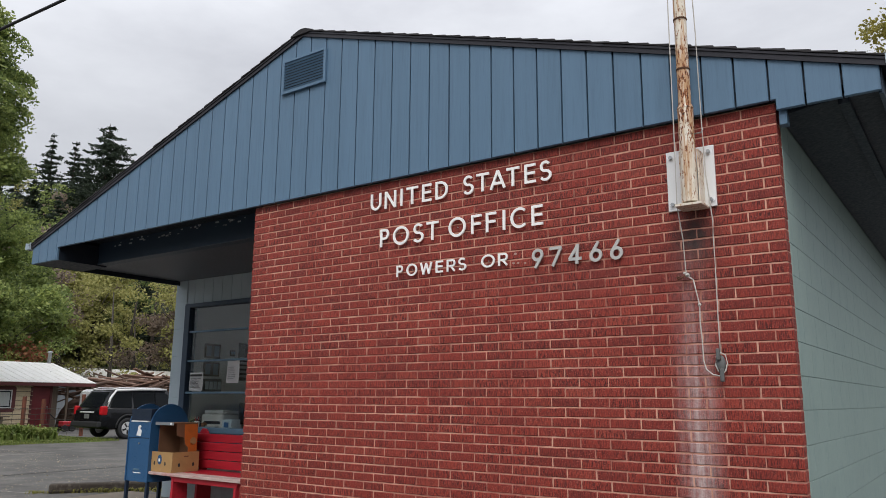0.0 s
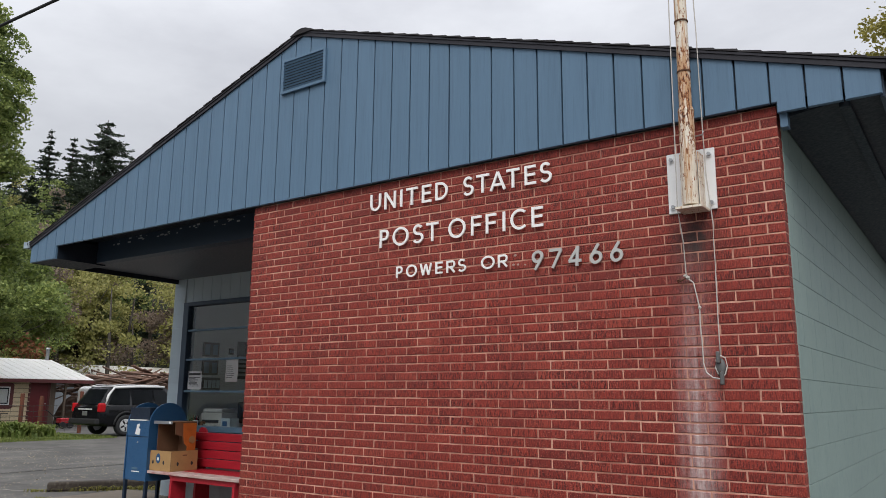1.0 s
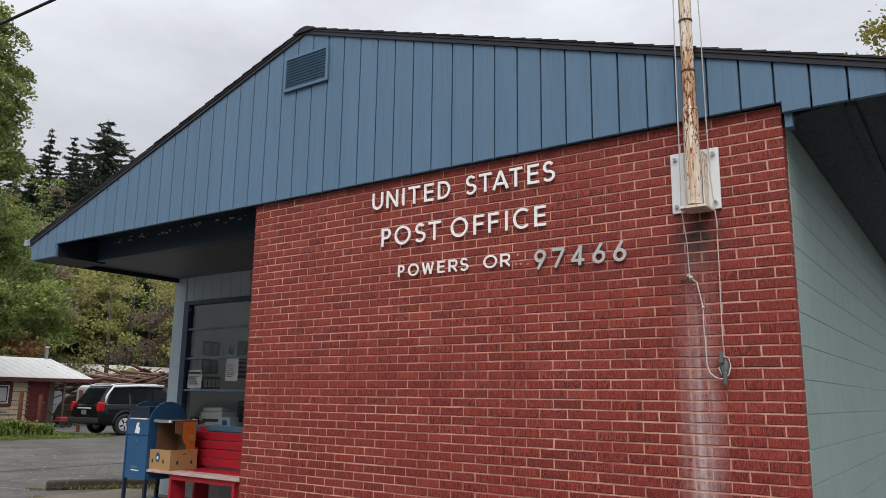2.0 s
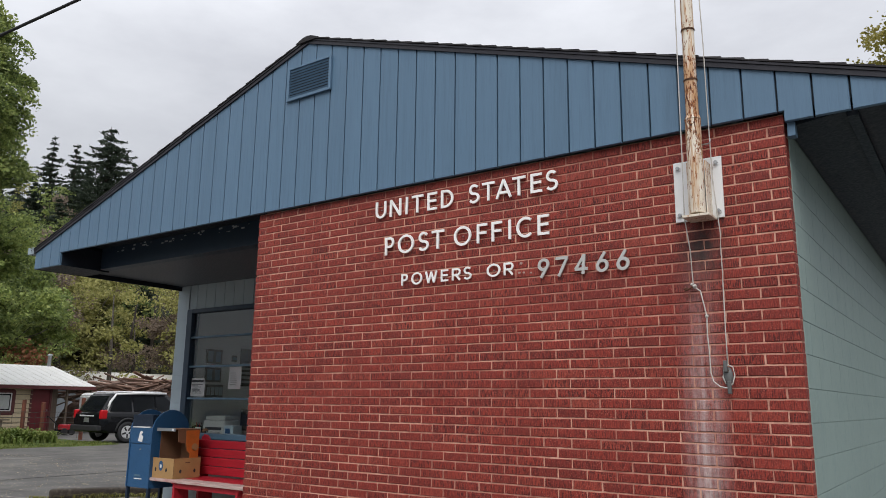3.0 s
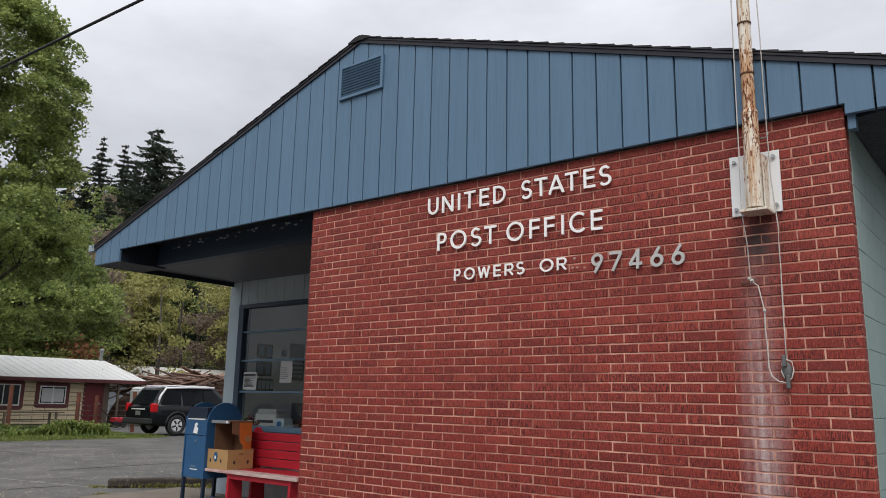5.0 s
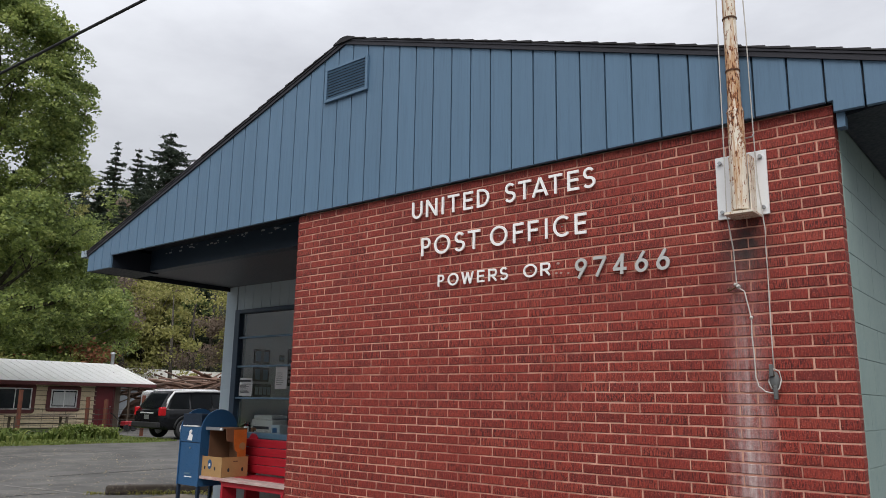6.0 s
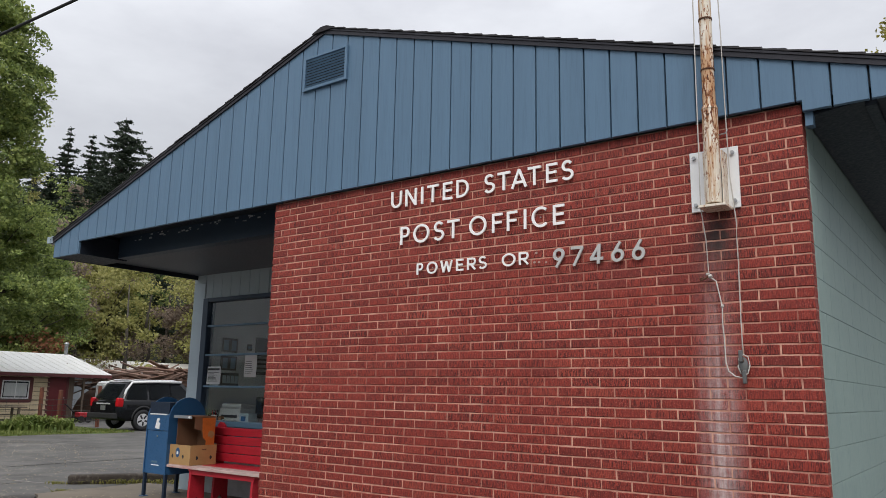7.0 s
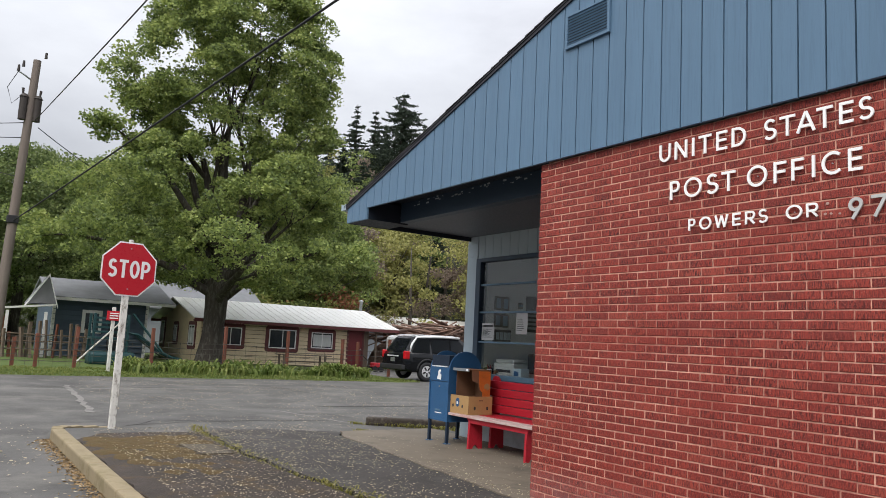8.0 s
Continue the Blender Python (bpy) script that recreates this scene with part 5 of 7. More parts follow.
blades("grass_blades", gx, 0.075, 0.025, M_BLADE, "short uneven grass blades on the verge", "grass", 4)

M_FENCEPOST = surface("red_brown_post", (0.17, 0.060, 0.038), 0.3, 4, 50, 0.85, stain=(0.10, 0.05, 0.04), amount=0.5)
M_WIRE = surface("dull_wire", (0.10, 0.09, 0.08), 0.2, 8, 60, 0.6, 0.6)
M_OLDWOOD = surface("weathered_wood", (0.16, 0.12, 0.09), 0.3, 3, 40, 0.9, stretch=(3, 3, 0.6))


def make_fence():
    root = thing("wire_fence", -23.4, 4, 0, "wire fence on red-brown posts behind the verge", "fence")
    posts = [(-5.2, 1.2), (-3.8, 1.15), (-2.63, 1.0), (-1.94, 1.15), (-0.74, 1.44), (1.82, 1.53), (4.50, 1.72), (7.06, 1.70), (9.51, 1.48), (10.22, 1.39), (11.79, 1.58)]
    for y, h in posts:
        t = random.uniform(-1.5, 1.5)
        part("post", box(B(), -0.055, 0.055, -0.055, 0.055, -0.05, h, 0.012, m=pose(-23.4, y, 0, t, t * 0.6, 8)), M_FENCEPOST, root)
    for z in (0.25, 0.45, 0.65, 0.85, 1.05):
        pts = []
        for k in range(len(posts) - 1):
            for f in (0, 0.5):
                y = posts[k][0] + f * (posts[k + 1][0] - posts[k][0])
                pts.append((-23.33, y, z - (0.03 if f else 0)))
        pts.append((-23.33, posts[-1][0], z))
        part("strand", path_tube(B(), pts, 0.008, 5), M_WIRE, root)
    k, y = 0, -5.2
    while y < 11.7:
        part("upright_wire", tube(B(), (-23.33, y, 0.05), (-23.33, y, 1.05), 0.005, seg=4), M_WIRE, root)
        y += 0.42


make_fence()


def make_stake_fence():
    """Uneven old stakes and rails that close the yard of the blue house."""
    root = thing("stake_fence", -31.6, -1.0, 0, "rickety fence of weathered stakes and rails beside the yard", "fence")
    r = random.Random(12)
    y = -4.2
    while y < 0.9:
        h = r.uniform(0.9, 1.75)
        w = r.uniform(0.035, 0.07)
        part("stake", box(B(), -w, w, -w, w, -0.05, h, 0.008, m=pose(-31.6 + r.uniform(-0.25, 0.25), y, 0, r.uniform(-5, 5), r.uniform(-4, 4), r.uniform(0, 40))), M_FENCEPOST if r.random() < 0.2 else M_OLDWOOD, root)
        y += r.uniform(0.14, 0.34)
    for z in (0.35, 0.7, 1.05):
        part("rail", tube(B(), (-31.6, -4.2, z), (-31.6, 0.9, z + r.uniform(-0.1, 0.1)), 0.03, seg=6), M_OLDWOOD, root)


make_stake_fence()


def make_small_sign():
    root = thing("street_marker_sign", -21.5, 0.03, 0, "small red sign on a flaking white post", "sign")
    part("post", box(B(), -0.05, 0.05, -0.05, 0.05, -0.05, 2.15, 0.008, m=pose(-21.5, 0.03, 0, 0, 0, 5)), M_POST, root)
    part("board", box(B(), -21.44, -21.42, -0.19, 0.25, 1.70, 2.02, 0.01), M_SIGNRED, root, "faded red board")
    for z in (1.78, 1.86, 1.94):
        part("text_bar", box(B(), -21.419, -21.413, -0.10, 0.17, z - 0.018, z + 0.018), M_SIGNWHITE, root)


make_small_sign()

# ---- houses ----
M_CREAM = surface("cream_clapboard_paint", (0.70, 0.57, 0.38), 0.10, 1.5, 40, 0.7, bump=0.2, per=0.2, stain=(0.50, 0.38, 0.24), amount=0.4)
M_MAROON = surface("maroon_trim_paint", (0.13, 0.035, 0.035), 0.2, 3, 40, 0.6)
M_METALROOF = surface("white_metal_roof", (0.80, 0.79, 0.75), 0.07, 1.2, 30, 0.4, 0.1, stain=(0.55, 0.52, 0.45), amount=0.4)
M_DOORRED = surface("dark_red_door_paint", (0.16, 0.020, 0.024), 0.15, 3, 40, 0.5)
M_DARKGLASS = surface("dark_window_glass", (0.03, 0.035, 0.04), 0.3, 2, 10, 0.08, 0.0, 0.6, bump=0.0)
M_CURTAIN = surface("pale_curtain", (0.55, 0.56, 0.55), 0.2, 6, 30, 0.9, stretch=(8, 8, 0.5))
M_SLATE = surface("slate_blue_clapboard", (0.075, 0.105, 0.145), 0.15, 2, 40, 0.7, per=0.2)
M_GREYROOF = surface("grey_shingle_roof", (0.17, 0.175, 0.185), 0.2, 2, 60, 0.9, per=0.2)
M_TEAL = surface("dark_teal_plastic", (0.012, 0.050, 0.055), 0.2, 3, 40, 0.45)


def make_window(parent, m, w, h, frame_mat, shade_mat, shutters=False, scallop=True):
    """A sash window with a thick scalloped casing, in the frame of m: x along the wall, -y outwards."""
    win = part("window", box(B(), -w / 2, w / 2, -0.02, 0.03, 0, h, m=m), M_DARKGLASS, parent, "window with a wide casing")
    b = 0.17
    if scallop:
        out = []
        for cx, cz, a0 in ((w / 2 + b * 0.3, h + b * 0.3, 0), (-w / 2 - b * 0.3, h + b * 0.3, 90), (-w / 2 - b * 0.3, -b * 0.3, 180), (w / 2 + b * 0.3, -b * 0.3, 270)):
            for k in range(4):
                a = radians(a0 + 30 * k)
                out.append((cx + b * 0.75 * math.cos(a), cz + b * 0.75 * math.sin(a)))
        ring_o = out
        bm = B()
        prism(bm, ring_o, -0.035, -0.002, m=m)
        part("casing", bm, frame_mat, win, "maroon scalloped window casing")
    else:
        part("casing", box(B(), -w / 2 - 0.1, w / 2 + 0.1, -0.035, -0.002, -0.1, h + 0.1, 0.01, m=m), frame_mat, win)
    part("glass", box(B(), -w / 2 + 0.05, w / 2 - 0.05, -0.050, -0.036, 0.05, h - 0.05, m=m), M_DARKGLASS, win)
    for x0, x1, z0, z1 in ((-w / 2, w / 2, 0, 0.05), (-w / 2, w / 2, h - 0.05, h), (-w / 2, -w / 2 + 0.05, 0.05, h - 0.05), (w / 2 - 0.05, w / 2, 0.05, h - 0.05), (-0.02, 0.02, 0.05, h - 0.05)):
        part("sash", box(B(), x0, x1, -0.065, -0.037, z0, z1, m=m), M_SIGNWHITE, win)
    if shade_mat:
        part("curtain", box(B(), -w / 2 + 0.10, w / 2 - 0.10, -0.058, -0.051, h * 0.12, h * 0.86, m=m), shade_mat, win)


def clap_wall(parent, m, w, z0, z1, material, step=0.2):
    """Overlapping boards along a wall of width w, leaning out at the foot."""
    z = z0
    while z < z1:
        t = min(z + step, z1)
        z += 0.022
        bm = B()
        v = [bm.verts.new(m @ Vector(c)) for c in ((0, 0, z), (w, 0, z), (w, 0, t), (0, 0, t), (0, -0.055, z), (w, -0.055, z), (w, -0.008, t), (0, -0.008, t))]
        for f in ((0, 1, 2, 3), (4, 7, 6, 5), (0, 4, 5, 1), (3, 2, 6, 7), (0, 3, 7, 4), (1, 5, 6, 2)):
            bm.faces.new([v[i] for i in f])
        bmesh.ops.recalc_face_normals(bm, faces=bm.faces[:])
        part("clapboard", bm, material, parent)
        z = t


def make_cream_house():
    xf, y0, y1, depth, eave, ridge = -31.3, 5.8, 14.95, 7.6, 2.16, 3.20
    root = thing("cream_house", xf - 3.8, 10.4, 0, "low cream clapboard house with maroon trim and white roof", "house")
    part("wall", box(B(), xf - depth, xf - 0.01, y0 + 0.01, y1, -0.02, 2.2), M_OLDWOOD, root)
    front = pose(xf, y0, 0, 0, 0, 90)
    clap_wall(root, front, 7.9, 0.02, eave, M_CREAM, 0.21)
    side = pose(xf - depth, y0, 0)
    part("plaster_side", box(B(), 0, depth, -0.03, 0, 0.02, eave, m=side), M_CREAM, root, "smooth cream plaster end wall")
    xm = xf - depth / 2
    part("gable", prism(B(), [(xf - depth, eave - 0.05), (xf, eave - 0.05), (xm, ridge - 0.12)], y0 - 0.005, y0 + 0.2), M_CREAM, root)
    part("gable", prism(B(), [(xf - depth, eave - 0.05), (xf, eave - 0.05), (xm, ridge - 0.12)], y1 - 0.2, y1), M_CREAM, root)
    for s in (-1, 1):
        xe = xm + s * (depth / 2 + 0.55)
        ze = ridge - (ridge - eave) * (depth / 2 + 0.55) / (depth / 2) + 0.10
        roof = part("roof", prism(B(), [(xm, ridge), (xe, ze), (xe, ze + 0.05), (xm, ridge + 0.05)], y0 - 0.5, y1 + 1.6), M_METALROOF, root, "white ribbed metal roof")
        if s > 0:
            for k in range(27):
                y = y0 - 0.45 + k * 0.42
                bm = box(B(), 0, math.hypot(xe - xm, ze - ridge), -0.010, 0.010, 0, 0.012, m=Matrix.Translation((xm, y, ridge + 0.05)) @ Matrix.Rotation(math.atan2(ridge - ze, xe - xm), 4, "Y"))
                part("roof_rib", bm, M_METALROOF, roof)
        part("eave_fascia", box(B(), xe - 0.03, xe + 0.01, y0 - 0.5, y1 + 1.6, ze - 0.13, ze + 0.03), M_MAROON, root, "maroon eave board")
    k = 0
    while k < 44:
        y = y0 - 0.4 + 0.25 * k
        part("rafter_tail", box(B(), xm + depth / 2 + 0.02, xm + depth / 2 + 0.50, y, y + 0.05, eave - 0.16, eave - 0.08), M_MAROON, root)
        k += 1
    for yc, w, z0, z1, sh in ((7.25, 1.10, 0.92, 1.80, None), (9.95, 1.45, 0.86, 1.82, None), (12.15, 1.22, 0.95, 1.78, M_CURTAIN)):
        make_window(root, pose(xf, yc, z0, 0, 0, 90) @ pose(0, -0.03, 0), w, z1 - z0, M_MAROON, sh)
    for xc, w, z0, z1, sh in ((xf - 7.1, 0.75, 0.75, 2.05, M_CURTAIN), (xf - 4.35, 0.6, 0.95, 1.80, M_CURTAIN), (xf - 1.3, 0.95, 0.80, 1.82, M_CURTAIN)):
        make_window(root, pose(xc, y0, z0) @ pose(0, -0.03, 0), w, z1 - z0, M_MAROON, sh)
    door = part("door", box(B(), xf - 0.02, xf + 0.035, 13.72, 14.55, 0.02, 1.96, 0.01), M_DOORRED, root, "dark red front door")
    part("door_handle", tube(B(), (xf + 0.035, 14.45, 1.0), (xf + 0.08, 14.45, 1.0), 0.025, seg=8), M_STEEL, door)
    part("door_frame", box(B(), xf - 0.02, xf + 0.05, 13.62, 13.72, 0.02, 2.02), M_MAROON, root)
    part("door_frame", box(B(), xf - 0.02, xf + 0.05, 14.55, 14.65, 0.02, 2.02), M_MAROON, root)
    part("stove_pipe", tube(B(), (xm + 0.05, 16.3, ridge - 0.1), (xm + 0.05, 16.3, 3.80), 0.09, seg=12), M_STEEL, root, "metal stove pipe")
    part("pipe_cap", tube(B(), (xm + 0.05, 16.3, 3.80), (xm + 0.05, 16.3, 3.88), 0.14, 0.10, seg=12), M_STEEL, root)
    for y in (15.2, 16.4):
        part("porch_post", box(B(), xf + 0.25, xf + 0.35, y, y + 0.1, 0, 2.0, 0.01), M_OLDWOOD, root)
    part("porch_slab", box(B(), xf, xf + 0.6, y1, 16.5, -0.02, 0.04), M_CONCRETE, root)


make_cream_house()


def make_blue_house():
    xf, y0, y1, depth, eave = -34.0, -0.35, 3.85, 6.5, 2.76
    root = thing("blue_house", xf - 3, 1.8, 0, "slate blue clapboard house with a grey shingle roof", "house")
    part("wall", box(B(), xf - depth, xf - 0.01, y0, y1, -0.02, eave), M_SLATE, root)
    clap_wall(root, pose(xf, y0, 0, 0, 0, 90), y1 - y0, 0.02, eave, M_SLATE, 0.24)
    for y in (y0 - 0.04, y1 - 0.08):
        part("corner_board", box(B(), xf - 0.01, xf + 0.05, y, y + 0.14, 0, eave), M_SIGNWHITE, root)
    xm = xf - depth / 2
    for s in (-1, 1):
        xe = xm + s * (depth / 2 + 0.6)
        part("roof", prism(B(), [(xm, 3.72), (xe, eave - 0.08), (xe, eave + 0.02), (xm, 3.84)], y0 - 0.4, y1 + 1.2), M_GREYROOF, root, "grey shingle roof")
        part("fascia", box(B(), xe - 0.02, xe + 0.02, y0 - 0.4, y1 + 1.2, eave - 0.14, eave), M_SIGNWHITE, root)
    part("gable", prism(B(), [(xf - depth, eave), (xf, eave), (xm, 3.72)], y0, y0 + 0.1), M_SLATE, root)
    # steep white-edged porch gable at the street side
    g = part("porch_gable", prism(B(), [(-1.62, 2.36), (-0.42, 2.40), (-0.82, 3.66)], -0.6, 0.6, m=pose(xf + 0.9, 0, 0, 0, 0, 90)), M_GREYROOF, root)
    for a, b in (((-1.70, 2.26), (-0.82, 3.74)), ((-0.36, 2.30), (-0.82, 3.74))):
        bm = B()
        prism(bm, [a, b, (b[0], b[1] - 0.12), (a[0], a[1] - 0.12)], -0.66, -0.60, m=pose(xf + 0.9, 0, 0, 0, 0, 90))
        part("barge_board", bm, M_SIGNWHITE, root)
    part("carport_roof", prism(B(), [(-4.2, 1.86), (-0.5, 2.30), (-0.5, 2.38), (-4.2, 1.94)], -1.2, 0.6, m=pose(xf + 0.8, 0, 0, 0, 0, 90)), M_METALROOF, root, "pale lean-to roof")
    for y in (-4.0, -2.4, -0.9):
        part("porch_post", box(B(), xf + 1.85, xf + 1.97, y, y + 0.12, 0, 2.0), M_SIGNWHITE, root)
    make_window(root, pose(xf, 1.35, 1.25, 0, 0, 90) @ pose(0, -0.03, 0), 0.7, 0.9, M_SIGNWHITE, None, scallop=False)
    part("door", box(B(), xf, xf + 0.05, 2.1, 2.9, 0.3, 2.2), M_INK, root)


make_blue_house()


def make_play_set():
    root = thing("slide_play_set", -27.0, 1.2, 0, "dark teal slide and wooden climbing frame", "play set")
    for y in (0.3, 1.55):
        for x in (-27.6, -26.6):
            part("post", box(B(), x - 0.05, x + 0.05, y - 0.05, y + 0.05, -0.02, 2.0, 0.008), M_TEAL, root)
    part("platform", box(B(), -27.7, -26.5, 0.25, 1.6, 1.0, 1.08, 0.01), M_TEAL, root)
    for k in range(4):
        part("rail_board", box(B(), -26.56, -26.53, 0.3, 1.55, 1.25 + 0.18 * k, 1.33 + 0.18 * k), M_TEAL, root)
    bm = B()
    pts = [(1.6, 1.15), (2.0, 1.10), (2.9, 0.45), (3.4, 0.22), (3.8, 0.18)]
    for a, b in zip(pts, pts[1:]):
        v = [bm.verts.new(c) for c in ((-27.25, *a), (-26.75, *a), (-26.75, *b), (-27.25, *b))]
        bm.faces.new(v)
    bmesh.ops.solidify(bm, geom=bm.faces[:], thickness=0.06)
    part("slide", bm, M_TEAL, root)
    for x in (-27.27, -26.73):
        part("slide_side", path_tube(B(), [(x, y, z + 0.14) for y, z in pts], 0.05, 6), M_TEAL, root)
    part("brace", tube(B(), (-26.5, 1.24, 1.70), (-26.5, -0.26, 0.06), 0.035, seg=6), M_POST, root, "pale diagonal pole")
    part("brace", tube(B(), (-26.5, 1.68, 2.05), (-26.5, 3.0, 0.5), 0.05, seg=6), M_TEAL, root)
    part("tarp", box(B(), -27.4, -26.4, 0.2, 1.9, 0.0, 0.55, 0.15), M_TEAL, root)


make_play_set()


def make_yard_table():
    root = thing("yard_table", -28.3, 9.6, 0, "old grey wooden yard table by the house", "table")
    for k in range(4):
        part("top_board", box(B(), -28.7 + 0.2 * k, -28.52 + 0.2 * k, 8.6, 11.2, 0.62, 0.66), M_OLDWOOD, root)
    for y in (8.8, 10.9):
        for x in (-28.6, -28.0):
            part("leg", box(B(), x - 0.04, x + 0.04, y - 0.04, y + 0.04, -0.02, 0.62), M_OLDWOOD, root)
    part("stretcher", box(B(), -28.35, -28.27, 8.8, 10.9, 0.3, 0.36), M_OLDWOOD, root)


make_yard_table()


def make_grey_shed(name, x, y0, y1, eave, ridge, depth, wall, roof, label):
    root = thing(name, x - depth / 2, (y0 + y1) / 2, 0, label, "house")
    part("wall", box(B(), x - depth, x, y0, y1, -0.05, eave), wall, root)
    xm = x - depth / 2
    part("gable", prism(B(), [(x - depth, eave), (x, eave), (xm, ridge)], y0 + 0.002, y0 + 0.2), wall, root)
    for s in (-1, 1):
        xe = xm + s * (depth / 2 + 0.4)
        part("roof", prism(B(), [(xm, ridge), (xe, eave - 0.1), (xe, eave), (xm, ridge + 0.1)], y0 - 0.4, y1 + 0.4), roof, root)
    make_window(root, pose(x, (y0 + y1) / 2, 1.2, 0, 0, 90) @ pose(0, -0.03, 0), 1.0, 1.0, M_SIGNWHITE, None, scallop=False)


make_grey_shed("grey_house", -47.0, 23.2, 36, 2.4, 3.55, 7, M_SOFFIT, M_METALROOF, "grey house with a pale metal roof")
make_grey_shed("far_grey_house", -44.0, 5.0, 13.5, 2.9, 4.75, 8, M_SOFFIT, M_GREYROOF, "grey shingled house behind the cream house")
make_grey_shed("far_white_house", -48.0, -9.5, -3.6, 2.2, 3.5, 7, M_SIGNWHITE, M_METALROOF, "white house beyond the side street")


M_HEAPWOOD = surface("rotten_brown_board", (0.17, 0.105, 0.078), 0.35, 3, 40, 0.9, per=0.7)


# heap of old boards behind the parked cars
def make_board_heap():
    root = thing("lumber_heap", -33, 20, 0, "heap of weathered brown boards and branches", "lumber heap")
    r = random.Random(8)
    for k in range(150):
        y, x = r.uniform(16.4, 25.5), r.uniform(-35, -31)
        z = max(0.1, 2.85 - abs(y - 20.5) * 0.16) * r.uniform(0.62, 1)
        L = r.uniform(1.2, 3.2)
        bm = box(B(), -L / 2, L / 2, -0.09, 0.09, -0.03, 0.03, m=pose(x, y, z, r.uniform(-30, 30), r.uniform(-25, 25), r.uniform(60, 120)))
        part("board", bm, M_HEAPWOOD, root)
    bm = B()
    bmesh.ops.create_icosphere(bm, subdivisions=4, radius=1, matrix=Matrix.LocRotScale((-33, 21, 0), None, (2.2, 5.0, 2.35)))
    for v in bm.verts:
        v.co += Vector((0, 0, 0.3 * noise.noise(v.co * 1.3)))
    part("core", bm, M_HEAPWOOD, root)


make_board_heap()

# ---- vehicles ----
M_CARBLACK = surface("black_car_paint", (0.006, 0.0065, 0.008), 0.15, 2, 20, 0.16, 0.0, 0.25, bump=0.0)
M_CARWHITE = surface("white_van_paint", (0.70, 0.70, 0.70), 0.05, 2, 20, 0.25, bump=0.0)
M_CARGLASS = surface("tinted_car_glass", (0.015, 0.018, 0.022), 0.1, 2, 10, 0.06, 0.0, 0.5, bump=0.0)
M_TAIL = surface("red_lamp_lens", (0.45, 0.01, 0.015), 0.1, 5, 40, 0.15, bump=0.0)
M_RIM = surface("silver_alloy", (0.68, 0.68, 0.69), 0.1, 5, 40, 0.35, 0.35, bump=0.0)


def make_wheel(parent, x, y, z, r, out):
    t = part("wheel", B_wheel(x, y, z, r, out), M_BLACK, parent, "black tyre")
    part("rim", tube(B(), (x + out * 0.085, y, z), (x + out * 0.112, y, z), r * 0.64, r * 0.60, 20), M_RIM, t, "silver alloy rim")
    for k in range(5):
        a = 2 * math.pi * k / 5
        p = box(B(), -0.004, 0.004, -0.03, 0.03, r * 0.14, r * 0.56, m=Matrix.Translation((x + out * 0.116, y, z)) @ Matrix.Rotation(a + 0.63, 4, "X"))
        part("rim_gap", p, M_BLACK, t)
    part("hub", tube(B(), (x + out * 0.11, y, z), (x + out * 0.125, y, z), r * 0.16, seg=12), M_RIM, t)


def B_wheel(x, y, z, r, out):
    bm = B()
    rings = []
    for dx, rr in ((-0.11, r * 0.7), (-0.11, r * 0.94), (-0.08, r), (0.08, r), (0.11, r * 0.94), (0.11, r * 0.66), (0.07, r * 0.62)):
        rings.append([bm.verts.new((x + out * dx, y + rr * math.cos(2 * math.pi * k / 28), z + rr * math.sin(2 * math.pi * k / 28))) for k in range(28)])
    for a, b in zip(rings, rings[1:]):
        for k in range(28):
            bm.faces.new((a[k], a[(k + 1) % 28], b[(k + 1) % 28], b[k])).smooth = True
    bmesh.ops.recalc_face_normals(bm, faces=bm.faces[:])
    return bm


def loft(sections):
    """Skin over closed sections, all with the same count of points."""
    bm = B()
    rings = [[bm.verts.new(p) for p in s] for s in sections]
    n = len(rings[0])
    for a, b in zip(rings, rings[1:]):
        for k in range(n):
            bm.faces.new((a[k], a[(k + 1) % n], b[(k + 1) % n], b[k])).smooth = True
    bm.faces.new(rings[0][::-1]), bm.faces.new(rings[-1])
    bmesh.ops.recalc_face_normals(bm, faces=bm.faces[:])
    return bm


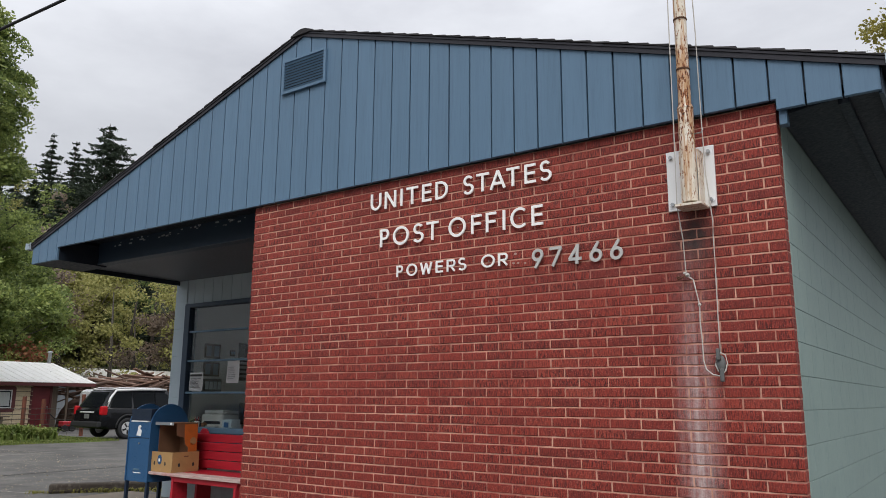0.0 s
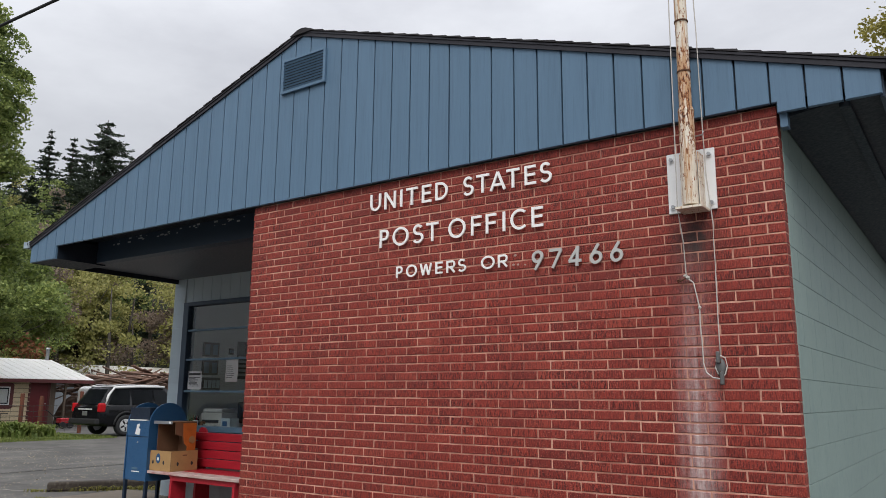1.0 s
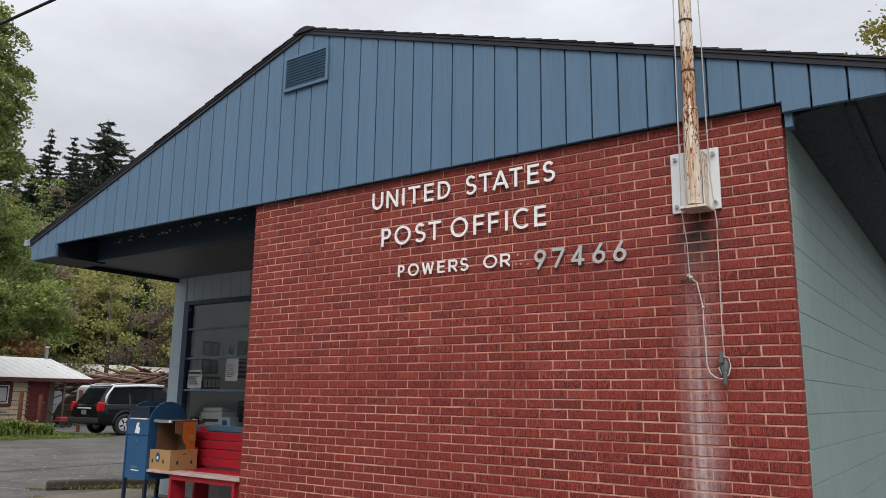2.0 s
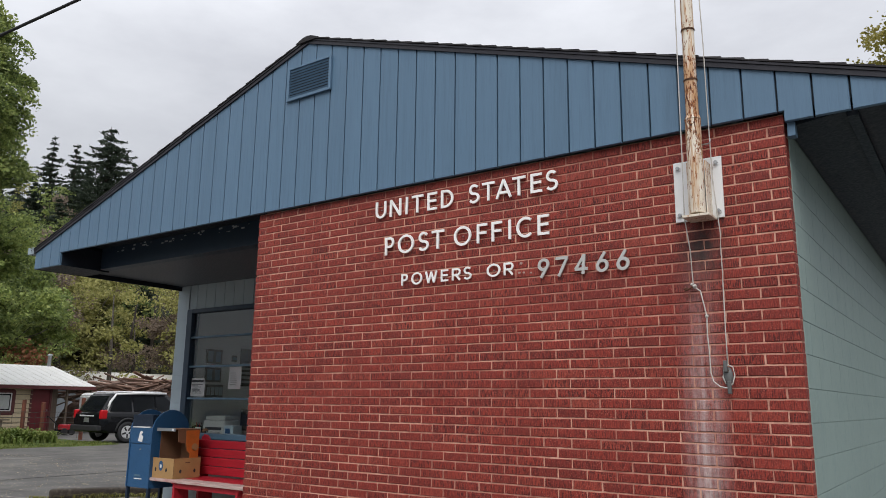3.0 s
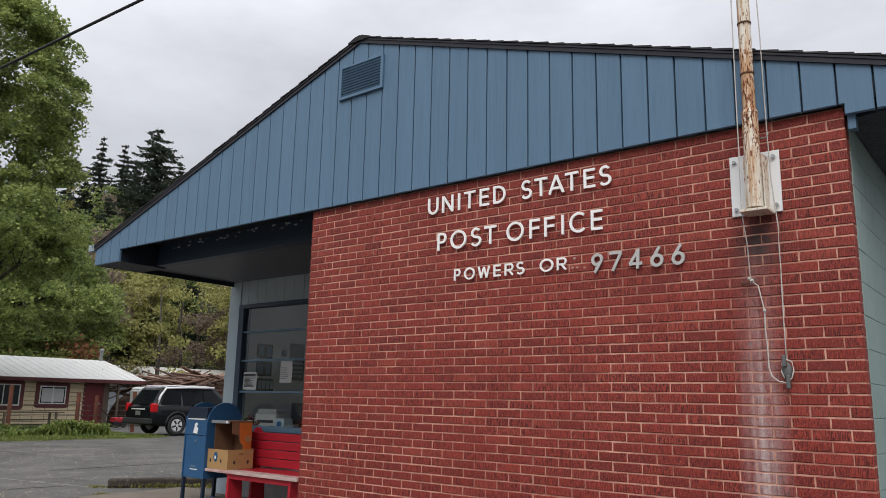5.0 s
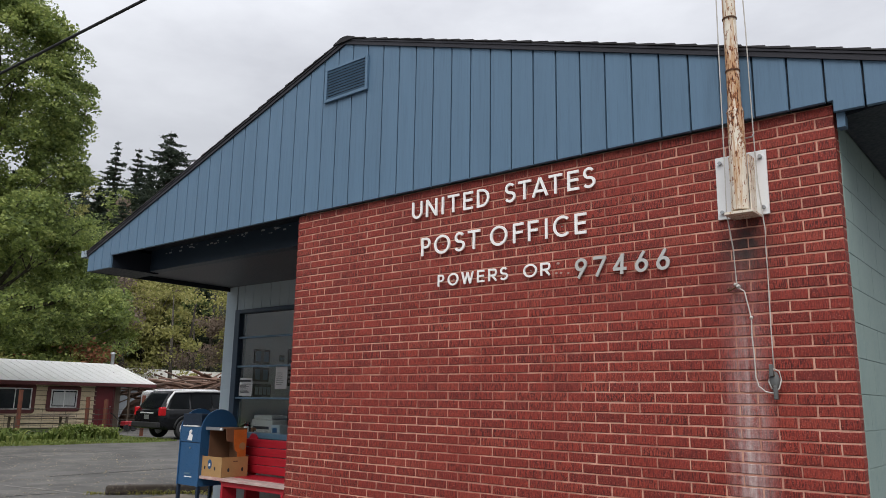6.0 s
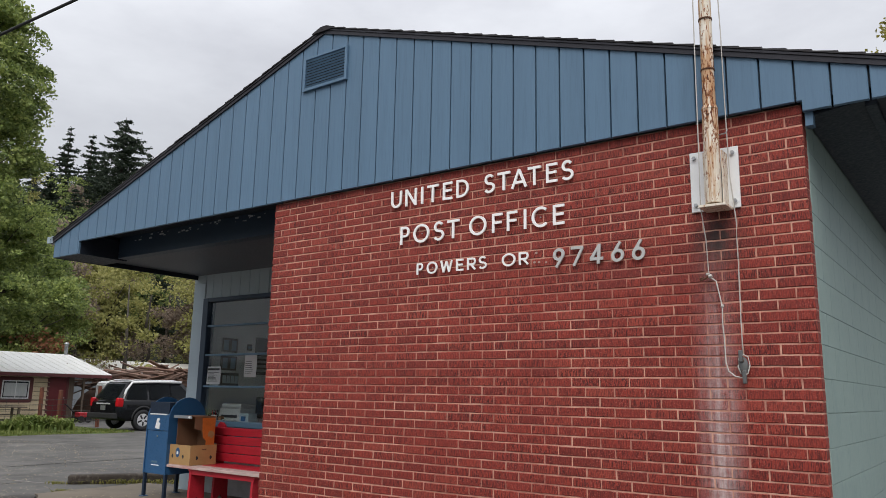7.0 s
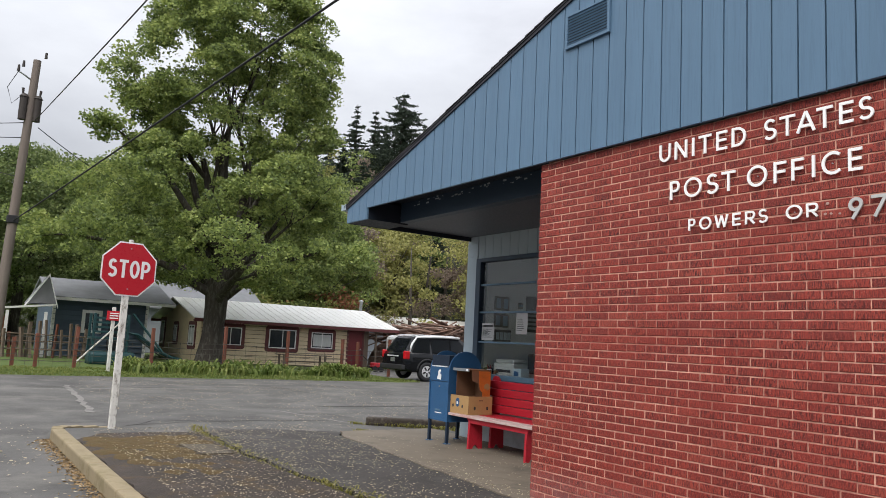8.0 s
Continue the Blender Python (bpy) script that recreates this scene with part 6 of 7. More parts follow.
def make_suv():
    x0, x1, yr, L = -21.88, -20.02, 10.25, 4.85
    xc, w = (x0 + x1) / 2, (x1 - x0) / 2
    root = thing("parked_suv", xc, yr + L / 2, 0, "black sport utility vehicle with silver roof rails, parked", "car")

    def sec(y, zb, zt, ww, tuck=0.03):
        a = ww - tuck
        return [(xc - a, y, zb), (xc - ww, y, zb + 0.12), (xc - ww, y, (zb + zt) / 2), (xc - ww + 0.02, y, zt - 0.06), (xc - ww + 0.08, y, zt), (xc + ww - 0.08, y, zt), (xc + ww - 0.02, y, zt - 0.06), (xc + ww, y, (zb + zt) / 2), (xc + ww, y, zb + 0.12), (xc + a, y, zb)]
    body = loft([sec(yr + 0.0, 0.46, 0.98, w - 0.10), sec(yr + 0.06, 0.38, 1.06, w - 0.03), sec(yr + 0.4, 0.34, 1.08, w), sec(yr + 2.4, 0.30, 1.07, w), sec(yr + 3.5, 0.31, 1.05, w), sec(yr + 4.5, 0.36, 0.96, w - 0.05), sec(yr + L, 0.46, 0.80, w - 0.22)])
    part("body", body, M_CARBLACK, root)

    bm = B()
    low = [bm.verts.new(p) for p in ((xc - w + 0.05, yr + 0.08, 1.06), (xc + w - 0.05, yr + 0.08, 1.06), (xc + w - 0.05, yr + 3.55, 1.05), (xc - w + 0.05, yr + 3.55, 1.05))]
    top = [bm.verts.new(p) for p in ((xc - w + 0.20, yr + 0.52, 1.74), (xc + w - 0.20, yr + 0.52, 1.74), (xc + w - 0.20, yr + 2.75, 1.76), (xc - w + 0.20, yr + 2.75, 1.76))]
    bm.faces.new(top)
    for k in range(4):
        bm.faces.new((low[k], low[(k + 1) % 4], top[(k + 1) % 4], top[k]))
    bmesh.ops.recalc_face_normals(bm, faces=bm.faces[:])
    bmesh.ops.bevel(bm, geom=bm.edges[:], offset=0.05, segments=3, affect="EDGES")
    for f in bm.faces:
        f.smooth = True
    part("cabin", bm, M_CARBLACK, root)

    def side_glass(ya, yb, yc, yd, s):
        """Window on the cabin's slanted side: foot from ya to yb, head from yc to yd."""
        bm = B()
        xl, xt = xc + s * (w - 0.062), xc + s * (w - 0.172)
        v = [bm.verts.new(p) for p in ((xl + s * 0.006, ya, 1.12), (xl + s * 0.006, yb, 1.12), (xt + s * 0.012, yd, 1.64), (xt + s * 0.012, yc, 1.64))]
        bm.faces.new(v)
        bmesh.ops.solidify(bm, geom=bm.faces[:], thickness=-0.012 * s)
        return bm
    for s in (1, -1):
        for g in ((yr + 0.34, yr + 1.22, yr + 0.60, yr + 1.20), (yr + 1.30, yr + 2.18, yr + 1.28, yr + 2.14), (yr + 2.26, yr + 3.22, yr + 2.22, yr + 2.66)):
            part("side_window", side_glass(*g, s), M_CARGLASS, root)
        part("roof_rail", path_tube(B(), [(xc + s * (w - 0.26), yr + 0.55, 1.76), (xc + s * (w - 0.26), yr + 0.75, 1.81), (xc + s * (w - 0.26), yr + 2.4, 1.82), (xc + s * (w - 0.26), yr + 2.65, 1.77)], 0.022, 8), M_RIM, root, "silver roof rail")
        part("pillar_trim", path_tube(B(), [(xc + s * (w - 0.10), yr + 0.26, 1.12), (xc + s * (w - 0.16), yr + 0.40, 1.45), (xc + s * (w - 0.19), yr + 0.62, 1.72), (xc + s * (w - 0.19), yr + 1.6, 1.765), (xc + s * (w - 0.19), yr + 2.7, 1.765)], 0.045, 8), M_CARWHITE, root, "silver pillar and roof edge")
        part("door_handle", box(B(), xc + s * (w + 0.0) - 0.015, xc + s * (w + 0.0) + 0.015, yr + 1.95, yr + 2.12, 0.98, 1.01, 0.005), M_CARBLACK, root)
        part("body_moulding", box(B(), xc + s * w - 0.015, xc + s * w + 0.015, yr + 1.55, yr + 3.3, 0.60, 0.68, 0.01), M_BLACK, root)
        part("tail_lamp", box(B(), xc + s * (w - 0.09) - 0.07, xc + s * (w - 0.09) + 0.098, yr - 0.012, yr + 0.24, 0.84, 1.16, 0.045), M_TAIL, root, "red tail lamp")
        for y in (yr + 1.05, yr + 3.85):
            make_wheel(root, xc + s * (w - 0.08), y, 0.37, 0.37, s)
            part("wheel_arch", path_tube(B(), [(xc + s * (w + 0.005), y + 0.45 * math.cos(a), 0.40 + 0.45 * math.sin(a)) for a in np.linspace(0, math.pi, 11)], 0.035, 6), M_BLACK, root)
        part("mirror", box(B(), xc + s * (w + 0.02) - 0.09, xc + s * (w + 0.02) + 0.09, yr + 3.0, yr + 3.1, 1.06, 1.22, 0.03), M_CARBLACK, root)
    bm = B()
    v = [bm.verts.new(p) for p in ((xc - w + 0.26, yr + 0.10, 1.12), (xc + w - 0.26, yr + 0.10, 1.12), (xc + w - 0.34, yr + 0.46, 1.66), (xc - w + 0.34, yr + 0.46, 1.66))]
    bm.faces.new(v)
    bmesh.ops.solidify(bm, geom=bm.faces[:], thickness=0.02)
    part("rear_window", bm, M_CARGLASS, root)
    part("rear_bumper", box(B(), x0 + 0.04, x1 - 0.04, yr - 0.10, yr + 0.2, 0.42, 0.62, 0.04), M_BLACK, root)
    part("number_plate", box(B(), xc - 0.16, xc + 0.16, yr - 0.012, yr + 0.01, 0.72, 0.88), M_STEEL, root, "blank plate")
    part("hatch_bar", box(B(), xc - 0.45, xc + 0.45, yr - 0.02, yr + 0.02, 0.92, 0.97, 0.01), M_RIM, root)


make_suv()


def make_van():
    root = thing("parked_van", -29.2, 15.9, 0, "white van parked beyond the fence", "van")
    bm = prism(B(), [(13.9, 0.4), (18.6, 0.4), (18.6, 1.0), (17.6, 1.15), (16.9, 1.78), (16.5, 1.84), (14.1, 1.84), (13.9, 1.7)], -0.95, 0.95, m=pose(-29.2, 0.0, 0, 0, 0, 90))
    bmesh.ops.bevel(bm, geom=bm.edges[:], offset=0.05, segments=2, affect="EDGES")
    part("body", bm, M_CARWHITE, root)
    for y0, y1 in ((14.2, 15.2), (15.3, 16.4)):
        part("side_window", box(B(), -28.26, -28.24, y0, y1, 1.18, 1.66, 0.004), M_CARGLASS, root)
    for y in (14.7, 17.6):
        for x, s in ((-28.35, 1), (-30.05, -1)):
            make_wheel(root, x, y, 0.34, 0.34, s)


make_van()
bpy.data.objects["parked_suv"].location.y += 0.30
bpy.data.objects["parked_van"].location.y += 1.5


def make_toy_cart():
    root = thing("red_garden_cart", -27.2, 13.2, 0, "small red garden cart in the yard", "cart")
    part("tub", box(B(), -27.4, -27.0, 13.0, 13.5, 0.22, 0.44, 0.04), M_SIGNRED, root)
    for y in (13.08, 13.42):
        for x in (-27.42, -26.98):
            part("wheel", tube(B(), (x - 0.04, y, 0.14), (x + 0.04, y, 0.14), 0.14, seg=14), M_BLACK, root)
    part("handle", path_tube(B(), [(-27.2, 12.9, 0.4), (-27.2, 12.5, 0.75), (-27.2, 12.4, 0.8)], 0.02), M_BLACK, root)


make_toy_cart()

# ---- utility pole and lines ----
M_POLEWOOD = surface("grey_pole_wood", (0.17, 0.14, 0.12), 0.25, 2, 40, 0.9, stretch=(4, 4, 0.4), bump=0.5)
M_CABLE = surface("black_cable", (0.02, 0.02, 0.022), 0.2, 8, 60, 0.6)
M_CAN = surface("weathered_transformer_paint", (0.040, 0.032, 0.028), 0.25, 5, 40, 0.6)
PB, PT = Vector((-27.2, -3.02, 0)), Vector((-27.2, -2.70, 11.7))


def make_utility_pole():
    root = thing("utility_pole", PB.x, PB.y, 0, "grey wooden utility pole with two transformers", "utility pole")
    part("pole", tube(B(), PB - Vector((0, 0, 0.3)), PT, 0.20, 0.14, 16), M_POLEWOOD, root)
    for s in (-1, 1):
        y = -2.76 + s * 0.24
        can = part("transformer", tube(B(), (-27.15, y, 9.25), (-27.15, y, 10.15), 0.145, seg=18), M_CAN, root, "brown-grey transformer can")
        part("lid", tube(B(), (-27.15, y, 10.15), (-27.15, y, 10.27), 0.175, 0.10, seg=18), M_CAN, can)
        part("bushing", tube(B(), (-27.15, y + s * 0.05, 10.25), (-27.15, y + s * 0.07, 10.5), 0.035, 0.05, seg=8), M_CAN, can)
    part("arm", path_tube(B(), [(-27.2, -2.7, 10.8), (-27.2, -3.2, 11.1), (-27.2, -3.35, 11.15)], 0.035, 8), M_STEEL, root)
    for y, z in ((-3.3, 11.15), (-2.42, 11.85), (-3.15, 11.35)):
        part("insulator", tube(B(), (-27.2, y, z), (-27.2, y, z + 0.24), 0.06, 0.04, seg=10), M_CAN, root)
    part("clamp", box(B(), -27.4, -27.0, -3.08, -2.68, 5.2, 5.5, 0.03), M_BLACK, root)
    part("drop_wire", path_tube(B(), [(-27.1, -3.3, 11.1), (-27.1, -3.6, 10.4), (-27.1, -3.4, 9.8), (-27.1, -3.0, 10.3)], 0.014, 5), M_CABLE, root)


make_utility_pole()


def hang_cable(name, a, b, sag, r, label, n=24):
    a, b = Vector(a), Vector(b)
    pts = [a.lerp(b, k / n) - Vector((0, 0, sag * 4 * (k / n) * (1 - k / n))) for k in range(n + 1)]
    whole(name, path_tube(B(), pts, r, 6), M_CABLE, label, "cable")


E1 = Vector((5.74, -4.92, 1.47))
near1 = E1 + Vector((-0.832, 0.3668, 0.4162)) * 15
hang_cable("service_cable", (-27.1, -2.85, 5.3), near1 + (near1 - Vector((-27.1, -2.85, 5.3))) * 0.9, 0.03, 0.026, "thick black service cable over the street")
near2 = E1 + Vector((-0.9097, 0.1625, 0.3822)) * 17
hang_cable("overhead_wire", (-27.2, -2.55, 9.3), near2 + (near2 - Vector((-27.2, -2.55, 9.3))) * 0.8, 0.05, 0.018, "black overhead wire from the utility pole")
hang_cable("drop_line", (-27.2, -2.4, 9.05), (-36.0, 6.5, 7.6), 0.5, 0.016, "thin drop wire to the houses")
hang_cable("left_wire", (-27.2, -2.7, 9.2), (-30.0, -14, 9.0), 0.5, 0.016, "thin wire leading away from the pole")
hang_cable("left_wire", (-27.2, -2.7, 7.0), (-29.0, -14, 9.6), 0.3, 0.016, "thin wire leading away from the pole")
hang_cable("far_wire", (-30.0, -14, 8.2), (-27.2, -2.7, 8.6), 0.3, 0.016, "thin wire leading away from the pole")
hang_cable("hill_wire", (-62, 6, 12), (-55, 60, 17.2), 1.5, 0.02, "thin wire in front of the wooded hill")

# ---- trees ----
M_BARK = surface("rough_grey_bark", (0.055, 0.045, 0.038), 0.4, 2.5, 30, 0.95, bump=0.9, dist=0.04, stretch=(2, 2, 0.5), stain=(0.22, 0.22, 0.18), amount=0.5, stain_scale=4.0)
M_MAPLE = leaf_material("maple_leaf", [(0.12, (0.068, 0.094, 0.044)), (0.40, (0.185, 0.245, 0.082)), (0.66, (0.35, 0.415, 0.13)), (0.92, (0.56, 0.59, 0.23))])
M_DARKLEAF = leaf_material("dark_green_leaf", [(0.12, (0.065, 0.095, 0.04)), (0.5, (0.16, 0.21, 0.075)), (0.9, (0.32, 0.37, 0.14))])
M_YELLOWLEAF = leaf_material("spring_yellow_leaf", [(0.15, (0.15, 0.155, 0.055)), (0.5, (0.33, 0.325, 0.11)), (0.9, (0.56, 0.52, 0.22))])
M_OLIVELEAF = leaf_material("golden_olive_leaf", [(0.15, (0.13, 0.12, 0.03)), (0.5, (0.28, 0.25, 0.06)), (0.9, (0.42, 0.36, 0.10))])
M_BROWNLEAF = leaf_material("brown_budding_twigs", [(0.15, (0.13, 0.10, 0.085)), (0.5, (0.25, 0.195, 0.155)), (0.9, (0.38, 0.31, 0.25))])
M_REDLEAF = leaf_material("rust_red_shrub_leaf", [(0.15, (0.13, 0.05, 0.028)), (0.5, (0.25, 0.105, 0.055)), (0.9, (0.34, 0.17, 0.08))])
M_FIR = leaf_material("fir_needles", [(0.15, (0.028, 0.040, 0.032)), (0.5, (0.055, 0.075, 0.052)), (0.9, (0.095, 0.12, 0.08))])
# paler, bluer copy of the fir needles: distance haze put into the colour
M_HAZYFIR = leaf_material("hazed_fir_needles", [(0.15, (0.045, 0.060, 0.056)), (0.5, (0.08, 0.10, 0.088)), (0.9, (0.12, 0.145, 0.12))])


def limbs(bm, p, d, length, r, depth, rng, ends, spread=0.55):
    """A limb that bends, thins and forks; ends collects the twig tips."""
    pts, rr, q, v = [Vector(p)], [r], Vector(p), Vector(d).normalized()
    for k in range(5):
        v = (v + Vector((rng.uniform(-1, 1), rng.uniform(-1, 1), rng.uniform(-0.5, 0.8))) * 0.16).normalized()
        q = q + v * length / 5
        pts.append(q.copy())
        rr.append(r * (1 - 0.11 * (k + 1)))
    path_tube(bm, pts, rr, 7 if depth > 1 else 5)
    ends.append((q.copy(), depth))
    if depth == 0:
        return
    for k in range(3 if depth > 1 else 2):
        axis = Vector((rng.uniform(-1, 1), rng.uniform(-1, 1), rng.uniform(-0.3, 0.7)))
        nd = (v + axis * spread * 1.5).normalized()
        limbs(bm, pts[rng.randint(3, 5)], nd, length * rng.uniform(0.55, 0.8), rr[-1] * 0.75, depth - 1, rng, ends, spread)


def puff(g, n):
    """n points in a ball, denser towards its skin."""
    v = g.normal(size=(n, 3))
    v /= np.linalg.norm(v, axis=1)[:, None]
    return v * (g.uniform(0.05, 1, n) ** 0.45)[:, None]


def make_big_tree():
    base = Vector((-29.5, 5.75, 0))
    fwd, right = Vector((-0.956, 0.292, 0)), Vector((0.292, 0.956, 0))
    root = thing("maple_tree", base.x, base.y, 0, "large spreading maple in fresh green leaf by the street", "tree")
    rng = random.Random(21)
    bm, ends = B(), []
    path_tube(bm, [base + Vector((0, 0, -0.2)), base + Vector((0, 0, 0.25)), base + Vector((0.02, 0.05, 1.0)), base + Vector((0.05, 0.1, 2.3)), base + Vector((0.0, 0.12, 3.6)), base + Vector((0, 0.15, 5.0))], [0.80, 0.62, 0.52, 0.50, 0.56, 0.44], 18)
    part("trunk", bm, M_BARK, root, "thick grey trunk with pale lichen")
    for k in range(9):
        a = k * 2.4
        d = Vector((math.cos(a), math.sin(a), rng.uniform(0.5, 1.3)))
        bm = B()
        limbs(bm, base + Vector((0, 0.1, 2.8 + 0.3 * k)), d, rng.uniform(3.2, 4.3) * (0.5 if d.dot(right) < -0.2 else 0.95), 0.24, 2, rng, ends)
        part("limb", bm, M_BARK, root)
    for o, d, n, r, sp in (((0, 0.15, 4.8), (0.05, 0.1, 1), 6.0, 0.38, 0.4), ((0, 0.1, 4.6), (-0.2, -0.12, 1), 5.2, 0.3, 0.36), ((0, 0.2, 4.7), (0.1, 0.4, 1), 5.2, 0.28, 0.45)):
        bm = B()
        limbs(bm, base + Vector(o), d, n, r, 3, rng, ends, sp)
        part("limb", bm, M_BARK, root)
    carried_boughs = []
    for lat, dep, rise in ((-7.5, -1.0, 2.2), (-6.0, 2.0, 3.0), (6.0, -1.0, 2.4), (-5.2, -2.5, 7.2), (5.0, 1.5, 8.5), (-4.6, 0.5, 9.6)):
        p0 = base + Vector((0, 0.1, 3.0 if rise < 4 else 5.0))
        p1 = base + right * lat + fwd * dep + Vector((0, 0, 3.0 + rise))
        bend = [p0.lerp(p1, f) + Vector((0, 0, 0.9 * math.sin(math.pi * f))) + Vector((rng.uniform(-1, 1), rng.uniform(-1, 1), rng.uniform(-1, 1))) * 0.14 for f in np.linspace(0, 1, 9)]
        carried_boughs += [b + Vector((rng.uniform(-1, 1), rng.uniform(-1, 1), rng.uniform(-0.3, 0.6))) * 0.6 for b in bend[4:] for _ in range(4)]
        part("limb", path_tube(B(), bend, [0.22 * (1 - 0.9 * f) for f in np.linspace(0, 1, 9)], 8), M_BARK, root)
    g = np.random.default_rng(5)
    pts = []
    # leafy sprays in tiers; half-width of the crown by height, to each side
    prof = [(3.9, 1.6, 3.4), (4.6, 7.0, 6.8), (5.3, 8.6, 7.3), (6.5, 8.7, 6.9), (8.0, 7.9, 5.7), (9.4, 5.6, 4.6), (10.5, 2.4, 4.3), (11.4, 3.4, 4.4), (12.3, 4.9, 4.5), (13.4, 5.6, 4.7), (14.8, 4.4, 5.1), (16.0, 3.8, 4.6), (17.4, 3.4, 3.6), (18.8, 2.9, 2.7), (20.8, 1.3, 1.3)]
    zs, ls, rs_ = [p[0] for p in prof], [p[1] for p in prof], [p[2] for p in prof]
    for _ in range(1250):
        z = g.uniform(3.7, 20.9)
        lw, rw = np.interp(z, zs, ls), np.interp(z, zs, rs_)
        u = g.uniform(-1, 1)
        lat = (u * rw if u > 0 else u * lw)
        dep = g.uniform(-1, 1) * 0.5 * (lw + rw) * math.sqrt(max(0.04, 1 - u * u))
        c = base + right * float(lat) + fwd * float(dep) + Vector((0, 0, z - 0.05 * abs(lat)))
        # open pockets between the leafy boughs
        if noise.noise((c.x * 0.33 + 3, c.y * 0.42, c.z * 0.55)) < (-0.12 if z > 9.5 else -0.18):
            continue
        if abs(u) < 0.35 and abs(dep) < 1.6:
            continue
        s = g.uniform(0.26, 0.60)
        # a bough is a drooping shelf: leaves lie over its top and hang at the rim
        q = puff(g, int(560 * s))
        q[:, 2] = np.abs(q[:, 2]) * 0.9 - 0.55 * (q[:, 0] ** 2 + q[:, 1] ** 2)
        pts.append(q * np.array([s, s, s * 0.75]) * 1.7 + np.array(c))
    for c in carried_boughs:
        s = g.uniform(0.26, 0.46)
        pts.append(puff(g, int(480 * s)) * np.array([s, s, s * 0.5]) * 1.7 + np.array(c))
    for tip, depth in ends:
        side = (tip - base).dot(right)
        if depth <= 1 and tip.z > 3.6 and -np.interp(tip.z, zs, ls) - 0.4 < side < np.interp(tip.z, zs, rs_) + 0.3:
            s = g.uniform(0.3, 0.55)
            pts.append(puff(g, int(g.uniform(90, 190))) * np.array([s, s, s * 0.5]) * 1.7 + np.array(tip))
    scatter_quads("crown", np.concatenate(pts), 0.155, M_MAPLE, root, "airy crown of fresh green maple leaves", seed=6, flat=0.35)


make_big_tree()


def make_broadleaf(x, y, h, w, material, seed, leaf=0.24, n=42, label="leafy green tree behind the houses", low=0.25):
    root = thing("broadleaf_tree", x, y, 0, label, "tree", "trees behind the houses")
    rng, g = random.Random(seed), np.random.default_rng(seed)
    z0 = hill_z(x, y)
    bm, ends = B(), []
    path_tube(bm, [(x, y, z0 - 0.3), (x, y, z0 + h * 0.2), (x + 0.2, y, z0 + h * 0.45)], [h * 0.035, h * 0.026, h * 0.02], 10)
    for k in range(6):
        limbs(bm, (x, y, z0 + h * (0.25 + 0.04 * k)), (math.cos(k * 2.2), math.sin(k * 2.2), 1.0), h * 0.33, h * 0.014, 1, rng, ends)
    part("trunk", bm, M_BARK, root)
    pts = []
    for _ in range(n):
        f = g.uniform(low, 1.0)
        rad = w * math.sqrt(max(0.03, 1 - (2 * (f - low) / (1.05 - low) - 0.85) ** 2)) * math.sqrt(g.uniform(0.1, 1))
        a = g.uniform(0, 6.283)
        c = np.array([x + rad * math.cos(a), y + rad * math.sin(a), z0 + h * f])
        s = w * g.uniform(0.09, 0.18)
        pts.append(puff(g, int(g.uniform(130, 330))) * np.array([s, s, s * 0.5]) * 1.7 + c)
    scatter_quads("crown", np.concatenate(pts), leaf, material, root, seed=seed, flat=0.3)


def smooth(a):
    a = min(1.0, max(0.0, a))
    return a * a * (3 - 2 * a)


def hill_z(x, y):
    """The wooded hill beyond the houses: it rises from about 60 m out, highest to the north-west."""
    dx, dy = x - 5.74, y + 4.92
    d, az = math.hypot(dx, dy), math.degrees(math.atan2(-dx, dy))
    top = np.interp(az, [20, 40, 55, 62, 70, 80, 86, 92, 110], [10, 30, 30, 25, 22, 17, 9, 4, 0])
    return float(top) * smooth((d - 58) / 95) + 0.0


def make_hill():
    bm = B()
    azs, ds = np.linspace(20, 112, 70), [55, 58, 64, 70, 78, 88, 98, 110, 122, 135, 150, 165, 190, 240, 320]
    g = []
    for d in ds:
        g.append([bm.verts.new((5.74 - d * math.sin(radians(a)), -4.92 + d * math.cos(radians(a)), hill_z(5.74 - d * math.sin(radians(a)), -4.92 + d * math.cos(radians(a))) - 0.03 - (0.3 if d < 56 else 0) + 0.5 * noise.noise((a * 0.3, d * 0.05, 0)) * smooth((d - 60) / 30))) for a in azs])
    for j in range(len(ds) - 1):
        for i in range(len(azs) - 1):
            bm.faces.new((g[j][i], g[j + 1][i], g[j + 1][i + 1], g[j][i + 1])).smooth = True
    bmesh.ops.recalc_face_normals(bm, faces=bm.faces[:])
    whole("hillside", bm, surface("forest_floor", (0.026, 0.028, 0.016), 0.4, 0.2, 3, 0.95, bump=0.8, dist=0.3), "steep wooded hillside behind the town", "hill", kind="structure")


make_hill()


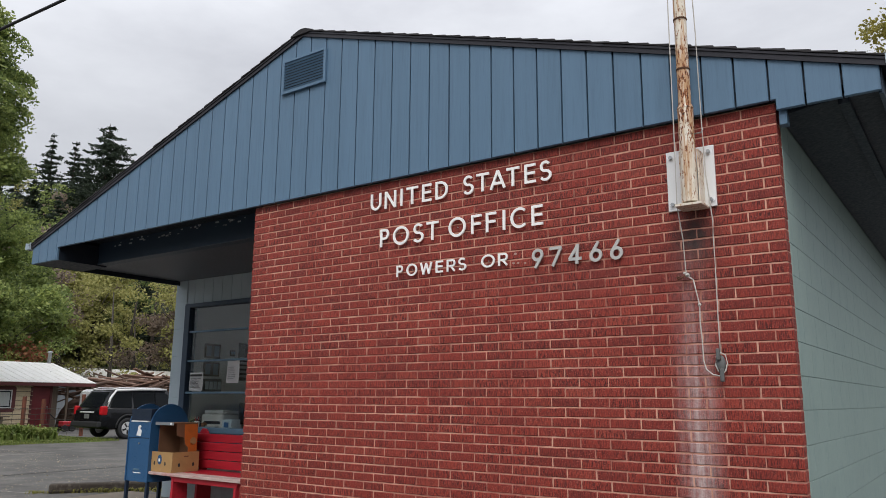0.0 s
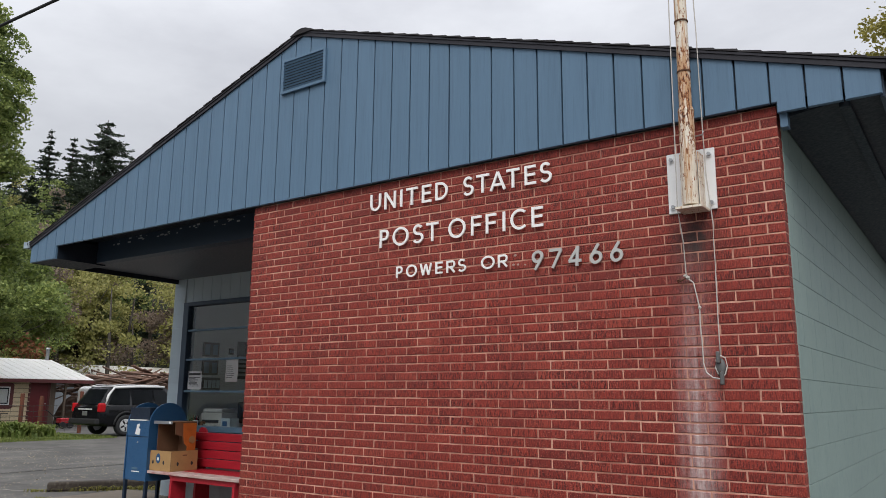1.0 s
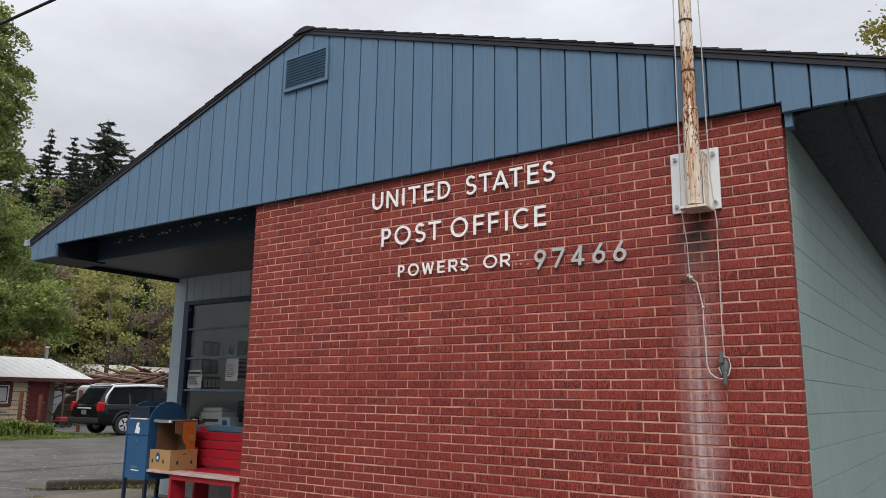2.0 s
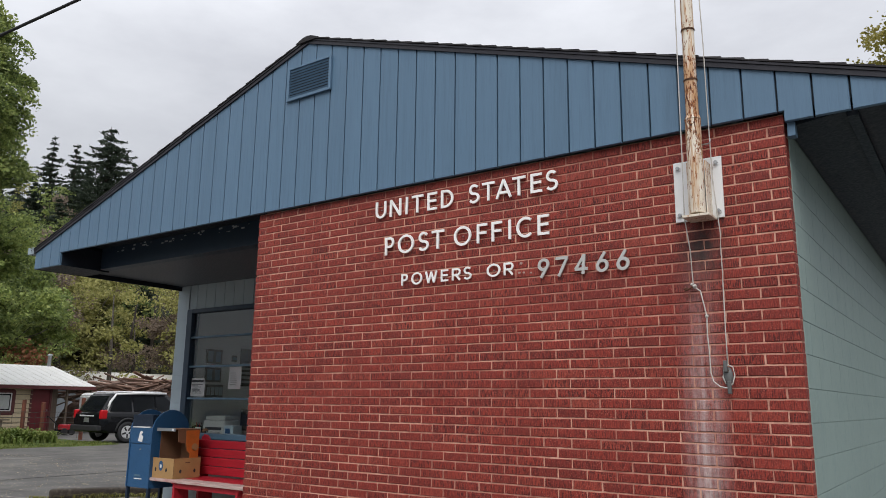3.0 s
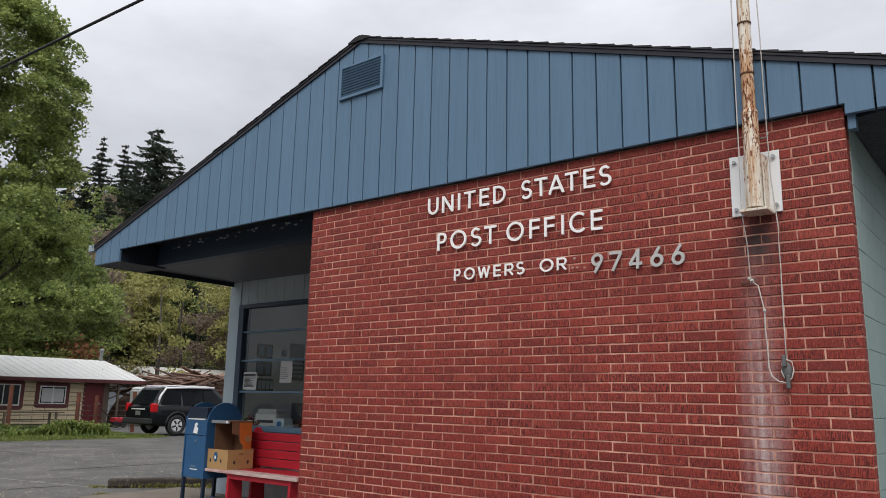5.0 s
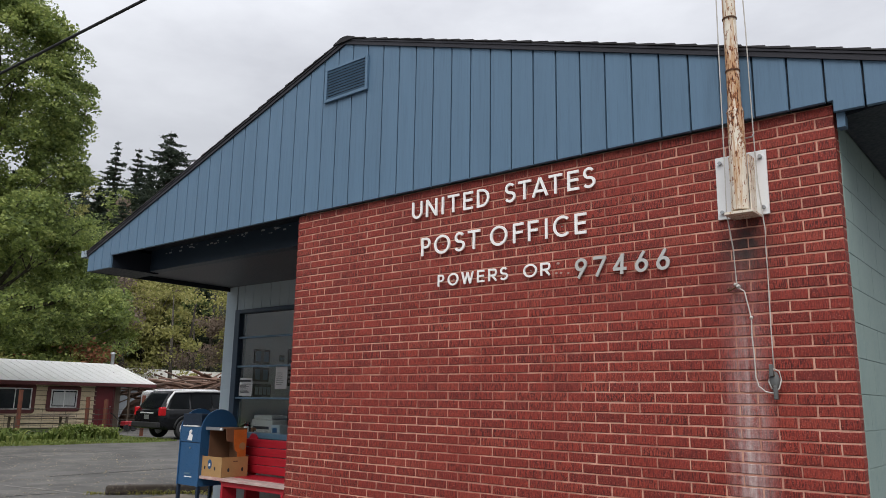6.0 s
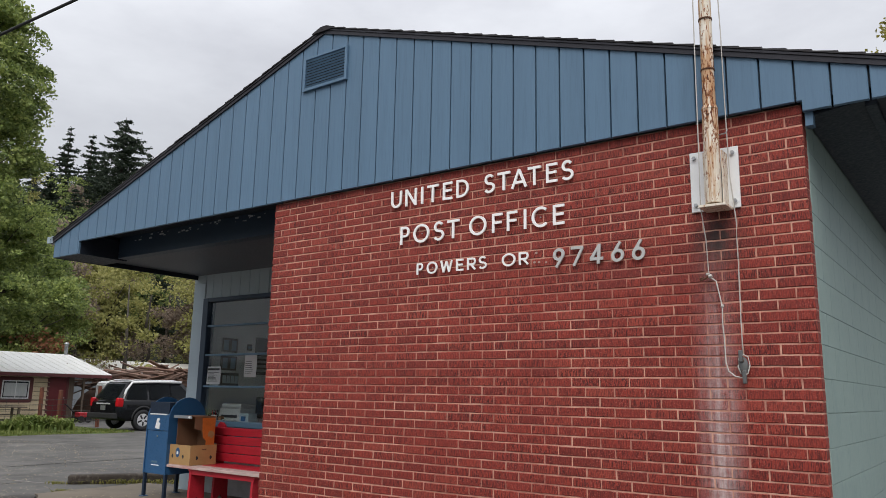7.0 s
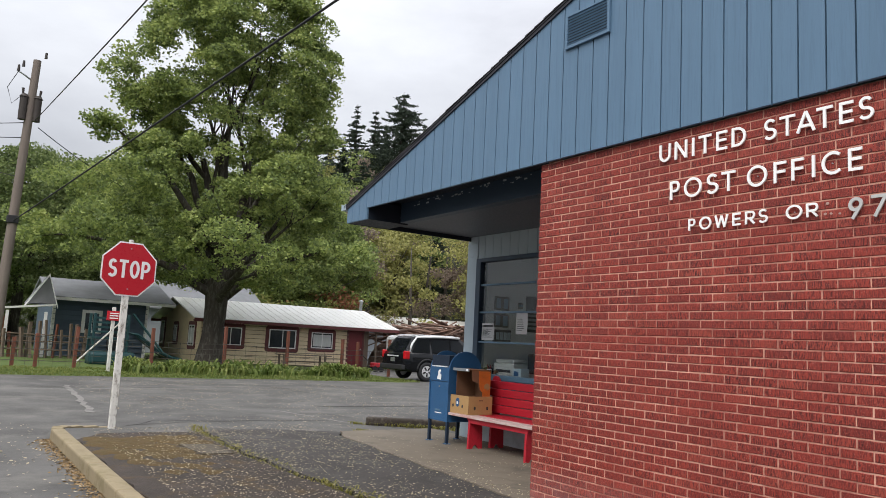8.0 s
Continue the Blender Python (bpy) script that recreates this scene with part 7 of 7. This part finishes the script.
def make_unseen_ridge():
    """An added, unseen wooded ridge round the other sides; it darkens horizon light and window reflections."""
    bm = B()
    azs, ds = np.linspace(112, 380, 90), [70, 90, 110, 130, 150, 175, 210, 300]
    g = []
    for j, d in enumerate(ds):
        row = []
        for a in azs:
            x, y = 5.74 - d * math.sin(radians(a)), -4.92 + d * math.cos(radians(a))
            rise = smooth((a - 112) / 25) * smooth((380 - a) / 12)
            row.append(bm.verts.new((x, y, -0.05 + rise * (15 * smooth((d - 70) / 100) + 4 * noise.noise((x * 0.07, y * 0.07, 0)) * smooth((d - 75) / 25)))))
        g.append(row)
    for j in range(len(ds) - 1):
        for i in range(len(azs) - 1):
            bm.faces.new((g[j][i], g[j + 1][i], g[j + 1][i + 1], g[j][i + 1])).smooth = True
    bmesh.ops.recalc_face_normals(bm, faces=bm.faces[:])
    whole("unseen_ridge", bm, surface("unseen_ridge_woods", (0.075, 0.08, 0.06), 0.5, 0.15, 1.2, 0.95, bump=1.0, dist=1.5), "added unseen wooded ridge that darkens horizon and reflections", "hill", kind="structure")


make_unseen_ridge()


def make_woods():
    """Crowns of the far woods, sorted by leaf colour; nobody could count them."""
    g = np.random.default_rng(17)
    groups = {"green": [], "yellow": [], "brown": [], "dark": [], "red": []}
    sizes = {key: [] for key in groups}
    trunks = B()
    d = 63.0
    while d < 175:
        az = 50.0
        while az < 96:
            dd, aa = d + g.uniform(-2, 2), az + g.uniform(-1, 1)
            x, y = 5.74 - dd * math.sin(radians(aa)), -4.92 + dd * math.cos(radians(aa))
            z0 = hill_z(x, y)
            near = d < 82
            u = g.uniform()
            kind = "yellow" if (aa < 61 and near and u < 0.45) else ("brown" if u > 0.70 and aa < 69 else ("green" if u < 0.30 else ("dark" if u < 0.84 else "yellow")))
            h = g.uniform(6.5, 12.5) if near else g.uniform(9, 15)
            if d > 120:
                kind = "dark" if u < 0.55 else ("brown" if u < 0.72 else "yellow" if u < 0.82 else "green")
            w = h * g.uniform(0.24, 0.36)
            for _ in range(14 if near else 10):
                f = g.uniform(0.08 if near else 0.35, 1.0)
                rad = w * math.sqrt(max(0.05, 1 - (1.7 * (f - 0.5)) ** 2)) * math.sqrt(g.uniform(0.15, 1))
                a = g.uniform(0, 6.283)
                c = np.array([x + rad * math.cos(a), y + rad * math.sin(a), z0 + h * f])
                s = w * g.uniform(0.13, 0.27)
                groups[kind].append(puff(g, int(g.uniform(22, 46)) * (5 if near else 3)) * np.array([s, s, s * 0.6]) * 1.9 + c)
                sizes[kind].append(np.full(len(groups[kind][-1]), 0.24 if near else 0.36))
            if near:
                path_tube(trunks, [(x, y, z0 - 0.3), (x + g.uniform(-0.3, 0.3), y, z0 + h * 0.4), (x + g.uniform(-0.8, 0.8), y + g.uniform(-0.6, 0.6), z0 + h * 0.85)], [0.22, 0.15, 0.04], 6)
            az += math.degrees((4.4 if near else 4.8) / d)
        d += 5.0 if d < 85 else 8.0
    for _ in range(14):
        groups["red"].append(g.normal(size=(60, 3)) * np.array([0.5, 0.5, 0.35]) + np.array([-46 + g.uniform(-1, 1), 20.1 + g.uniform(-1.1, 1.1), g.uniform(1.0, 4.9)]))
        sizes["red"].append(np.full(60, 0.25))
    for k in range(10):
        aa, dd = g.uniform(65, 74), g.uniform(57, 61)
        x, y = 5.74 - dd * math.sin(radians(aa)), -4.92 + dd * math.cos(radians(aa))
        for _ in range(8):
            groups["red" if k % 2 else "yellow"].append(g.normal(size=(60, 3)) * 0.5 + np.array([x + g.uniform(-1, 1), y + g.uniform(-1, 1), g.uniform(0.6, 3.4)]))
            sizes["red" if k % 2 else "yellow"].append(np.full(60, 0.3))
    whole("woodland_trunks", trunks, M_BARK, "bare trunks at the edge of the woods", "woods", kind="stuff")
    for key, mat, lab in (("green", M_MAPLE, "fresh green broadleaf woods on the hillside"), ("yellow", M_YELLOWLEAF, "yellow-green budding woods on the hillside"), ("brown", M_BROWNLEAF, "brown budding trees on the hillside"), ("dark", M_DARKLEAF, "dark green woods on the hillside"), ("red", M_REDLEAF, "rust red shrubs below the hill")):
        if groups[key]:
            scatter_quads("woods", np.concatenate(groups[key]), np.concatenate(sizes[key]), mat, None, lab, "woods", seed=len(key), flat=0.2)


make_woods()


def make_fir(az, d, top_el, seed, material, full=1.0):
    x, y = 5.74 - d * math.sin(radians(az)), -4.92 + d * math.cos(radians(az))
    z0 = hill_z(x, y)
    h = 1.47 + d * math.tan(radians(top_el)) - z0
    root = thing("fir_tree", x, y, z0, "tall dark fir on the ridge with ragged branches", "tree", "firs on the ridge")
    part("trunk", path_tube(B(), [(x, y, z0 - 0.5), (x, y, z0 + h * 0.6), (x, y, z0 + h)], [h * 0.018, h * 0.01, 0.03], 8), M_BARK, root)
    g = np.random.default_rng(seed)
    pts = []
    f, wide = 0.10, g.uniform(0.22, 0.27) * full
    while f < 1.0:
        R = h * wide * (1 - f) ** (0.62 if full > 1.3 else 0.92) * g.uniform(0.8, 1.1) + 0.3
        for _ in range(8 if f < 0.9 else 5):
            a, L = g.uniform(0, 6.283), R * g.uniform(0.55, 1.25)
            n = max(6, int(L * 20))
            t = np.linspace(0.05, 1, n)
            droop = g.uniform(0.15, 0.45)
            line = np.stack([x + L * t * math.cos(a), y + L * t * math.sin(a), z0 + h * f - droop * L * t + 0.22 * L * t * t], 1)
            fan = (0.30 * L * (1 - t) + 0.08)[:, None]
            pts.append(line + g.normal(size=line.shape) * fan * np.array([0.5, 0.5, 0.22]))
            pts.append(line + g.normal(size=line.shape) * np.array([0.16, 0.16, 0.10]))
        f += 0.040 if full < 1.3 else 0.030
    scatter_quads("crown", np.concatenate(pts), 0.42, material, root, seed=seed, flat=0.45, aspect=0.42)


FIRS = ((60.25, 120, 18.7, 1, M_FIR, 1.5), (62.3, 128, 17.2, 2, M_FIR, 1.1), (63.75, 132, 17.5, 3, M_FIR, 1.0), (65.7, 138, 15.2, 4, M_HAZYFIR, 0.9), (58.4, 125, 16.4, 5, M_FIR, 1.2), (61.4, 132, 16.2, 6, M_FIR, 1.0),
        (68.7, 116, 15.9, 7, M_HAZYFIR, 1.1), (67.6, 122, 15.2, 8, M_FIR, 1.0), (70.0, 125, 14.6, 9, M_FIR, 1.1), (66.6, 130, 14.0, 10, M_HAZYFIR, 1.0), (57.0, 118, 15.6, 11, M_FIR, 1.1), (71.4, 128, 13.4, 12, M_HAZYFIR, 1.0), (64.6, 126, 14.8, 13, M_FIR, 1.1),
        (63.0, 108, 13.4, 14, M_FIR, 1.2), (66.0, 104, 12.0, 15, M_FIR, 1.2), (69.3, 100, 11.6, 16, M_FIR, 1.2), (60.6, 98, 12.4, 17, M_FIR, 1.2), (61.9, 92, 10.2, 18, M_FIR, 1.2), (64.7, 95, 10.8, 19, M_FIR, 1.1), (67.4, 90, 9.4, 20, M_FIR, 1.2), (58.6, 94, 11.0, 21, M_FIR, 1.2), (57.0, 88, 9.0, 22, M_FIR, 1.1))
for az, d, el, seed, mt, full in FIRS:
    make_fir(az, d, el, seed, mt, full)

for x, y, h, w, mt, sd in ((-52, -0.5, 13.0, 6.0, M_DARKLEAF, 31), (-55, 5.5, 13.5, 6.0, M_DARKLEAF, 32), (-50, -5.5, 12.0, 5.0, M_DARKLEAF, 33), (-56, 12, 13.0, 5.5, M_MAPLE, 34), (-50, 20, 10.5, 4.5, M_MAPLE, 35), (-62, -10, 8.5, 4.5, M_YELLOWLEAF, 36), (-56, 29.5, 11.0, 3.6, M_YELLOWLEAF, 37), (-50, 38, 11, 4.5, M_BROWNLEAF, 38)):
    make_broadleaf(x, y, h, w, mt, sd, leaf=0.2, n=230)
make_broadleaf(6.3, 27.0, 18.2, 4.0, M_OLIVELEAF, 41, 0.16, 130, "tall yellow-green tree behind the post office", 0.45)

# ---- litter and growth on the asphalt ----
M_PETAL = surface("fallen_petals", (0.42, 0.36, 0.25), 0.25, 20, 90, 0.9, per=0.4)
M_SPRIG = leaf_material("yellow_weed", [(0.1, (0.10, 0.11, 0.02)), (0.5, (0.22, 0.21, 0.05)), (0.9, (0.36, 0.32, 0.10))])


def litter(name, n, x0, x1, y0, y1, z, size, seed, label, dens=1.0):
    g = np.random.default_rng(seed)
    xy = np.stack([g.uniform(x0, x1, n), g.uniform(y0, y1, n)], 1)
    keep = [noise.noise((x * 0.9, y * 0.9, seed)) + 0.25 * dens > g.uniform(-0.4, 0.5) for x, y in xy]
    xy = xy[keep]
    c = np.concatenate([xy, np.full((len(xy), 1), z)], 1)
    scatter_quads(name, c, size, M_PETAL, None, label, "litter", seed=seed, flat=0.93, aspect=0.45)


litter("petal_litter", 8500, -6, 3, -3.0, 0.2, 0.060, 0.029, 51, "pale petals and bits scattered over the asphalt", 1.2)
litter("petal_litter", 6000, -18, -4.5, -2.0, 6.0, 0.012, 0.036, 52, "pale petals and bits scattered over the asphalt", 0.8)
litter("petal_litter", 700, -4.5, 0, 0.2, 2.0, 0.058, 0.03, 53, "dry leaf bits on the porch slab", 0.8)
litter("petal_litter", 2200, -14, 3, -5.2, -3.5, -0.105, 0.045, 54, "pale bits in the gutter", 0.8)


def weeds(pts, spread, n, seed, label):
    g = np.random.default_rng(seed)
    c = np.concatenate([g.normal(size=(n, 2)) * spread + np.array(p) for p in pts])
    blades("weeds", c, 0.075, 0.012, M_SPRIG, label, "weeds", seed, 0.9)


edge = [(-5.95 + 0.18 * k, -1.47 - 0.01 * (k % 5) - 0.006 * k) for k in range(13)] + [(-3.5 + 0.2 * k, -1.6 + 0.012 * k) for k in range(24)]
weeds(edge, 0.05, 26, 61, "yellow-green weeds along the asphalt joint")
weeds([(-5.35 + 0.05 * k, 1.0 + 0.02 * k) for k in range(8)], 0.06, 60, 62, "yellow weed tuft on the slab edge")
weeds([(-6.5 + 0.1 * k, 1.45 + 0.11 * k) for k in range(16)], 0.05, 26, 63, "weeds at the foot of the wheel stop")
g_rng = np.random.default_rng(66)
dry = np.stack([g_rng.uniform(-6.2, 6, 2600), KERB_Y - 0.11 - np.abs(g_rng.normal(0, 0.09, 2600)), np.full(2600, -0.112)], 1)
scatter_quads("dry_leaves", dry, 0.05, surface("dry_leaf", (0.22, 0.15, 0.075), 0.4, 20, 60, 0.9, per=0.6), None, "dry brown leaves in the gutter", "litter", seed=67, flat=0.85, aspect=0.5)

# sealed cracks and worn paint lines on the asphalt
M_TAR = surface("tar_crack", (0.022, 0.021, 0.021), 0.3, 9, 60, 0.6)
M_LINEPAINT = surface("worn_line_paint", (0.20, 0.19, 0.175), 0.2, 3, 40, 0.9, stain=(0.12, 0.115, 0.11), amount=0.95, stain_scale=9.0)


def crack(a, b, w, material, label, seed, z=0.004, name="road_crack"):
    r = random.Random(seed)
    bm = B()
    a, b = Vector((*a, 0)), Vector((*b, 0))
    side = Vector((-(b - a).y, (b - a).x, 0)).normalized()
    n, last = 18, None
    for k in range(n + 1):
        p = a.lerp(b, k / n) + side * r.uniform(-1, 1) * min(0.05, w * 0.6)
        zz = max(ground_height(p.x, p.y), ground_height(p.x + 0.3, p.y), ground_height(p.x - 0.3, p.y)) + z
        ww = w * r.uniform(0.5, 1.0)
        cur = (bm.verts.new((p.x - side.x * ww / 2, p.y - side.y * ww / 2, zz)), bm.verts.new((p.x + side.x * ww / 2, p.y + side.y * ww / 2, zz)))
        if last:
            bm.faces.new((last[0], last[1], cur[1], cur[0]))
        last = cur
    bmesh.ops.recalc_face_normals(bm, faces=bm.faces[:])
    bmesh.ops.solidify(bm, geom=bm.faces[:], thickness=0.002)
    whole(name, bm, material, label, "road marking", kind="structure")


crack((-9.8, 5.6), (-9.7, 2.2), 0.06, M_TAR, "dark sealed crack in the asphalt", 1)
crack((-9.0, 0.9), (-6.35, 1.5), 0.09, M_LINEPAINT, "worn pale parking line", 2, name="parking_line")
crack((-14.2, -3.0), (-15.3, 6.5), 0.14, M_LINEPAINT, "worn pale line across the street", 3, name="parking_line")
crack((-14.9, -3.0), (-16.2, 7.5), 0.10, M_LINEPAINT, "worn pale line across the street", 4, name="parking_line")
crack((-7.3, -2.2), (-7.0, 1.2), 0.05, M_TAR, "dark crack where the apron meets the street", 5)
crack((-15.5, -2.0), (-9.2, -2.4), 0.16, M_LINEPAINT, "pale patch seam in the street", 6, name="parking_line")
make_bricks()
